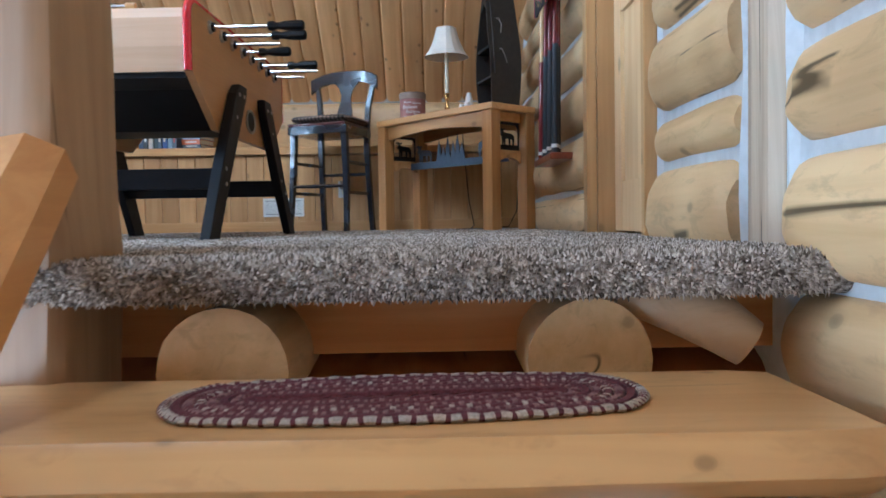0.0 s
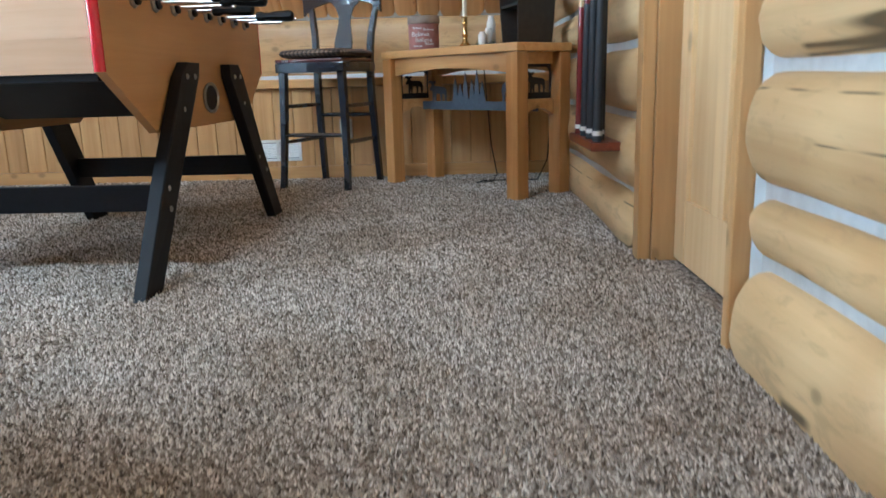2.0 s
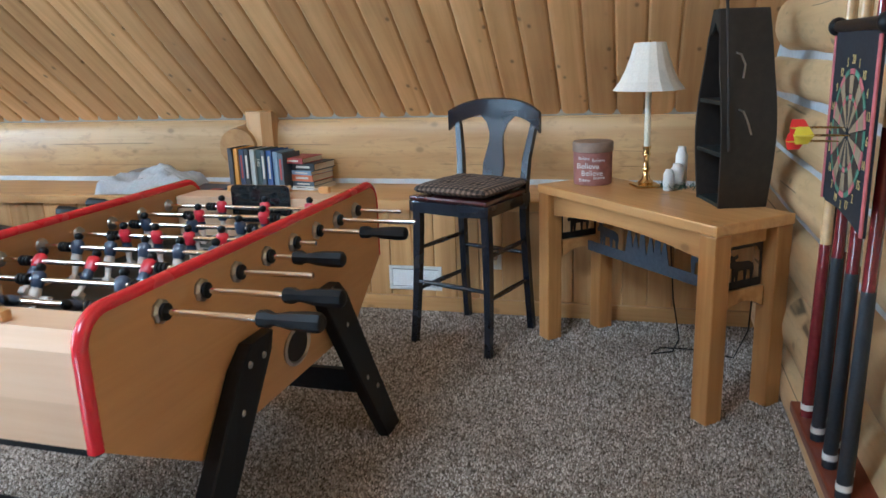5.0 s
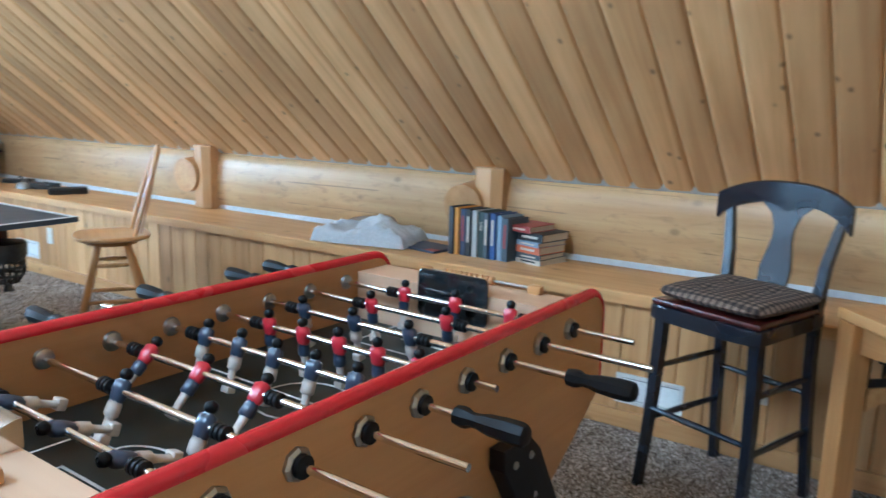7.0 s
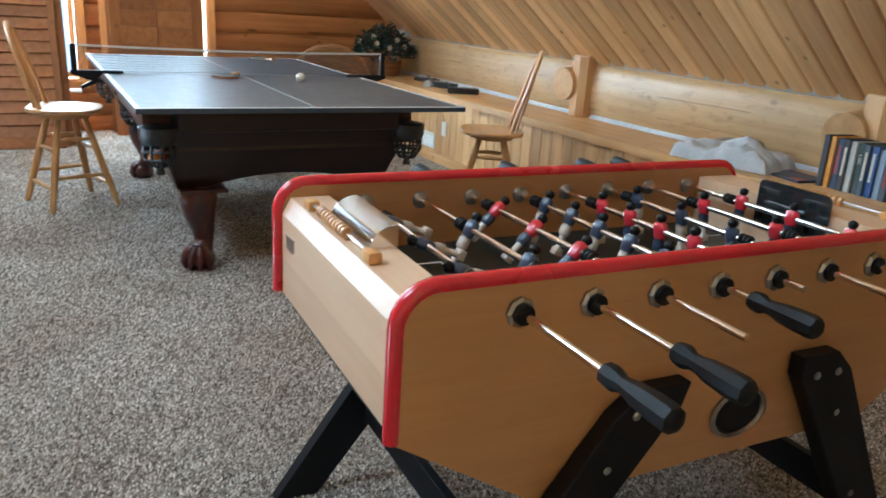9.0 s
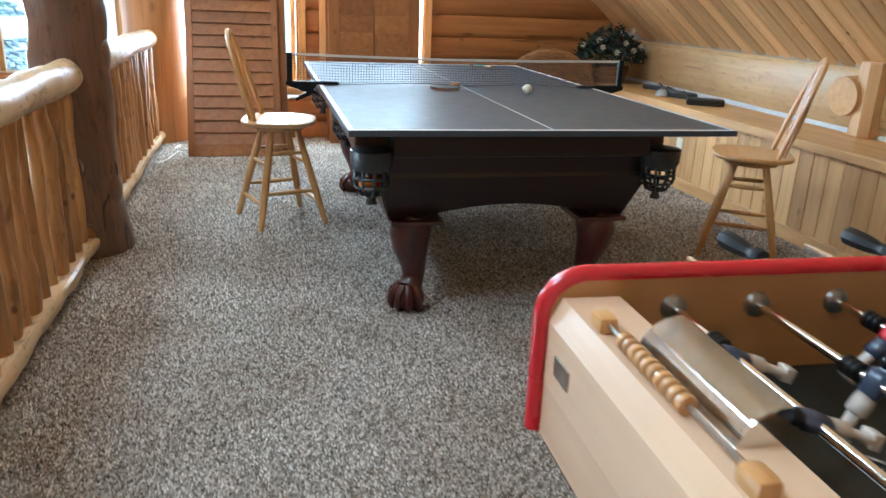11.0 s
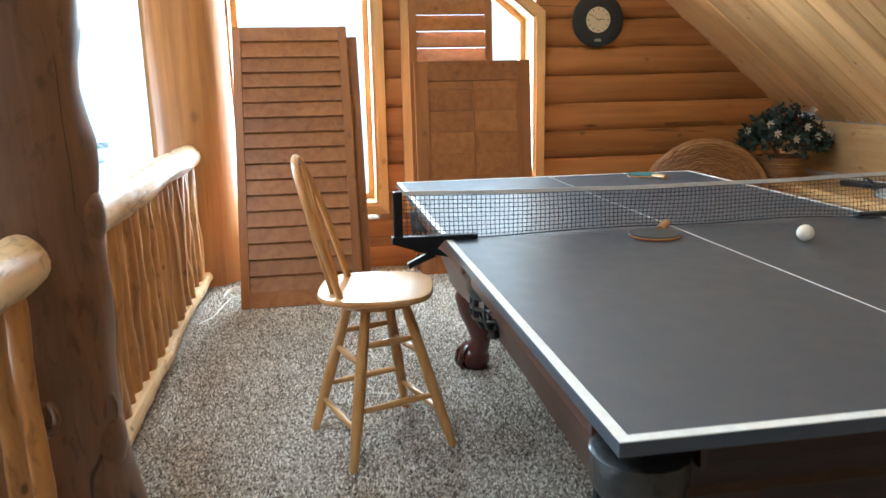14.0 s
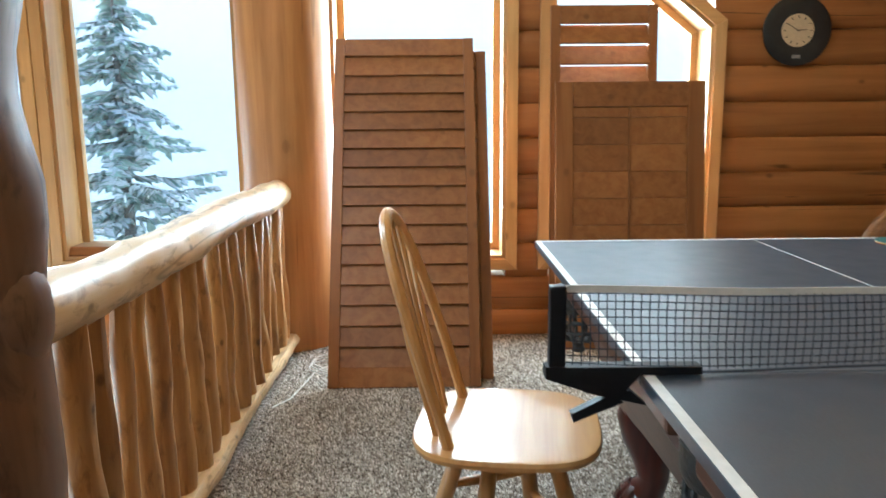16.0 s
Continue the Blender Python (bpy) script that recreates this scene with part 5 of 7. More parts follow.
for a, b in zip(grid, grid[1:]):
    for j in range(n):
        bm.faces.new((a[j], a[j + 1], b[j + 1], b[j]))
tagged(part("ground", bm, SNOW, smooth=True), "snow-covered ground outside the gable windows", "ground", kind="structure")


def spruce(x, y, base, height, seed):
    rng = random.Random(seed)
    t = thing("spruce_tree", pose(x, y, base), "snow-dusted spruce tree standing outside the gable window", "tree")
    bm = bmesh.new()
    tube(bm, [(0, 0, 0), (0.03, 0.02, height * 0.5), (0, 0, height)], [height * 0.02, height * 0.011, 0.01], 9, 0.1, seed)
    part("trunk", bm, BARK, t)
    limbs, leaf, snow = bmesh.new(), bmesh.new(), bmesh.new()
    z = height * 0.06
    while z < height * 0.985:
        f = 1 - z / height
        reach = (0.05 + 0.40 * f ** 0.85) * height * 0.80
        for j in range(rng.randint(5, 8)):
            a = rng.uniform(0, 2 * math.pi)
            r = reach * rng.uniform(0.35, 1.1)
            d = Vector((math.cos(a), math.sin(a), 0))
            zb = z + height * rng.uniform(-0.03, 0.03)
            rise = rng.uniform(-0.12, 0.22)
            pts = [Vector((0, 0, zb)), Vector((0, 0, zb - 0.06 * r)) + d * r * 0.5, Vector((0, 0, zb + (rise - 0.2) * r)) + d * r]
            tube(limbs, pts, [0.018, 0.012, 0.004], 4)
            steps = max(5, int(r / 0.10))
            side = Vector((-d.y, d.x, 0))
            for k in range(steps):
                g = (k + 0.6) / steps
                p = pts[0].lerp(pts[1], g * 2) if g < 0.5 else pts[1].lerp(pts[2], g * 2 - 1)
                for sgn in (-1, 0, 1):
                    ln = (0.15 + 0.20 * (1 - g) * min(1.0, r)) * rng.uniform(0.6, 1.4)
                    q = p + (d * rng.uniform(0.2, 0.9) + side * sgn + Vector((0, 0, rng.uniform(-0.75, -0.1)))).normalized() * ln
                    w = (q - p).cross(Vector((rng.uniform(-1, 1), rng.uniform(-1, 1), 1))).normalized() * rng.uniform(0.045, 0.085)
                    mid = p.lerp(q, 0.5)
                    vs = [leaf.verts.new(v) for v in (p, mid + w, q, mid - w)]
                    leaf.faces.new((vs[0], vs[1], vs[2]))
                    leaf.faces.new((vs[0], vs[2], vs[3]))
                    # snow, laid thicker so the tree also pales as in window glare
                    if rng.random() < 0.9:
                        up = Vector((0, 0, 0.02))
                        vs = [snow.verts.new(v) for v in (p + up, mid + w * 0.8 + up, q + up, mid - w * 0.8 + up, mid + up * 2.2)]
                        for i in range(4):
                            snow.faces.new((vs[i], vs[(i + 1) % 4], vs[4]))
        z += height * rng.uniform(0.024, 0.040)
    part("limbs", limbs, BARK, t)
    tagged(part("crown", leaf, NEEDLES, t, "blue-green needled boughs"), kind="stuff")
    tagged(part("snow", snow, SNOW, t, "snow lying on the boughs"), kind="stuff")
    return t


# glowing white sheet in the distance, stands in for the blown-out sky
m, nt, bsdf = material("glowing white sky backdrop")
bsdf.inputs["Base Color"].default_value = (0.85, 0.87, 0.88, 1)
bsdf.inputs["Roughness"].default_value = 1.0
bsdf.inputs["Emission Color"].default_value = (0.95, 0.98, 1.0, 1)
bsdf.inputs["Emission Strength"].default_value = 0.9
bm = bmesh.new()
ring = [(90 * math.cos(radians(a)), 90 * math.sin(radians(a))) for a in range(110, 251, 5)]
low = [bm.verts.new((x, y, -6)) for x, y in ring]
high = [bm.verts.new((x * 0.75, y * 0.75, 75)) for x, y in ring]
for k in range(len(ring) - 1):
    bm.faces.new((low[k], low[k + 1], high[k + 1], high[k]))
tagged(part("backdrop", bm, m, smooth=True), "glowing white sheet for the blown-out sky far beyond the gable", "backdrop", kind="structure")

spruce(-16.0, -2.75, -4.1, 7.9, 3)


# ---- rails and posts of the loft edge ----
def wobbly_post(name, x, y, z0, z1, r, mat, label, lean=(0, 0), knobs=(), wob=0.15, seed=1.0, square=False):
    t = thing(name, pose(x, y, 0), label, "post", kind="structure")
    bm = bmesh.new()
    n = int((z1 - z0) / 0.07)
    pts, rad = [], []
    for k in range(n + 1):
        z = z0 + (z1 - z0) * k / n
        flare = 1 + 0.22 * max(0, 1 - (z - max(z0, 0)) / 0.35) ** 2 if z >= 0 else 1.2
        pts.append((lean[0] * z + 0.02 * noise.noise(Vector((0, seed, z * 1.3))), lean[1] * z + 0.02 * noise.noise(Vector((seed, 4, z * 1.3))), z))
        rad.append(r * flare)
    tube(bm, pts, rad, 32, wob, seed, up=(1, 0, 0), freq=4.5)
    if square:
        for v in bm.verts:
            f = math.atan2(v.co.y, v.co.x) + 0.15
            k = (abs(math.cos(f)) ** 8 + abs(math.sin(f)) ** 8) ** (-1 / 8)
            v.co.x *= k
            v.co.y *= k
    part("trunk", bm, mat, t, smooth=True)
    for kx, ky, kz, kr in knobs:
        bm = bmesh.new()
        bmesh.ops.create_uvsphere(bm, u_segments=16, v_segments=10, radius=kr, matrix=pose(kx, ky, kz) @ Matrix.Diagonal((1, 0.8, 1.35, 1)))
        part("burl", bm, mat, t, smooth=True)
    return t


wobbly_post("ridge_post", -4.26, 1.66, LOW, RIDGE_Z - 0.1, 0.165, LOG_OLD, "dark brown gnarled log post rising from the loft edge", lean=(-0.035, -0.01), knobs=((-0.05, 0.10, 0.93, 0.085), (0.03, 0.11, 0.30, 0.085), (0.10, 0.07, 0.12, 0.07)), seed=3.0)
def knot(x, y, z, turn, w, h, stub, label):
    """A dark knot hole with a raised lip, or a sawn branch stub, facing along its own x."""
    t = thing("log_knot", pose(x, y, z, 0, 0, turn), label, "knot", kind="structure")
    bm = bmesh.new()
    ring = [(0.004 + 0.006 * math.sin(3 * a), w * math.cos(a) * (1 + 0.12 * math.sin(2 * a)), h * math.sin(a)) for a in [2 * math.pi * k / 20 for k in range(21)]]
    tube(bm, ring, 0.012, 8, 0.3, x, caps=False)
    part("lip", bm, LOG_OLD, t, smooth=True)
    bm = bmesh.new()
    face = [(w * math.cos(2 * math.pi * k / 20), h * math.sin(2 * math.pi * k / 20)) for k in range(20)]
    prism(bm, face, -0.06, 0.022 if stub else 0.002, axis=0)
    part("stub" if stub else "hole", bm, LOG_POST if stub else BOAT_IN, t)
    return t


knot(-4.205, 1.795, 0.37, 62, 0.024, 0.085, False, "long dark knot hole in the gnarled log post")
knot(-4.112, 1.68, 0.43, 8, 0.020, 0.040, False, "dark knot hole in the gnarled log post")
knot(-4.085, 1.68, 0.12, 6, 0.045, 0.042, True, "sawn branch stub low on the gnarled log post")
wobbly_post("newel_post", -0.52, 1.50, LOW, 1.15, 0.092, NEWEL, "grey-brown squared log newel post at the stair head", wob=0.03, seed=7.0, square=True)


def railing(name, x0, x1, y, seed):
    rng = random.Random(seed)
    t = thing(name, pose(0, y, 0), "peeled log railing with uneven branch balusters along the loft edge", "railing")
    n = int((x1 - x0) / 0.03)
    for label, z, r, wob in (("top_rail", 0.855, 0.070, 0.13), ("bottom_rail", 0.075, 0.055, 0.14)):
        bm = bmesh.new()
        pts, rad = [], []
        for k in range(n + 1):
            x = x0 + (x1 - x0) * k / n
            pts.append((x, 0.018 * noise.noise(Vector((x * 1.2, seed, z))), z + 0.02 * noise.noise(Vector((x * 0.9, seed + 5, z)))))
            rad.append(r * (1 + 0.10 * noise.noise(Vector((x * 5, seed, 2)))))
        tube(bm, pts, rad, 20, wob, seed + z, freq=9.0)
        if label == "bottom_rail":
            for v in bm.verts:
                v.co.z = max(0.005, min(v.co.z, 0.105))
                v.co.y *= 1.3
        part(label, bm, RAIL_X, t, smooth=True)
    x = x0 + 0.09
    k = 0
    while x < x1 - 0.05:
        bm = bmesh.new()
        r = rng.uniform(0.027, 0.047)
        bend = rng.uniform(-0.03, 0.03)
        pts, rad = [], []
        for j in range(13):
            f = j / 12
            pts.append((bend * math.sin(f * math.pi) + 0.02 * noise.noise(Vector((k * 3.3, f * 2.5, seed))), 0.016 * noise.noise(Vector((k * 5.1, f * 2.5, seed + 9))), 0.10 + 0.71 * f))
            rad.append(r * (1.12 - 0.28 * f) * (1 + 0.12 * noise.noise(Vector((k * 7, f * 6, 0)))))
        tube(bm, pts, rad, 12, 0.22, k + seed, freq=6.0)
        b = part("baluster", bm, BALUSTER, t, smooth=True)
        b.location = (x, 0, 0)
        x += rng.uniform(0.115, 0.15)
        k += 1
    return t


railing("railing", -7.15, -4.40, 1.655, 4)
railing("railing", -4.12, -0.60, 1.665, 11)

# stair handrail: a heavy log that comes up to the newel
hr = thing("stair_handrail", pose(-0.45, 1.36, 0), "orange hewn log handrail of the stairs", "handrail")
bm = bmesh.new()
pts = [Vector((0.0, 0.0, 0.155)).lerp(Vector((0.0, -0.95, -0.85)), k / 16) for k in range(17)]
tube(bm, pts, [0.066] * 17, 7, 0.10, 3)
part("rail_log", bm, RAIL_Y, hr)


# ---- braided rug on the top tread ----
def rug():
    t = thing("oval_rug", pose(0.125, 1.228, -0.188, 0, 0, 3), "oval braided burgundy and cream rug on the stair tread", "rug")
    a, b, w = 0.327, 0.127, 0.0155
    k = 0
    while b - k * w > 0.01:
        bm = bmesh.new()
        n = 400
        ra, rb = a - k * w, b - k * w
        flat = a - b
        pts = []
        for j in range(n + 1):
            f = (j % n) / n * 2 * math.pi
            cx = flat * max(-1, min(1, 1.6 * math.cos(f)))
            pts.append((cx + rb * math.cos(f), rb * math.sin(f), 0.006 + 0.0016 * math.sin(f * 70 + k)))
        tube(bm, pts, 0.0086, 6, caps=False)
        for i, f in enumerate(bm.faces):
            j = i // 6
            if k == 0:
                f.material_index = 1 if j % 3 else 0
            elif k % 2 == 0:
                f.material_index = 2 if (j + i % 6 // 3) % 2 == 0 else 0
            else:
                f.material_index = 1 if k == 3 and j % 4 == 0 else 0
        for v in bm.verts:
            v.co.z *= 0.6
        part("braid", bm, [RUG_RED, RUG_CREAM, RUG_ROSE], t, smooth=True)
        k += 1


rug()

# ---- black bar stool ----
def stool():
    t = thing("bar_stool", pose(-0.465, 5.12, 0, 0, 0, -20.5), "blue-black lacquered bar stool with splat back by the desk", "bar stool")
    for name, top, foot, r in (("leg", (-0.175, -0.17, 0.66), (-0.196, -0.212, 0.0), 0.02), ("leg", (0.175, -0.17, 0.66), (0.202, -0.212, 0.0), 0.02)):
        bm = bmesh.new()
        a, b = Vector(top), Vector(foot)
        pts = [a.lerp(b, f) + Vector((0, 0.012 * math.sin(f * math.pi), 0)) for f in (0, 0.12, 0.25, 0.5, 0.75, 0.9, 1.0)]
        tube(bm, pts, [0.026, 0.026, 0.025, 0.023, 0.021, 0.020, 0.021], 4, up=(1, 1, 0))
        part(name, bm, BLACK_STOOL, t)
    for s in (-1, 1):
        bm = bmesh.new()
        pts = [(s * 0.181, 0.215, 0.0), (s * 0.176, 0.19, 0.25), (s * 0.17, 0.172, 0.5), (s * 0.17, 0.17, 0.68), (s * 0.178, 0.185, 0.82), (s * 0.20, 0.205, 0.95), (s * 0.215, 0.215, 1.02)]
        tube(bm, pts, [0.021, 0.022, 0.023, 0.024, 0.022, 0.019, 0.017], 4, up=(1, 1, 0))
        part("leg", bm, BLACK_STOOL, t, "rear leg running up into the back post")
    bm = bmesh.new()
    prism(bm, [(-0.205, -0.20)] + [(0.205 * math.sin(radians(a)), -0.20 - 0.02 * math.cos(radians(a))) for a in range(-60, 61, 20)] + [(0.205, -0.20), (0.19, 0.19), (-0.19, 0.19)], 0.615, 0.665, axis=2, bevel=0.006)
    part("seat_frame", bm, BLACK_STOOL, t)
    bm = bmesh.new()
    prism(bm, [(-0.20, -0.205), (0.20, -0.205), (0.185, 0.185), (-0.185, 0.185)], 0.6655, 0.685, axis=2, bevel=0.008)
    part("seat", bm, MAHOGANY, t, "brown rush-toned seat panel")
    for z, (p, q) in ((0.44, ((-0.18, -0.18), (-0.172, 0.18))), (0.44, ((0.18, -0.18), (0.172, 0.18))), (0.25, ((-0.187, -0.19), (-0.175, 0.19))), (0.25, ((0.187, -0.19), (0.175, 0.19))), (0.29, ((-0.186, -0.19), (0.186, -0.19))), (0.38, ((-0.173, 0.182), (0.173, 0.182)))):
        bm = bmesh.new()
        tube(bm, [(*p, z), ((p[0] + q[0]) / 2, (p[1] + q[1]) / 2, z), (*q, z)], [0.009, 0.0125, 0.009], 8)
        part("stretcher", bm, BLACK_STOOL, t, smooth=True)
    # crest rail: curved, drooping at the ends
    bm = bmesh.new()
    rows = []
    for k in range(25):
        f = 2 * k / 24 - 1
        x = f * 0.242
        y = 0.235 - 0.045 * f * f
        top = 1.082 - 0.055 * abs(f) ** 2.6
        low = 1.0 + 0.03 * math.cos(f * math.pi) * 0.4 - 0.055 * abs(f) ** 5 + (0.0 if abs(f) > 0.3 else -0.035 * (1 - abs(f) / 0.3))
        rows.append([bm.verts.new(p) for p in ((x, y - 0.012, low), (x, y - 0.012, top - 0.006), (x, y, top), (x, y + 0.012, top - 0.006), (x, y + 0.012, low), (x, y, low - 0.004))])
    for a, b in zip(rows, rows[1:]):
        for j in range(6):
            bm.faces.new((a[j], a[(j + 1) % 6], b[(j + 1) % 6], b[j]))
    bm.faces.new(rows[0])
    bm.faces.new(rows[-1])
    part("crest_rail", bm, BLACK_STOOL, t, smooth=True)
    bm = bmesh.new()
    prof = [(0.685, 0.046, 0.168), (0.72, 0.052, 0.176), (0.78, 0.056, 0.190), (0.83, 0.046, 0.203), (0.88, 0.036, 0.214), (0.92, 0.036, 0.222), (0.97, 0.055, 0.230), (1.01, 0.10, 0.236)]
    rows = []
    for z, w, y in prof:
        rows.append([bm.verts.new(p) for p in ((-w, y - 0.007, z), (w, y - 0.007, z), (w, y + 0.007, z), (-w, y + 0.007, z))])
    for a, b in zip(rows, rows[1:]):
        for j in range(4):
            bm.faces.new((a[j], a[(j + 1) % 4], b[(j + 1) % 4], b[j]))
    bm.faces.new(rows[0])
    bm.faces.new(rows[-1])
    part("splat", bm, BLACK_STOOL, t, smooth=True)
    # cushion is a thing of its own
    c = thing("seat_cushion", pose(-0.465, 5.12, 0.687, 0, 0, -20.5), "tufted brown and black checked cushion on the bar stool", "cushion")
    bm = bmesh.new()
    n = 26
    tops = []
    for side in (1, -1):
        g = []
        for i in range(n + 1):
            row = []
            for j in range(n + 1):
                u, v = 2 * i / n - 1, 2 * j / n - 1
                m = max(abs(u), abs(v))
                k = 1 - 0.10 * (u * u * v * v)
                x, y = u * 0.205 * k, v * 0.205 * k - 0.005
                h = 0.024 * (1 - m ** 6) ** 0.5
                if side > 0:
                    d = min(math.hypot(u - a, v - b) for a in (-0.38, 0.38) for b in (-0.38, 0.38))
                    h *= 1 + 0.15 * noise.noise(Vector((u * 3, v * 3, 1)))
                    h -= 0.013 * math.exp(-(d / 0.16) ** 2)
                    z = 0.026 + h
                else:
                    z = 0.026 - h
                row.append(bm.verts.new((x, y, z)))
            g.append(row)
        for i in range(n):
            for j in range(n):
                bm.faces.new((g[i][j], g[i + 1][j], g[i + 1][j + 1], g[i][j + 1]))
        tops.append(g)
    bmesh.ops.remove_doubles(bm, verts=bm.verts[:], dist=0.0005)
    part("cover", bm, CHECK, c, smooth=True)


stool()


# ---- desk with cut-steel animal panels ----
def moose(bm, x, y, z, s, lo, hi, axis=1, flip=1):
    """A standing moose outline cut from sheet."""
    body = [(-0.42, 0.0), (-0.36, 0.0), (-0.33, 0.26), (-0.2, 0.30), (-0.17, 0.0), (-0.11, 0.0), (-0.08, 0.3), (0.12, 0.30), (0.15, 0.0), (0.21, 0.0), (0.23, 0.28), (0.29, 0.0), (0.35, 0.0), (0.36, 0.42), (0.46, 0.40), (0.50, 0.48), (0.40, 0.60), (0.44, 0.68), (0.56, 0.66), (0.52, 0.76), (0.40, 0.78), (0.30, 0.72), (0.18, 0.78), (0.16, 0.68), (0.28, 0.64), (0.22, 0.58), (0.0, 0.56), (-0.28, 0.54), (-0.42, 0.46), (-0.46, 0.3)]
    prism(bm, [(x + flip * p[0] * s, z + p[1] * s) for p in body], y + lo, y + hi, axis=axis)


def desk():
    t = thing("pine_desk", pose(0.305, 4.885, 0, 0, 0, -48.8), "rustic knotty pine corner desk with steel moose panels", "desk")
    W, D = 0.52, 0.185
    bm = bmesh.new()
    box(bm, -W, W, -D, D, 0.676, 0.715, 0.006)
    part("desktop", bm, DESK_X, t)
    for sx in (-1, 1):
        for sy in (-1, 1):
            bm = bmesh.new()
            cx, cy = sx * (W - 0.042), sy * (D - 0.04)
            box(bm, cx - 0.037, cx + 0.037, cy - 0.037, cy + 0.037, 0.0, 0.676, 0.006)
            part("leg", bm, DESK_Z, t)
    for sy in (-1, 1):
        bm = bmesh.new()
        o = [(-W + 0.093, 0.675), (W - 0.093, 0.675)] + [(W - 0.093 - (2 * W - 0.186) * k / 12, 0.585 + 0.03 * math.sin(math.pi * k / 12)) for k in range(13)]
        y = sy * (D - 0.035)
        prism(bm, o, y - 0.012, y + 0.012, axis=1, bevel=0.002)
        part("apron", bm, DESK_X, t)
    for sx in (-1, 1):
        x = sx * (W - 0.055)
        bm = bmesh.new()
        box(bm, x - 0.012, x + 0.012, -D + 0.088, D - 0.088, 0.62, 0.675, 0.002)
        part("side_rail", bm, DESK_X, t)
        bm = bmesh.new()
        o = [(-D + 0.088, 0.46), (D - 0.088, 0.46)] + [(D - 0.088 - (2 * D - 0.176) * k / 8, 0.385 + 0.035 * math.sin(math.pi * k / 8)) for k in range(9)]
        prism(bm, o, x - 0.016, x + 0.016, axis=0, bevel=0.002)
        part("side_rail", bm, DESK_X, t)
        bm = bmesh.new()
        hw = D - 0.089
        for lo, hi, a, b in ((0.461, 0.49, -hw, hw), (0.605, 0.62, -hw, hw), (0.461, 0.62, -hw, -hw + 0.009), (0.461, 0.62, hw - 0.009, hw)):
            box(bm, x - 0.002, x + 0.002, a, b, lo, hi)
        for s2 in (-1, 1):
            prism(bm, [(s2 * hw, 0.62), (s2 * hw, 0.57), (s2 * (hw - 0.02), 0.598), (s2 * (hw - 0.05), 0.62)], x - 0.0018, x + 0.0018, axis=0)
        moose(bm, 0.0, x, 0.488, 0.125, -0.0018, 0.0018, axis=0, flip=-1)
        part("steel_panel", bm, METAL_SIL, t, "cut-out black steel moose panel")
    bm = bmesh.new()
    box(bm, -W + 0.08, W - 0.08, 0.034, 0.038, 0.40, 0.445)
    for tx, th in ((-0.16, 0.14), (-0.12, 0.10), (-0.08, 0.16), (-0.03, 0.12), (0.01, 0.17), (0.05, 0.11)):
        prism(bm, [(tx - 0.028, 0.44), (tx + 0.028, 0.44), (tx + 0.016, 0.44 + th * 0.4), (tx + 0.018, 0.44 + th * 0.42), (tx, 0.44 + th), (tx - 0.018, 0.44 + th * 0.42), (tx - 0.016, 0.44 + th * 0.4)], 0.0345, 0.0375, axis=1)
    moose(bm, -0.30, 0.036, 0.44, 0.15, -0.0015, 0.0015, flip=-1)
    moose(bm, 0.28, 0.036, 0.44, 0.19, -0.0015, 0.0015)
    part("steel_stretcher", bm, METAL_BLUE, t, "grey-blue steel stretcher with trees and moose")


desk()


def desk_lamp():
    t = thing("table_lamp", pose(0.285, 5.115, 0.715, 0, 0, 20), "brass candlestick table lamp with a flared cream shade", "table lamp")
    bm = bmesh.new()
    box(bm, -0.055, 0.055, -0.055, 0.055, 0.0, 0.012, 0.005)
    part("base", bm, BRASS, t)
    bm = bmesh.new()
    lathe(bm, [(0.03, 0.012), (0.034, 0.02), (0.018, 0.035), (0.011, 0.06), (0.018, 0.075), (0.012, 0.09), (0.010, 0.12), (0.017, 0.135), (0.013, 0.15), (0.018, 0.17)], 16)
    part("stem", bm, BRASS, t, smooth=True)
    bm = bmesh.new()
    lathe(bm, [(0.0125, 0.17), (0.0125, 0.42), (0.006, 0.43)], 14)
    part("candle_tube", bm, IVORY, t, "ivory candle tube", smooth=True)
    bm = bmesh.new()
    prof = [(0.145, 0.40), (0.118, 0.435), (0.096, 0.48), (0.078, 0.53), (0.066, 0.575), (0.062, 0.588)]
    rings = []
    for r, z in prof + [(r - 0.002, z) for r, z in prof[::-1]]:
        rings.append([bm.verts.new((r * (1 + 0.035 * math.cos(a * math.pi / 2 * 1)) * math.cos(2 * math.pi * a / 16), r * (1 + 0.035 * math.cos(a * math.pi / 2)) * math.sin(2 * math.pi * a / 16), z)) for a in range(16)])
    for a, b in zip(rings, rings[1:] + rings[:1]):
        for j in range(16):
            bm.faces.new((a[j], a[(j + 1) % 16], b[(j + 1) % 16], b[j]))
    part("shade", bm, SHADE, t, "flared cream cloth shade")
    bm = bmesh.new()
    for a in (0, math.pi / 2):
        tube(bm, [(-0.062 * math.cos(a), -0.062 * math.sin(a), 0.57), (0.062 * math.cos(a), 0.062 * math.sin(a), 0.57)], 0.0015, 6)
    tube(bm, [(0, 0, 0.42), (0, 0, 0.595)], 0.003, 6)
    part("harp", bm, BRASS, t)


desk_lamp()

t = thing("round_box", pose(0.06, 5.19, 0.715), "round dusky rose card box with a taupe lid and white lettering", "box")
bm = bmesh.new()
lathe(bm, [(0.078, 0.0), (0.082, 0.004), (0.084, 0.14), (0.080, 0.142)], 28)
part("body", bm, TIN, t, smooth=True)
bm = bmesh.new()
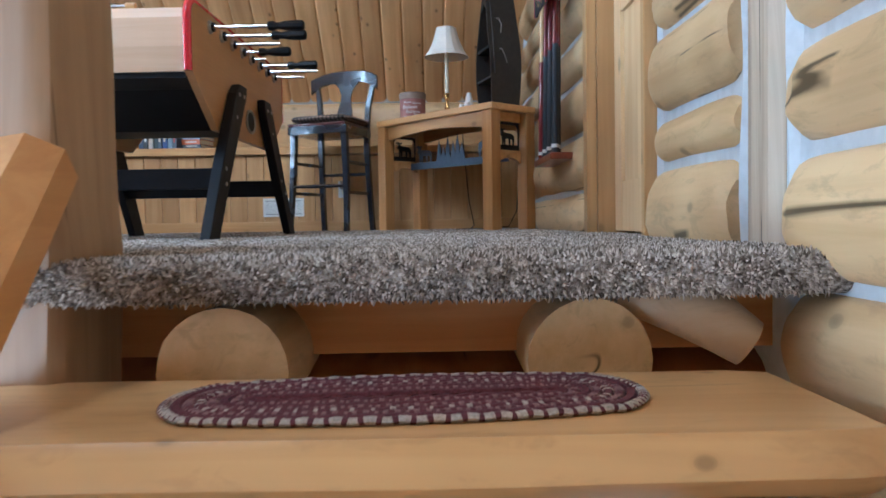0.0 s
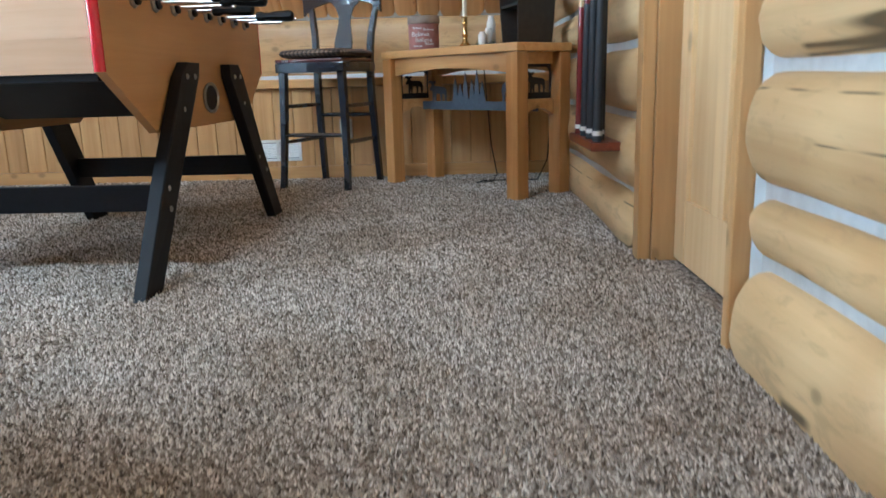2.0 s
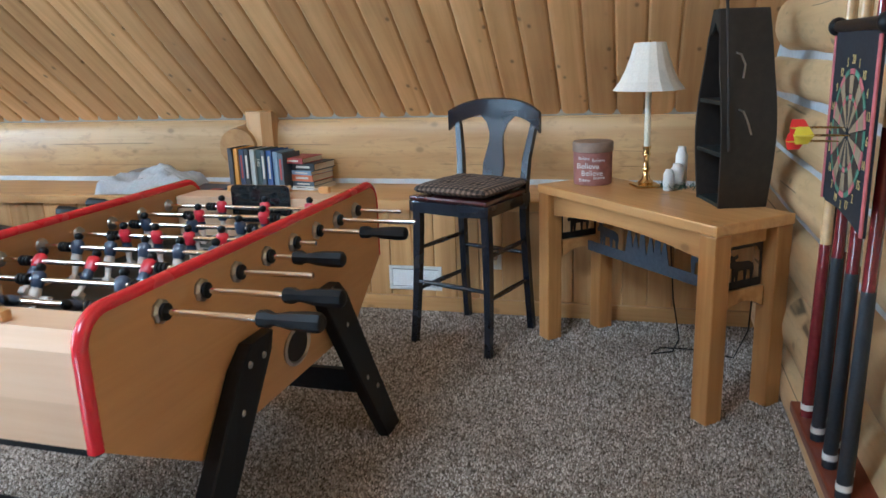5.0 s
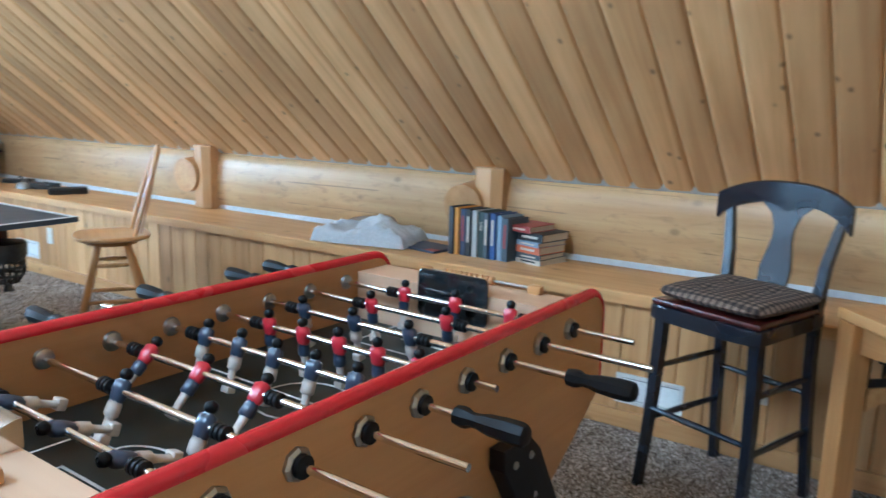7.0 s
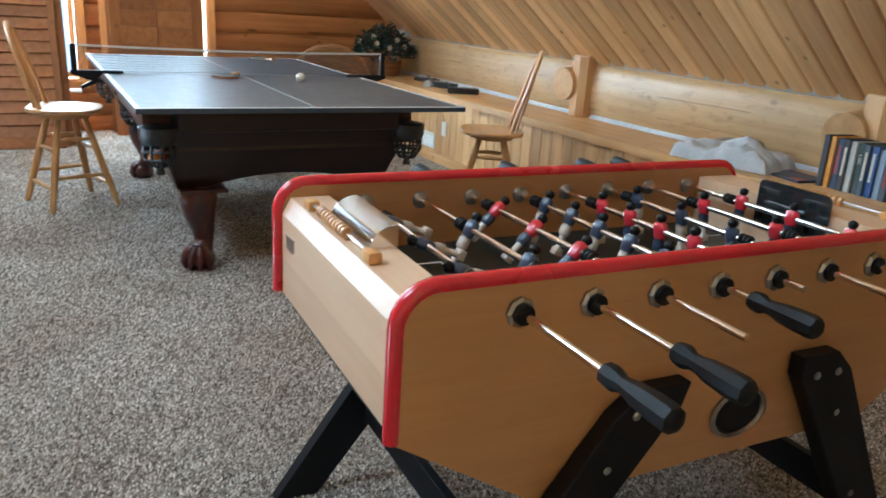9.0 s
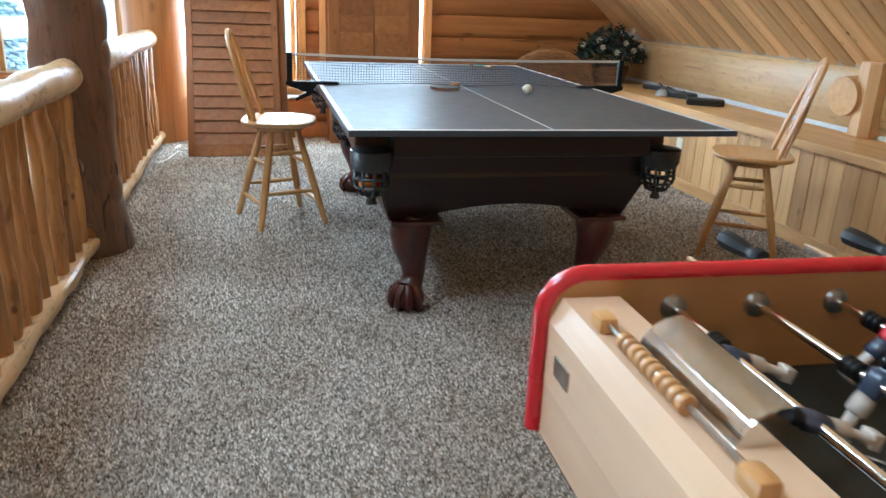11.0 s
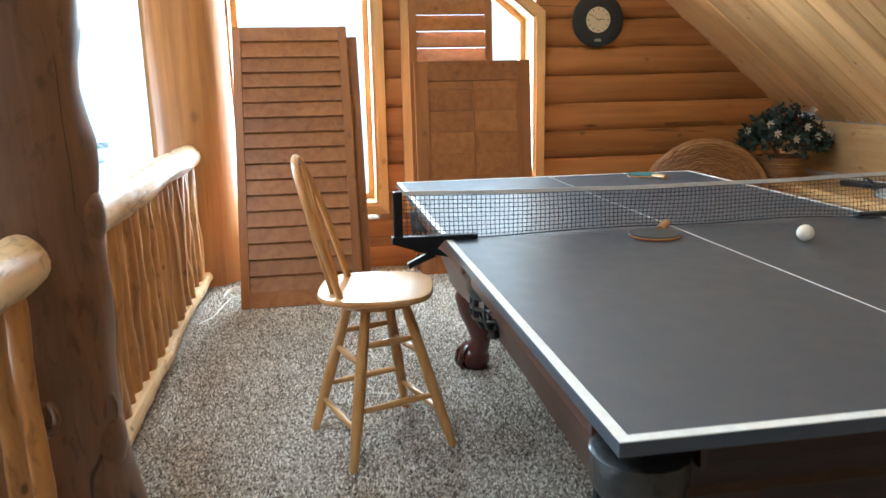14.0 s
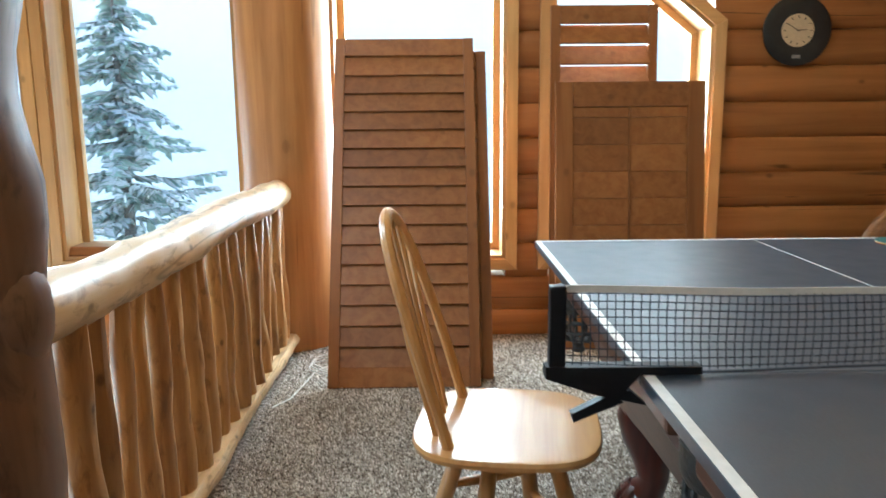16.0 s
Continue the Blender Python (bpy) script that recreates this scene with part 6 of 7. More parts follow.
lathe(bm, [(0.0865, 0.142), (0.088, 0.145), (0.088, 0.178), (0.084, 0.184), (0.02, 0.186)], 28)
part("lid", bm, TIN_LID, t, smooth=True)


def words(name, body, size, m, mat, parent, depth=0.0004):
    cu = bpy.data.curves.new(name, "FONT")
    cu.body, cu.size, cu.extrude = body, size, depth
    cu.align_x, cu.align_y = "CENTER", "CENTER"
    ob = new(name, cu)
    bpy.context.view_layer.update()
    me = bpy.data.meshes.new_from_object(ob.evaluated_get(bpy.context.evaluated_depsgraph_get()))
    bpy.data.objects.remove(ob)
    me.materials.append(mat)
    res = new(name, me)
    res.parent = parent
    res.matrix_basis = m
    return res


for body, size, az, z in (("Believe", 0.034, -100, 0.085), ("Believe", 0.032, -88, 0.055), ("Believe", 0.02, -70, 0.11), ("Believe", 0.018, -112, 0.118), ("Believe", 0.018, -68, 0.035), ("Believe", 0.018, -110, 0.025)):
    a = radians(az)
    words("lettering", body, size, pose(0.0848 * math.cos(a), 0.0848 * math.sin(a), z, 90, 0, az + 90), WHITE_LINE, t)

for px, py, r, h, lab in ((0.408, 5.06, 0.026, 0.105, "squat cream candle on the desk"), (0.375, 5.03, 0.022, 0.085, "small peach candle on the desk"), (0.425, 5.105, 0.024, 0.17, "tall white candle on the desk")):
    bm = bmesh.new()
    lathe(bm, [(r * 0.9, 0.0), (r, 0.004), (r, h * 0.8), (r * 0.7, h * 0.9), (r * 0.66, h), (0.003, h)], 16)
    c = tagged(part("candle", bm, WAX, smooth=True), lab, "candle", "candles on the desk")
    c.location = (px, py, 0.715)
rng = random.Random(8)
bm = bmesh.new()
for k in range(170):
    a, r = rng.uniform(0, 6.28), rng.uniform(0.01, 0.085)
    p = Vector((r * math.cos(a), r * math.sin(a) * 0.6, 0.004 + rng.uniform(0, 0.012)))
    d = Vector((rng.uniform(-1, 1), rng.uniform(-1, 1), rng.uniform(0.05, 0.7))).normalized() * 0.04
    w = d.cross(Vector((0, 0, 1))).normalized() * 0.002
    vs = [bm.verts.new(v) for v in (p - w, p + w, p + d)]
    bm.faces.new(vs)
ob = tagged(part("pine_sprig", bm, PINE_GREEN), "artificial green pine sprig round the candles", "decoration", kind="stuff")
ob.location = (0.405, 5.03, 0.716)


def boat_shelf():
    m = pose(0.590, 4.80, 0.715, 0, 0, -75)
    t = thing("boat_shelf", m, "dark green-black boat-shaped wooden shelf standing on end", "shelf")
    H = 0.69
    def half(z):
        f = z / H
        return 0.118 + 0.022 * math.sin(min(1.0, f / 0.7) * math.pi) - 0.085 * max(0.0, f - 0.35) ** 1.6 / 0.65 ** 1.6
    def depth(z):
        f = z / H
        return 0.175 + 0.022 * math.sin(f * math.pi)
    n = 16
    for s in (-1, 1):
        bm = bmesh.new()
        rows = []
        for k in range(n + 1):
            z = H * k / n
            w, d = half(z), depth(z)
            rows.append([bm.verts.new(p) for p in ((s * w, -d / 2, z), (s * w * 0.93, d / 2, z), (s * (w * 0.93 - 0.012), d / 2, z), (s * (w - 0.012), -d / 2, z))])
        for a, b in zip(rows, rows[1:]):
            for j in range(4):
                bm.faces.new((a[j], a[(j + 1) % 4], b[(j + 1) % 4], b[j]))
        bm.faces.new(rows[0])
        bm.faces.new(rows[-1])
        part("side", bm, BOAT_IN, t, smooth=True)
    bm = bmesh.new()
    o = [(-half(H * k / n) * 0.92, H * k / n) for k in range(n + 1)] + [(half(H * k / n) * 0.92, H * k / n) for k in range(n, -1, -1)]
    prism(bm, o, 0.078, 0.086, axis=1)
    part("back", bm, BOAT_IN, t)
    for z in (0.006, 0.19, 0.37, 0.682):
        bm = bmesh.new()
        w, d = half(z) - 0.013, depth(z)
        box(bm, -w, w, -d / 2 + 0.004, 0.077, z - 0.006, z + 0.008, 0.001)
        part("shelf", bm, BOAT_GREEN, t)
    bm = bmesh.new()
    z0 = 0.60
    prism(bm, [(-half(z0) + 0.01, z0), (-0.02, z0 + 0.02), (0.0, z0 + 0.045), (0.02, z0 + 0.02), (half(z0) - 0.01, z0), (half(0.685) - 0.011, 0.685), (-half(0.685) + 0.011, 0.685)], -0.09, -0.08, axis=1)
    part("bow_brace", bm, BOAT_GREEN, t)
    for k, z in enumerate((0.50, 0.31)):
        bm = bmesh.new()
        x = half(z) + 0.012
        pts = [(x - 0.012, -0.04, z + 0.04), (x + 0.014, -0.035, z + 0.035), (x + 0.018, -0.02, z), (x + 0.006, -0.02 + 0.02 * k, z - 0.045)]
        tube(bm, pts, 0.0035, 8)
        part("oar_hook", bm, STEEL, t, "pale rope cleat", smooth=True)
    o = thing("toy_oar", m @ pose(0.118, -0.075, 0.24, 4, 4, 0), "small dark wooden toy oar tied to the boat shelf", "oar")
    bm = bmesh.new()
    tube(bm, [(0.028, 0, 0.04), (0.022, 0, 0.2), (0.0, 0, 0.47)], 0.0055, 8)
    part("shaft", bm, BOAT_IN, o, smooth=True)
    bm = bmesh.new()
    prism(bm, [(0.018, 0.06), (0.04, 0.06), (0.043, 0.0), (0.038, -0.03), (0.024, -0.03), (0.017, 0.0)], -0.003, 0.003, axis=1, bevel=0.001)
    part("blade", bm, BOAT_IN, o)
    bm = bmesh.new()
    tube(bm, [(0.0, 0, 0.465), (-0.014, 0, 0.49), (-0.02, 0, 0.55)], 0.005, 8)
    tube(bm, [(0.0, 0, 0.465), (0.014, 0, 0.49), (0.018, 0, 0.55)], 0.005, 8)
    part("fork", bm, BOAT_IN, o, smooth=True)


boat_shelf()

# lamp flex from the desk to the floor
bm = bmesh.new()
tube(bm, [(0.38, 5.21, 0.70), (0.40, 5.22, 0.45), (0.42, 5.19, 0.2), (0.45, 5.14, 0.03), (0.42, 5.04, 0.008), (0.33, 5.00, 0.007), (0.37, 5.08, 0.007), (0.52, 5.08, 0.008), (0.66, 4.98, 0.02), (0.72, 5.05, 0.12), (0.75, 5.2, 0.3)], 0.0035, 6)
tagged(part("lamp_cord", bm, BLACK_RUBBER, smooth=True), "thin black lamp flex hanging behind the desk", "cord")


# ---- cue rack and dart banner on the log wall ----
def cue_rack():
    t = thing("cue_rack", pose(0.730, 3.65, -0.02), "wall cue rack of red mahogany with a slotted base", "cue rack")
    bm = bmesh.new()
    box(bm, -0.055, 0.095, -0.25, 0.25, 0.335, 0.365, 0.006)
    part("base", bm, RACK_WOOD, t)
    bm = bmesh.new()
    box(bm, 0.06, 0.09, -0.24, 0.24, 0.30, 0.336, 0.004)
    part("bracket", bm, RACK_WOOD, t)
    bm = bmesh.new()
    box(bm, 0.02, 0.095, -0.25, 0.25, 1.42, 1.45, 0.005)
    part("clip_rail", bm, RACK_WOOD, t)
    ys = [0.225, 0.16, 0.097, 0.034, -0.03, -0.094, -0.158, -0.222]
    looks = [(BLACK_RUBBER, BLACK_RUBBER, CUE_TAN), (CUE_RED, CUE_TAN, CUE_TAN), (CUE_RED, CUE_WHITE, CUE_TAN), (CUE_WRAP, CUE_RED, CUE_TAN), (CUE_RED, CUE_WHITE, CUE_WHITE), (CUE_WRAP, CUE_RED, CUE_RED), (CUE_WRAP, CUE_RED, CUE_RED), (CUE_WRAP, CUE_RED, CUE_TAN)]
    for k, (y, look3) in enumerate(zip(ys, looks)):
        c = thing("pool_cue", pose(0.720 - 0.02 * (k % 2), 3.65 + y, 0.346), "dark maroon pool cue standing in the wall rack", "pool cue", "cues in the rack")
        cuts = ((0.0, 0.46), (0.46, 0.78), (0.78, 1.40))
        for (z0, z1), m, nm in zip(cuts, look3, ("butt", "forearm", "shaft")):
            bm = bmesh.new()
            def rad(z):
                return 0.0165 - 0.0085 * z / 1.4
            tube(bm, [(0.018 * z0 / 1.4, 0, z0), (0.018 * z1 / 1.4, 0, z1)], [rad(z0), rad(z1)], 12)
            part(nm, bm, m, c, smooth=True)
        bm = bmesh.new()
        tube(bm, [(0, 0, 0.02), (0, 0, 0.035)], 0.0172, 12)
        part("ring", bm, CUE_WHITE, c, smooth=True)


cue_rack()


def dart_banner():
    # x points out of the wall, y along it
    m = pose(0.650, 3.45, 0)
    t = thing("dart_banner", m, "black felt dartboard banner hanging from a round black rod", "dartboard")
    bm = bmesh.new()
    tube(bm, [(0, -0.175, 1.313), (0, 0.175, 1.313)], 0.012, 16)
    for y in (-0.175, 0.175):
        bmesh.ops.create_uvsphere(bm, u_segments=14, v_segments=10, radius=0.019, matrix=pose(0, y, 1.313))
    part("rod", bm, BLACK_RUBBER, t, smooth=True)
    bm = bmesh.new()
    prism(bm, [(-0.158, 1.312), (0.158, 1.312), (0.158, 0.962)] + [(0.158 - 0.316 * k / 10, 0.955 - 0.012 * (k / 10) + 0.012 * math.sin(math.pi * k / 10)) for k in range(1, 11)], -0.004, 0.004, axis=0)
    part("cloth", bm, BANNER, t)
    for s in (-1, 1):
        bm = bmesh.new()
        tube(bm, [(-0.005, s * 0.158, 1.295), (-0.005, s * 0.158, 0.96 if s > 0 else 0.945)], 0.0035, 6)
        part("edge_cord", bm, DART_PINK, t, "red twisted edge cord", smooth=True)
    cz, cy = 1.112, 0.0
    def sector(r0, r1, a0, a1, mat, name="segment"):
        bm = bmesh.new()
        p0 = arc(cy, cz, r0, a0, a1, 3)
        p1 = arc(cy, cz, r1, a1, a0, 3)
        prism(bm, p0 + p1, -0.0062, -0.0045, axis=0)
        return part(name, bm, mat, t)
    for k in range(20):
        a0, a1 = k * 18 - 8.2, k * 18 + 8.2
        sector(0.014, 0.064, a0, a1, DART_TAN if k % 2 else BOAT_IN)
        sector(0.066, 0.074, a0, a1, DART_PINK if k % 2 else DART_GREEN)
        sector(0.076, 0.110, a0, a1, DART_TAN if k % 2 else BOAT_IN)
        sector(0.112, 0.122, a0, a1, DART_PINK if k % 2 else DART_GREEN)
    order = (6, 13, 4, 18, 1, 20, 5, 12, 9, 14, 11, 8, 16, 7, 19, 3, 17, 2, 15, 10)
    for k, num in enumerate(order):
        a = radians(k * 18)
        words("number", str(num), 0.024, pose(-0.0055, cy - 0.138 * math.cos(a), cz + 0.138 * math.sin(a), 90, 0, -90), GOLD_INK, t)
    for dy, dz, mat, mat2 in ((0.02, 0.01, DART_RED, DART_YELLOW), (0.05, -0.02, DART_RED, DART_YELLOW), (-0.03, 0.0, DART_YELLOW, DART_YELLOW)):
        d = thing("dart", m @ pose(-0.006, cy + dy, cz + dz, 0, 0, 6) @ Matrix.Scale(0.75, 4), "brass dart with bright plastic flights stuck in the banner", "dart", "darts in the banner")
        bm = bmesh.new()
        tube(bm, [(0, 0, 0), (-0.03, 0, 0.001), (-0.07, 0, 0.002), (-0.10, 0, 0.002)], [0.0012, 0.003, 0.0032, 0.002], 8)
        part("barrel", bm, BRASS, d, smooth=True)
        for a in (0, 90):
            bm = bmesh.new()
            prism(bm, [(-0.085, 0.0), (-0.10, 0.022), (-0.13, 0.022), (-0.135, 0.0), (-0.13, -0.022), (-0.10, -0.022)], -0.0006, 0.0006, axis=2, m=pose(0, 0, 0.002, a, 0, 0))
            part("flight", bm, mat if a else mat2, d)


dart_banner()


# ---- things on the shelf ledge ----
def upright_books():
    x = -1.955
    data = [(0, 0.030, 0.235, "charcoal hardback book"), (1, 0.026, 0.232, "amber hardback book"), (2, 0.036, 0.228, "dark blue book with red lettering"), (3, 0.030, 0.228, "black hardback book"), (4, 0.030, 0.226, "pale grey hardback book"), (5, 0.034, 0.226, "dark green book lettered LIES"), (6, 0.026, 0.222, "slate hardback book"), (7, 0.036, 0.222, "royal blue hardback book"), (8, 0.030, 0.214, "pale blue hardback book"), (6, 0.034, 0.205, "grey book with red lettering")]
    for k, (c, w, h, lab) in enumerate(data):
        t = thing("book", pose(x + w / 2, 5.60 + 0.004 * (k % 3), SHELF_Z, 0, 0, -12), lab + " standing upright on the ledge", "book", "books on the ledge")
        bm = bmesh.new()
        box(bm, -w / 2, -w / 2 + 0.003, 0, 0.155, 0, h)
        box(bm, w / 2 - 0.003, w / 2, 0, 0.155, 0, h)
        box(bm, -w / 2 + 0.0031, w / 2 - 0.0031, 0, 0.004, 0.0001, h - 0.0001)
        part("cover", bm, BOOKS[c], t)
        bm = bmesh.new()
        box(bm, -w / 2 + 0.0035, w / 2 - 0.0035, 0.0045, 0.148, 0.004, h - 0.006)
        part("page_block", bm, PAPER, t)
        if k == 5:
            words("title", "LIES", 0.026, pose(0, -0.0008, h * 0.68, 90, 90, 0), BOOKS[10], t)
        elif k in (2, 3, 6, 7, 9):
            bm = bmesh.new()
            box(bm, -0.006, 0.006, -0.001, -0.0001, h * 0.3, h * 0.86)
            part("title_bar", bm, BOOKS[9] if k in (2, 9) else BOOKS[10], t)
        x += w + 0.0025
    # a stack beside
    z = SHELF_Z
    stack = [(10, 0.024, 0.15, 0.20), (6, 0.024, 0.14, 0.19), (11, 0.036, 0.145, 0.19), (8, 0.022, 0.14, 0.19), (3, 0.038, 0.15, 0.20)]
    for k, (c, th, w, d) in enumerate(stack + [(9, 0.030, 0.14, 0.19)]):
        xx = x + 0.09 + 0.006 * math.sin(k * 2.0) - (0.05 if k == 5 else 0)
        t = thing("book", pose(xx, 5.63 + 0.005 * math.cos(k * 3), z, 0, 0, -14 + 3 * math.sin(k * 1.7)), ("cream", "slate", "orange and red", "pale blue", "black", "brick red")[k] + " book lying flat in a stack on the ledge", "book", "books on the ledge")
        bm = bmesh.new()
        box(bm, -w / 2, w / 2, 0, d, 0, 0.003)
        box(bm, -w / 2, w / 2, 0, d, th - 0.003, th)
        box(bm, -w / 2, w / 2, 0.0, 0.004, 0.0031, th - 0.0031)
        part("cover", bm, BOOKS[c], t)
        bm = bmesh.new()
        box(bm, -w / 2 + 0.004, w / 2 - 0.003, 0.0045, d - 0.006, 0.0035, th - 0.0035)
        part("page_block", bm, PAPER, t)
        bm = bmesh.new()
        box(bm, -w * 0.3, w * 0.3, -0.001, -0.0001, th * 0.35, th * 0.65)
        part("title_bar", bm, BOOKS[10] if c != 10 else BOOKS[3], t)
        z += th + 0.0006


upright_books()


def blob_cloth(name, m, sx, sy, sz, mat, label, category, seed, folds=0.35):
    bm = bmesh.new()
    n = 30
    g = []
    for i in range(n + 1):
        row = []
        for j in range(n + 1):
            u, v = 2 * i / n - 1, 2 * j / n - 1
            r = max(abs(u), abs(v))
            h = (1 - r ** 4) ** 0.5 if r < 1 else 0.0
            q = Vector((u * 1.4, v * 1.4, seed))
            h *= 0.65 + folds * noise.noise(q) + folds * 0.6 * abs(noise.noise(q * 2.7))
            wob = 1 + 0.16 * noise.noise(Vector((math.atan2(v, u) * 1.3, seed, 2)))
            row.append(bm.verts.new((u * sx * wob, v * sy * wob, max(0.003, h * sz))))
        g.append(row)
    for i in range(n):
        for j in range(n):
            bm.faces.new((g[i][j], g[i + 1][j], g[i + 1][j + 1], g[i][j + 1]))
    bmesh.ops.solidify(bm, geom=bm.faces[:], thickness=0.003)
    ob = part(name, bm, mat, smooth=True)
    ob.matrix_basis = m
    return tagged(ob, label, category)


blob_cloth("folded_blanket", pose(-2.45, 5.60, SHELF_Z + 0.003, 0, 0, 12), 0.27, 0.16, 0.135, CLOTH_WHITE, "crumpled white cloth on the ledge", "blanket", 3.0, 0.55)
blob_cloth("small_pillow", pose(-2.55, 5.69, SHELF_Z + 0.035, 6, -8, 20), 0.15, 0.11, 0.10, CLOTH_TAN, "soft tan pillow lying on a crumpled cloth", "pillow", 7.0, 0.12)
t = thing("magazine", pose(-2.10, 5.64, SHELF_Z, 0, 0, -8), "thin dark magazine with a red corner lying on the ledge", "magazine")
bm = bmesh.new()
box(bm, -0.14, 0.12, -0.09, 0.10, 0.0, 0.012, 0.002)
part("cover", bm, BOOKS[2], t)
bm = bmesh.new()
box(bm, 0.05, 0.1195, -0.0895, -0.04, 0.0122, 0.0128)
part("corner", bm, BOOKS[9], t)

t = thing("plastic_case", pose(-5.33, 5.62, SHELF_Z, 0, 0, 62), "long black plastic case lying on the ledge", "case")
bm = bmesh.new()
box(bm, -0.13, 0.13, -0.055, 0.055, 0.0, 0.048, 0.010)
part("body", bm, CASE_BLACK, t, smooth=True)
bm = bmesh.new()
box(bm, -0.132, 0.132, -0.057, 0.057, 0.022, 0.026)
part("seam", bm, BLACK_RUBBER, t)
for k, (px, py, ang, ln, lab) in enumerate(((-5.72, 5.66, 25, 0.12, "black plastic game remote"), (-5.98, 5.70, -12, 0.15, "dark plastic gadget"), (-6.25, 5.74, 30, 0.13, "dark plastic gadget"))):
    t = thing("gadget", pose(px, py, SHELF_Z, 0, 0, ang), lab + " lying on the ledge", "gadget", "gadgets on the ledge")
    bm = bmesh.new()
    prism(bm, [(-ln, -0.03), (-ln * 0.5, -0.05), (ln * 0.3, -0.045), (ln, -0.02), (ln, 0.02), (ln * 0.2, 0.03), (-ln, 0.045)], 0.0, 0.05 - 0.008 * k, axis=2, bevel=0.01)
    part("body", bm, CASE_BLACK, t, smooth=True)
    bm = bmesh.new()
    tube(bm, [(0.0, 0.0, 0.045), (0.03, -0.03, 0.06), (0.08, -0.05, 0.03), (0.12, -0.06, 0.006)], 0.006, 8)
    part("grip", bm, CASE_BLACK, t, smooth=True)
bm = bmesh.new()
lathe(bm, [(0.055, 0.0), (0.06, 0.006), (0.05, 0.035), (0.03, 0.05), (0.005, 0.055)], 16, squash=(1.2, 0.8))
ob = tagged(part("clear_cover", bm, CUP_GREY, smooth=True), "cloudy grey plastic dome on the ledge", "cover")
ob.location = (-5.85, 5.56, SHELF_Z)


def wall_vent(x0, x1, z0, z1):
    t = thing("wall_vent", pose(x0, KNEE_Y, z0), "white enamelled register vent in the knee wall", "vent", "wall vents")
    w, h = x1 - x0, z1 - z0
    bm = bmesh.new()
    for a, b, c, d in ((0, w, 0, 0.016), (0, w, h - 0.016, h), (0, 0.018, 0.016, h - 0.016), (w - 0.018, w, 0.016, h - 0.016), (w / 2 - 0.008, w / 2 + 0.008, 0.016, h - 0.016)):
        box(bm, a, b, -0.010, -0.001, c, d, 0.001)
    part("frame", bm, VENT_WHITE, t)
    bm = bmesh.new()
    box(bm, 0.012, w - 0.012, -0.003, -0.0006, 0.012, h - 0.012)
    part("backing", bm, VENT_DARK, t)
    n = 9
    for k in range(n):
        z = 0.02 + (h - 0.04) * (k + 0.5) / n
        bm = bmesh.new()
        prism(bm, [(-0.009, z - 0.004), (-0.0075, z - 0.0045), (-0.0035, z + 0.0035), (-0.005, z + 0.004)], 0.016, w - 0.016, axis=0)
        part("slat", bm, VENT_WHITE, t)


wall_vent(-0.985, -0.705, 0.108, 0.235)
wall_vent(-5.74, -5.44, 0.108, 0.235)


def wall_plate(x, z, plug):
    t = thing("wall_outlet", pose(x, KNEE_Y, z), "white duplex outlet plate on the knee wall", "outlet", "outlets")
    bm = bmesh.new()
    box(bm, -0.036, 0.036, -0.007, -0.0005, -0.058, 0.058, 0.003)
    part("plate", bm, VENT_WHITE, t)
    for dz in (-0.02, 0.02):
        bm = bmesh.new()
        box(bm, -0.014, 0.014, -0.009, -0.0071, dz - 0.013, dz + 0.013, 0.001)
        part("socket", bm, IVORY, t)
    if plug:
        bm = bmesh.new()
        box(bm, -0.02, 0.02, -0.05, -0.0095, 0.0, 0.055, 0.006)
        part("plug", bm, TIN_LID, t, "brown plug-in adaptor")


wall_plate(-0.43, 0.29, True)
wall_plate(-5.28, 0.30, False)


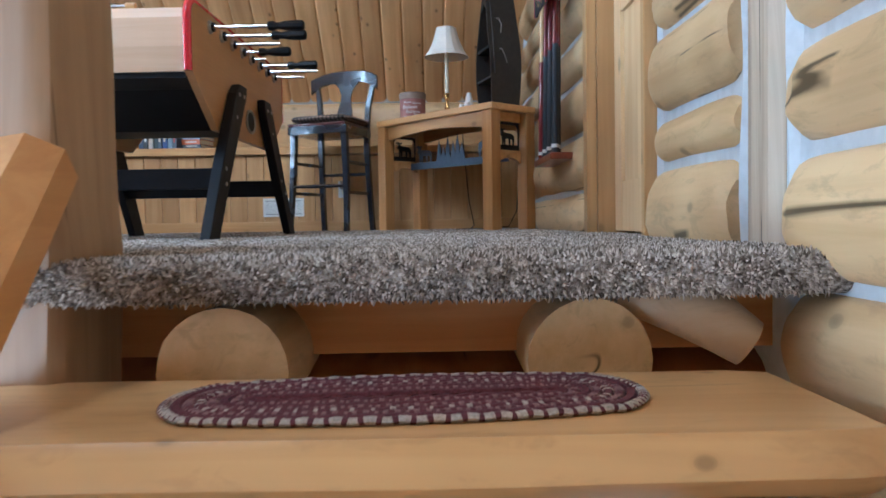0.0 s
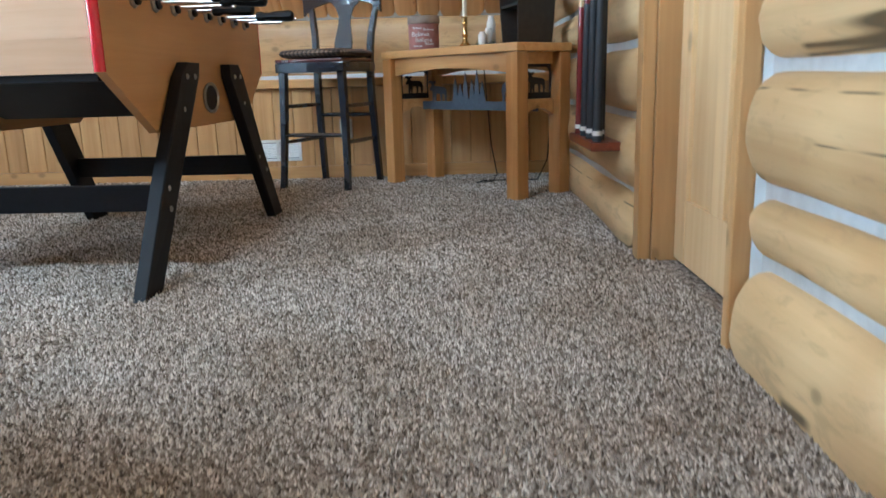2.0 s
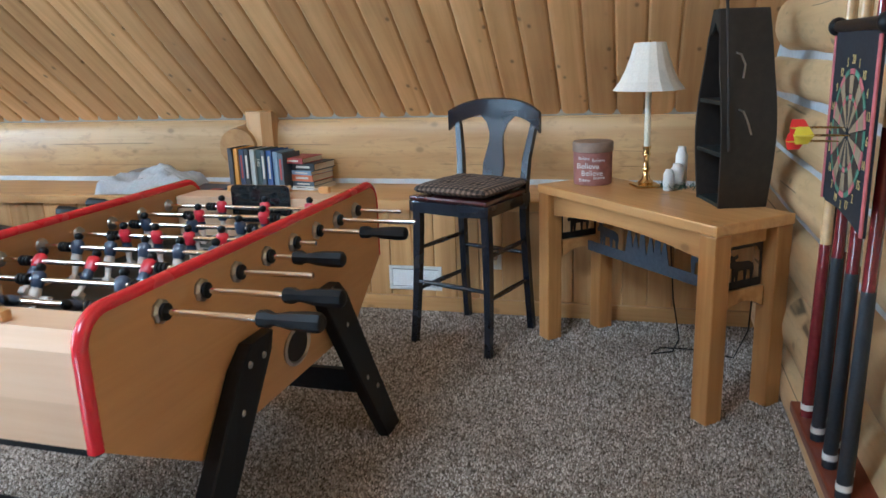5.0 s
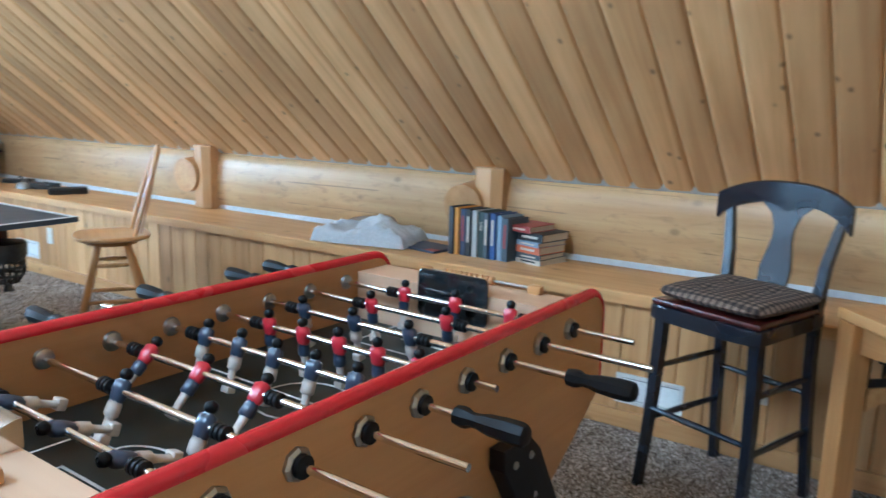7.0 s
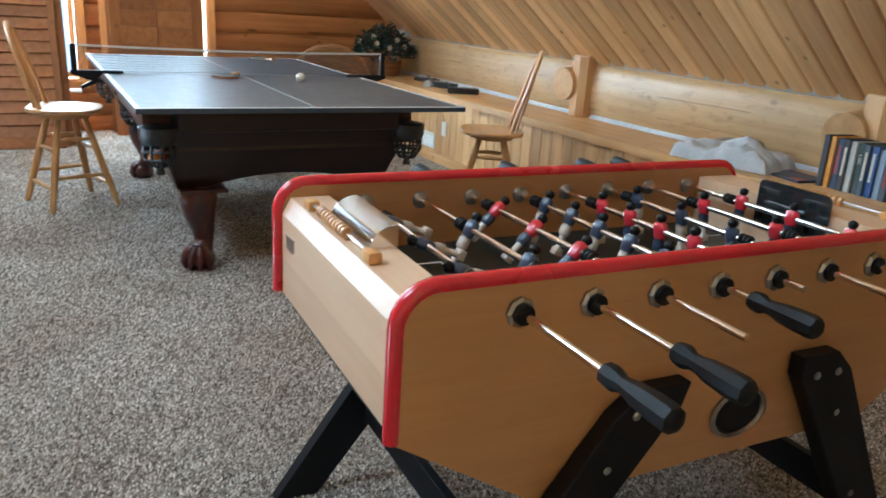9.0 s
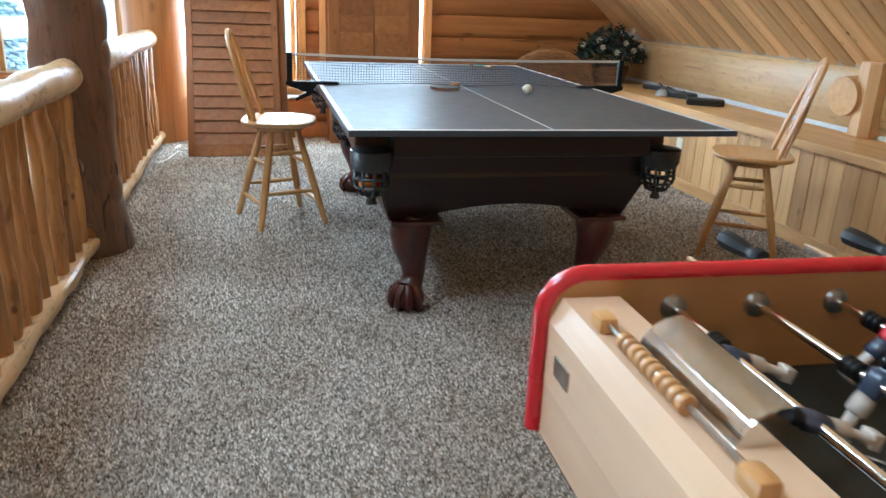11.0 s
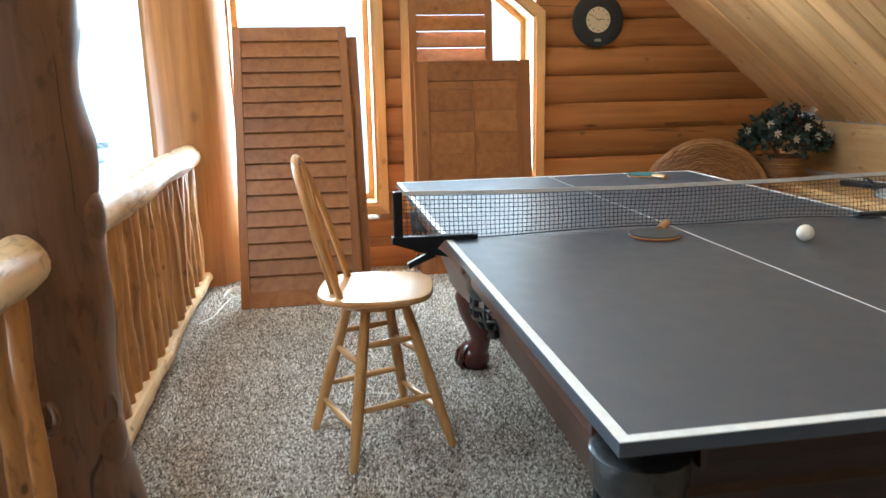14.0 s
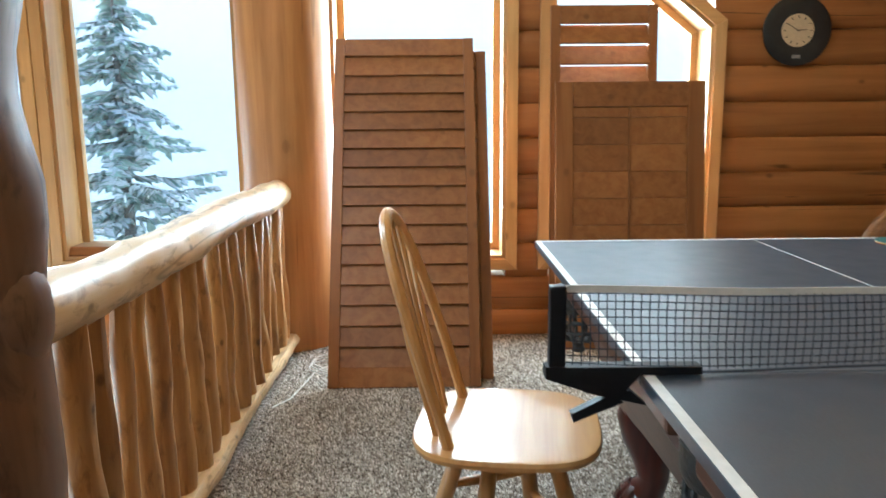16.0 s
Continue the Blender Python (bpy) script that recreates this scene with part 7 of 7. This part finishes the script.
# ---- oak swivel stools with hoop backs ----
def oak_stool(m, seat, top, turn, label):
    t = thing("swivel_stool", m, label, "bar stool", "oak swivel stools")
    bm = bmesh.new()
    n = 40
    rows = []
    for s, z in ((0.90, seat - 0.028), (0.985, seat - 0.020), (1.0, seat - 0.010), (0.985, seat - 0.002), (0.93, seat), (0.6, seat - 0.006), (0.25, seat - 0.009)):
        ring = []
        for j in range(n):
            a = 2 * math.pi * j / n
            c, sn = math.cos(a), math.sin(a)
            r = 1 / (abs(c) ** 3.2 + abs(sn) ** 3.2) ** (1 / 3.2)
            w = 0.205 * r
            ring.append(bm.verts.new((c * w * s, sn * w * s * 0.98, z)))
        rows.append(ring)
    for a, b in zip(rows, rows[1:]):
        for j in range(n):
            bm.faces.new((a[j], a[(j + 1) % n], b[(j + 1) % n], b[j]))
    bm.faces.new(rows[0])
    bm.faces.new(rows[-1])
    part("seat", bm, OAK, t, smooth=True)
    bm = bmesh.new()
    lathe(bm, [(0.12, seat - 0.062), (0.135, seat - 0.058), (0.135, seat - 0.034), (0.10, seat - 0.029)], 28)
    part("swivel_plate", bm, OAK, t, smooth=True)
    ang = [radians(turn + 90 * k) for k in range(4)]
    def leg_at(a, z):
        f = 1 - z / (seat - 0.06)
        r = 0.105 + 0.165 * f
        return Vector((r * math.cos(a), r * math.sin(a), z))
    for a in ang:
        bm = bmesh.new()
        zs = [seat - 0.06, (seat - 0.06) * 0.75, (seat - 0.06) * 0.45, (seat - 0.06) * 0.2, 0.0]
        tube(bm, [leg_at(a, z) for z in zs], [0.0165, 0.0195, 0.021, 0.0185, 0.015], 12)
        part("leg", bm, OAK_Z, t, smooth=True)
    for k in range(4):
        for z in ((0.13, 0.34) if k % 2 == 0 else (0.19, 0.40)):
            z *= seat / 0.58
            p, q = leg_at(ang[k], z), leg_at(ang[(k + 1) % 4], z)
            bm = bmesh.new()
            tube(bm, [p, p.lerp(q, 0.5), q], [0.009, 0.0135, 0.009], 10)
            part("stretcher", bm, OAK, t, smooth=True)
    # hoop back at the rear (towards -y), leaning backward
    lean = 0.44
    hgt = top - seat
    bm = bmesh.new()
    pts = []
    for k in range(25):
        a = math.pi * k / 24
        x = -0.165 * math.cos(a) * (1 - 0.12 * (1 - math.sin(a)))
        z = seat - 0.01 + (hgt - 0.01) * math.sin(a) ** 0.62
        pts.append((x, -0.115 - 0.02 * math.sin(a) - lean * (z - seat) * 0.62, z + 0.005))
    tube(bm, pts, 0.0125, 10, flat=1.35)
    part("hoop", bm, OAK_Z, t, smooth=True)
    for k in range(5):
        f = (k - 2) / 2
        bm = bmesh.new()
        x0, x1 = f * 0.085, f * 0.105
        zt = seat + (hgt - 0.02) * (1 - (x1 / 0.165) ** 2) ** 0.31
        mid = (seat + zt) / 2
        tube(bm, [(x0, -0.145, seat - 0.008), ((x0 + x1) / 2, -0.145 - lean * (mid - seat) * 0.6, mid), (x1, -0.13 - lean * (zt - seat) * 0.62, zt)], [0.006, 0.0085, 0.006], 8)
        part("spindle", bm, OAK_Z, t, smooth=True)


oak_stool(pose(-4.69, 2.60, 0, 0, 0, -8), 0.58, 1.045, 72, "honey oak swivel stool with hooped spindle back beside pool table")
oak_stool(pose(-3.84, 5.0, 0, 0, 0, 150), 0.545, 1.045, 40, "honey oak swivel stool with hooped spindle back by ledge")


# ---- table tennis net, paddles, ball ----
def net():
    x = -4.365
    y0, y1, z = 2.795, 4.31, 0.8015
    t = thing("table_tennis_net", pose(x, 0, z), "slack dark table tennis net with white tape clamped across the table", "net")
    for y, s in ((y0, -1), (y1, 1)):
        bm = bmesh.new()
        box(bm, -0.012, 0.012, y + s * 0.145 - 0.014, y + s * 0.145 + 0.014, 0.0, 0.155, 0.004)
        clamp = part("post", bm, BLACK_PAINT, t, "black steel net post")
        bm = bmesh.new()
        prism(bm, [(y - s * 0.10, 0.001), (y - s * 0.10, 0.014), (y + s * 0.165, 0.016), (y + s * 0.165, -0.004), (y + s * 0.09, -0.030), (y + s * 0.03, -0.028), (y + s * 0.004, 0.001)], -0.016, 0.016, axis=0)
        prism(bm, [(y + s * 0.10, -0.03), (y - s * 0.01, -0.055), (y + s * 0.02, -0.028)], -0.012, 0.012, axis=0)
        prism(bm, [(y + s * 0.03, -0.05), (y + s * 0.115, -0.085), (y + s * 0.12, -0.07), (y + s * 0.05, -0.035)], -0.01, 0.01, axis=0)
        part("clamp", bm, BLACK_PAINT, t, "black steel screw clamp")
    ya, yb = y0 - 0.14, y1 + 0.14
    L = yb - ya
    def surf(y, h):
        f = (y - ya) / L
        return Vector((0.012 * math.sin(f * 9) * (1 - h) + 0.006 * math.sin(f * 23 + h * 4), y, 0.012 * (1 - h) + (0.148 - 0.012 * math.sin(f * math.pi)) * h + 0.004 * math.sin(f * 17 + 2) * (1 - h)))
    bm = bmesh.new()
    rows = []
    for k in range(41):
        y = ya + L * k / 40
        p = surf(y, 1.0)
        rows.append([bm.verts.new(p + Vector(d)) for d in ((-0.0016, 0, 0.006), (0.0016, 0, 0.006), (0.0016, 0, -0.006), (-0.0016, 0, -0.006))])
    for a, b in zip(rows, rows[1:]):
        for j in range(4):
            bm.faces.new((a[j], a[(j + 1) % 4], b[(j + 1) % 4], b[j]))
    part("tape", bm, NET_TAPE, t, "white net tape")
    verts, faces = [], []
    def strand(pts, w=0.0011):
        base = len(verts)
        for p in pts:
            for d in ((-w, 0, 0), (w * 0.5, w * 0.9, w * 0.9), (w * 0.5, -w * 0.9, -w * 0.9)):
                verts.append(p + Vector(d))
        for k in range(len(pts) - 1):
            for j in range(3):
                a, b = base + 3 * k, base + 3 * k + 3
                faces.append((a + j, a + (j + 1) % 3, b + (j + 1) % 3, b + j))
    pitch = 0.0145
    for k in range(int(L / pitch)):
        y = ya + pitch * (k + 0.5)
        strand([surf(y, h) for h in (0, 0.33, 0.66, 0.97)])
    for k in range(10):
        h = (k + 0.4) / 10
        strand([surf(ya + L * j / 60, h) for j in range(61)])
    me = bpy.data.meshes.new("net_mesh")
    me.from_pydata([tuple(v) for v in verts], [], faces)
    me.materials.append(NET_CORD)
    ob = new("net_mesh", me)
    ob.parent = t
    tagged(ob, "fine dark net cords", kind="stuff")
    bm = bmesh.new()
    tube(bm, [surf(ya + L * j / 40, 0.0) + Vector((0, 0, -0.004)) for j in range(41)], 0.0022, 6)
    part("bottom_cord", bm, NET_CORD, t, smooth=True)


net()


def paddle(x, y, ang, rubber, label):
    t = thing("table_tennis_paddle", pose(x, y, 0.8016, 0, 0, ang), label, "paddle", "paddles on the table")
    o = arc(0, 0, 0.077, -65, 245, 28)
    bm = bmesh.new()
    prism(bm, o + [(-0.014, -0.082), (0.014, -0.082)], 0.002, 0.007, axis=2, bevel=0.001)
    part("blade", bm, OAK, t)
    bm = bmesh.new()
    prism(bm, arc(0, 0.001, 0.0768, -64, 244, 28), 0.0072, 0.0105, axis=2)
    part("rubber", bm, rubber, t, "pimpled rubber face")
    bm = bmesh.new()
    prism(bm, arc(0, 0.004, 0.0745, -62, 242, 28), 0.0, 0.0018, axis=2)
    part("rubber", bm, BALL_RED, t)
    bm = bmesh.new()
    tube(bm, [(0, -0.072, 0.008), (0, -0.10, 0.010), (0, -0.15, 0.011), (0, -0.165, 0.011)], [0.012, 0.0135, 0.0145, 0.016], 10, flat=0.75)
    part("handle", bm, OAK, t, smooth=True)


paddle(-4.25, 3.43, 233, PADDLE_RUBBER, "table tennis paddle with dark green rubber lying face up")
paddle(-5.60, 4.00, 105, PADDLE_TEAL, "table tennis paddle with teal rubber lying at the far end")
bm = bmesh.new()
bmesh.ops.create_uvsphere(bm, u_segments=20, v_segments=12, radius=0.0245)
ob = tagged(part("white_ball", bm, BALL_WHITE, smooth=True), "ivory white ball resting on the table", "ball")
ob.location = (-4.07, 3.815, 0.826)


# ---- loose shutters and a panel door leaning on the gable ----
def louvre(name, m, w, h, n, tilt, label, mid=False):
    """Local: x across, z up, y towards the room is negative."""
    t = thing(name, m, label, "shutter", "loose shutters")
    st, th = 0.05, 0.030
    for s in (-1, 1):
        bm = bmesh.new()
        box(bm, min(s * w / 2, s * (w / 2 - st)), max(s * w / 2, s * (w / 2 - st)), -th / 2, th / 2, 0, h, 0.003)
        part("stile", bm, SHUTTER_Z, t)
    for z0, z1 in ((0, 0.10), (h - 0.095, h)):
        bm = bmesh.new()
        box(bm, -w / 2 + st + 0.0005, w / 2 - st - 0.0005, -th / 2 + 0.002, th / 2 - 0.002, z0 + 0.001, z1 - 0.001, 0.003)
        part("rail", bm, SHUTTER, t)
    span = h - 0.195
    pitch = span / n
    for k in range(n):
        bm = bmesh.new()
        box(bm, -w / 2 + st - 0.004, w / 2 - st + 0.004, -0.0045, 0.0045, -pitch * 0.60, pitch * 0.60, 0.002)
        s = part("slat", bm, SHUTTER, t)
        s.location = (0, 0, 0.10 + pitch * (k + 0.5))
        s.rotation_euler = (radians(tilt), 0, 0)
    return t


lean = math.degrees(math.atan2(0.70, 1.60))
louvre("louvred_shutter", pose(-6.455, 2.30, 0.0, 0, 0, 90) @ pose(0, 0, 0, -lean, 0, 0), 0.705, 1.765, 16, -9, "tall stained pine louvred shutter leaning against the gable window")
louvre("louvred_shutter", pose(-6.56, 2.365, 0.0, 0, 0, 90) @ pose(0, 0, 0, -lean + 2.0, 0, 0), 0.705, 1.67, 16, -10, "dark stained louvred shutter leaning behind another shutter")
louvre("louvred_shutter", pose(-7.13, 3.345, 0.0, 0, 0, 90) @ pose(0, 0, 0, -3.5, 0, 0), 0.56, 1.795, 15, -36, "narrow pine louvred shutter with tilted open slats")


def leaning_door():
    t = thing("panel_door", pose(-7.00, 3.47, 0.0, 0, 0, 90) @ pose(0, 0, 0, -6.0, 0, 0), "loose stained pine two-panel door leaning against the window", "door")
    w, h = 0.78, 1.405
    for a, b, c, d, m in ((-w / 2, -w / 2 + 0.09, 0, h, SHUTTER_Z), (w / 2 - 0.09, w / 2, 0, h, SHUTTER_Z), (-0.006, 0.006, 0.10, h - 0.13, SHUTTER_Z), (-w / 2 + 0.0905, w / 2 - 0.0905, 0.0, 0.10, SHUTTER), (-w / 2 + 0.0905, w / 2 - 0.0905, h - 0.13, h, SHUTTER)):
        bm = bmesh.new()
        box(bm, a, b, -0.015, 0.015, c + 0.0005, d - 0.0005, 0.003)
        part("stile" if d - c > 0.5 else "rail", bm, m, t)
    bm = bmesh.new()
    box(bm, -w / 2 + 0.08, w / 2 - 0.08, 0.0085, 0.0125, 0.08, h - 0.1)
    part("backing", bm, SHUTTER_Z, t)
    for s in (-1, 1):
        k = 0.10
        while k < h - 0.14:
            hgt = 0.14
            bm = bmesh.new()
            a, b = sorted((s * 0.0065, s * (w / 2 - 0.0905)))
            box(bm, a, b, -0.008, 0.008, k + 0.0008, min(k + hgt, h - 0.13) - 0.0008, 0.0015)
            part("panel_board", bm, SHUTTER, t)
            k += hgt


leaning_door()


def record_clock():
    t = thing("wall_clock", pose(WEST + 0.012, 4.386, 1.66, 90, 0, 90), "round wall clock made from a black record with a cream dial", "clock")
    bm = bmesh.new()
    lathe(bm, [(0.178, 0.0), (0.183, 0.004), (0.183, 0.010), (0.176, 0.014), (0.13, 0.012), (0.098, 0.013), (0.02, 0.013)], 40)
    part("rim", bm, VINYL, t, smooth=True)
    bm = bmesh.new()
    lathe(bm, [(0.086, 0.013), (0.086, 0.018), (0.084, 0.019), (0.01, 0.019)], 32)
    part("dial", bm, DIAL, t, "cream printed dial")
    for k in range(12):
        a = math.pi * k / 6
        bm = bmesh.new()
        box(bm, -0.0025, 0.0025, 0.064, 0.076, 0.0192, 0.0198, m=Matrix.Rotation(a, 4, "Z"))
        part("hour_mark", bm, VINYL, t)
    for a, ln, w in ((95 - 180, 0.045, 0.004), (60, 0.066, 0.0028)):
        bm = bmesh.new()
        box(bm, -w / 2, w / 2, -0.008, ln, 0.021, 0.0225, m=Matrix.Rotation(radians(a), 4, "Z"))
        part("pointer", bm, VINYL, t)
    for z in (-0.135,):
        bm = bmesh.new()
        box(bm, -0.022, 0.022, z - 0.009, z + 0.009, 0.0125, 0.0145)
        part("label_bar", bm, CUP_GREY, t)


record_clock()


# ---- flower basket and wicker chair back in the corner ----
def flower_basket():
    t = thing("flower_basket", pose(-6.80, 5.545, SHELF_Z), "wicker basket of dark artificial flowers with cream blossoms", "flower basket")
    for k in range(9):
        z = 0.008 + 0.0165 * k
        r = 0.125 + 0.035 * k / 8
        bm = bmesh.new()
        pts = [((r + 0.0035 * (-1) ** (j + k)) * math.cos(2 * math.pi * j / 40), (r + 0.0035 * (-1) ** (j + k)) * math.sin(2 * math.pi * j / 40), z) for j in range(41)]
        tube(bm, pts, 0.0085, 6, caps=False)
        part("cane", bm, WICKER, t, smooth=True)
    bm = bmesh.new()
    lathe(bm, [(0.115, 0.002), (0.118, 0.01), (0.148, 0.14)], 20)
    part("lining", bm, WICKER, t)
    bm = bmesh.new()
    pts = [(0.02, 0.155 * math.cos(math.pi * k / 20), 0.145 + 0.285 * math.sin(math.pi * k / 20)) for k in range(21)]
    tube(bm, pts, 0.011, 8, 0.15)
    part("basket_handle", bm, WICKER, t, "arched cane handle", smooth=True)
    rng = random.Random(21)
    for mat, count, size, name, lab in ((LEAF_DARK, 1300, 0.055, "leaves", "dark green leaves"), (PLUM, 160, 0.03, "plum_flowers", "plum blossoms")):
        bm = bmesh.new()
        for k in range(count):
            u = rng.uniform(0, 2 * math.pi)
            r = rng.uniform(0, 1) ** 0.5
            p = Vector((r * 0.20 * math.cos(u), r * 0.33 * math.sin(u), 0.20 + (1 - r * r) * 0.25 * rng.uniform(0.4, 1.05) + rng.uniform(-0.03, 0.06)))
            if name == "plum_flowers":
                p = Vector((p.x * 0.6 + 0.03, p.y * 0.55, p.z + 0.03))
            d = Vector((rng.gauss(0, 1), rng.gauss(0, 1), rng.gauss(0.2, 0.7))).normalized() * size * rng.uniform(0.6, 1.2)
            w = d.cross(Vector((rng.gauss(0, 1), rng.gauss(0, 1), rng.gauss(0, 1)))).normalized() * size * 0.26
            vs = [bm.verts.new(v) for v in (p, p + d * 0.5 + w, p + d, p + d * 0.5 - w)]
            bm.faces.new((vs[0], vs[1], vs[2]))
            bm.faces.new((vs[0], vs[2], vs[3]))
        tagged(part(name, bm, mat, t, lab), kind="stuff")
    for k in range(9):
        u = rng.uniform(-1.7, 1.7)
        r = rng.uniform(0.45, 1.0)
        c = Vector((0.22 * r * math.cos(u), 0.33 * r * math.sin(u), 0.20 + 0.26 * (1 - r * r) + rng.uniform(0.0, 0.08)))
        bm = bmesh.new()
        for j in range(6):
            a = 2 * math.pi * j / 6 + k
            d = (Vector((0.8, 0, 0.3)) * 0.4 + Vector((0.2, math.cos(a), math.sin(a)))).normalized() * 0.036
            w = d.cross(Vector((1, 0, 0))).normalized() * 0.008
            vs = [bm.verts.new(v) for v in (c, c + d * 0.55 + w, c + d, c + d * 0.55 - w)]
            bm.faces.new(vs)
        part("cream_flower", bm, PETAL, t, "cream blossom")


flower_basket()


def wicker_chair():
    m = pose(-6.74, 4.96, 0, 0, 0, 76)
    t = thing("wicker_chair", m, "brown woven wicker chair with a rounded back in the corner", "chair")
    # local: back in the xz plane, seat towards -y
    def edge(a):
        return 0.42 * math.cos(a), 0.40 + 0.45 * math.sin(a)
    bm = bmesh.new()
    pts = [(0.40, 0.0, 0.0), (0.42, 0.0, 0.2)] + [(edge(a)[0], 0.02 * math.sin(a), edge(a)[1]) for a in [math.pi * k / 18 for k in range(19)]] + [(-0.42, 0.0, 0.2), (-0.40, 0.0, 0.0)]
    tube(bm, pts, 0.024, 10, 0.08)
    part("back_frame", bm, WICKER, t, smooth=True)
    for k in range(25):
        f = (k + 0.5) / 25
        bm = bmesh.new()
        rows = []
        pts = []
        for j in range(25):
            a = math.pi * j / 24
            x, z = edge(a)
            pts.append((x * (1 - f * 0.93), 0.006 * (-1) ** (j + k), 0.40 + (z - 0.40) * (1 - f * 0.93)))
        tube(bm, pts, 0.0112, 6)
        part("cane", bm, WICKER, t, smooth=True)
    bm = bmesh.new()
    prism(bm, [edge(math.pi * k / 24) for k in range(25)], 0.004, 0.012, axis=1)
    part("back_panel", bm, WICKER, t)
    bm = bmesh.new()
    prism(bm, [(0.34 * math.cos(math.pi * k / 12), -0.02 - 0.42 * math.sin(math.pi * k / 12)) for k in range(13)], 0.35, 0.41, axis=2, bevel=0.015)
    part("seat", bm, WICKER, t)
    for x, y in ((-0.26, -0.22), (0.26, -0.22)):
        bm = bmesh.new()
        tube(bm, [(x, y, 0.35), (x * 1.05, y * 1.05, 0.0)], 0.02, 8)
        part("leg", bm, WICKER, t, smooth=True)


wicker_chair()

# white cord on the carpet by the gable
bm = bmesh.new()
pts = []
for k in range(60):
    a = k * 0.36
    r = 0.085 + 0.022 * math.sin(k * 0.7)
    pts.append((-6.83 + r * math.cos(a) * 1.25 + 0.002 * k, 1.90 + r * math.sin(a) * 0.8, 0.006 + 0.004 * abs(math.sin(k * 1.1))))
pts += [(-6.70, 1.86, 0.006), (-6.50, 1.83, 0.006), (-6.32, 1.80, 0.006), (-6.22, 1.74, 0.006)]
tube(bm, pts, 0.0035, 6)
tagged(part("power_cord", bm, CORD_WHITE, smooth=True), "loose loop of thin white cord on the carpet", "cord")


# ---- carpet pile: short twisted tufts, joined ----
def carpet_pile(name, x0, x1, y0, y1, pitch, seed, lip=False):
    rs = np.random.RandomState(seed)
    nx, ny = int((x1 - x0) / pitch), int((y1 - y0) / pitch)
    gx, gy = np.meshgrid(np.arange(nx), np.arange(ny), indexing="ij")
    px = x0 + (gx.ravel() + rs.uniform(0.1, 0.9, nx * ny)) * pitch
    py = y0 + (gy.ravel() + rs.uniform(0.1, 0.9, nx * ny)) * pitch
    n = len(px)
    base = np.stack([px, py, np.full(n, -0.002)], 1)
    out = np.tile(np.array([0.0, 0.0, 1.0]), (n, 1))
    if lip:
        s = py - y0            # arc length round the nosing
        ang = np.clip(s / 0.035, 0, math.pi * 0.94)
        base = np.stack([px, EDGE_Y + 0.035 - 0.033 * np.sin(ang), -0.035 + 0.033 * np.cos(ang)], 1)
        out = np.stack([np.zeros(n), -np.sin(ang), np.cos(ang)], 1)
    height = rs.uniform(0.007, 0.0125, n)[:, None]
    lean = rs.normal(0, 0.42, (n, 3))
    tip = base + (out + lean) / np.linalg.norm(out + lean, axis=1, keepdims=True) * height
    a = rs.uniform(0, 2 * math.pi, n)
    u = np.stack([np.cos(a), np.sin(a), np.zeros(n)], 1)
    if lip:
        u = np.stack([np.cos(a), np.sin(a) * out[:, 2], -np.sin(a) * out[:, 1]], 1)
    w = np.cross(out, u)
    r = pitch * rs.uniform(0.42, 0.62, n)[:, None]
    corners = [base + u * r, base - u * r * 0.5 + w * r * 0.87, base - u * r * 0.5 - w * r * 0.87, tip + u * r * 0.25, tip - u * r * 0.25]
    co = np.stack(corners, 1).reshape(-1, 3)
    k = np.arange(n)[:, None] * 5
    tris = np.stack([k + np.array(q) for q in ((0, 1, 3), (1, 4, 3), (1, 2, 4), (2, 0, 3), (2, 3, 4))], 1).reshape(-1, 3)
    me = bpy.data.meshes.new(name)
    me.vertices.add(len(co))
    me.vertices.foreach_set("co", co.ravel())
    me.loops.add(len(tris) * 3)
    me.loops.foreach_set("vertex_index", tris.ravel().astype(np.int32))
    me.polygons.add(len(tris))
    me.polygons.foreach_set("loop_start", (np.arange(len(tris)) * 3).astype(np.int32))
    me.update()
    me.validate()
    me.materials.append(PILE)
    ob = new(name, me)
    ob.parent = floor
    return tagged(ob, "short twisted carpet pile", kind="stuff")


carpet_pile("carpet_pile", -0.62, EAST + 0.02, EDGE_Y + 0.0345, 2.9, 0.0068, 1)
carpet_pile("carpet_pile", -0.62, EAST + 0.02, 2.9, KNEE_Y - 0.02, 0.0085, 2)
carpet_pile("carpet_pile", -3.2, -0.62, 1.72, KNEE_Y - 0.02, 0.0090, 3)
carpet_pile("carpet_pile", WEST + 0.03, -3.2, 1.72, KNEE_Y - 0.02, 0.0100, 4)
carpet_pile("carpet_pile", -0.62, EAST - 0.03, 0.0, 0.100, 0.0062, 5, lip=True)
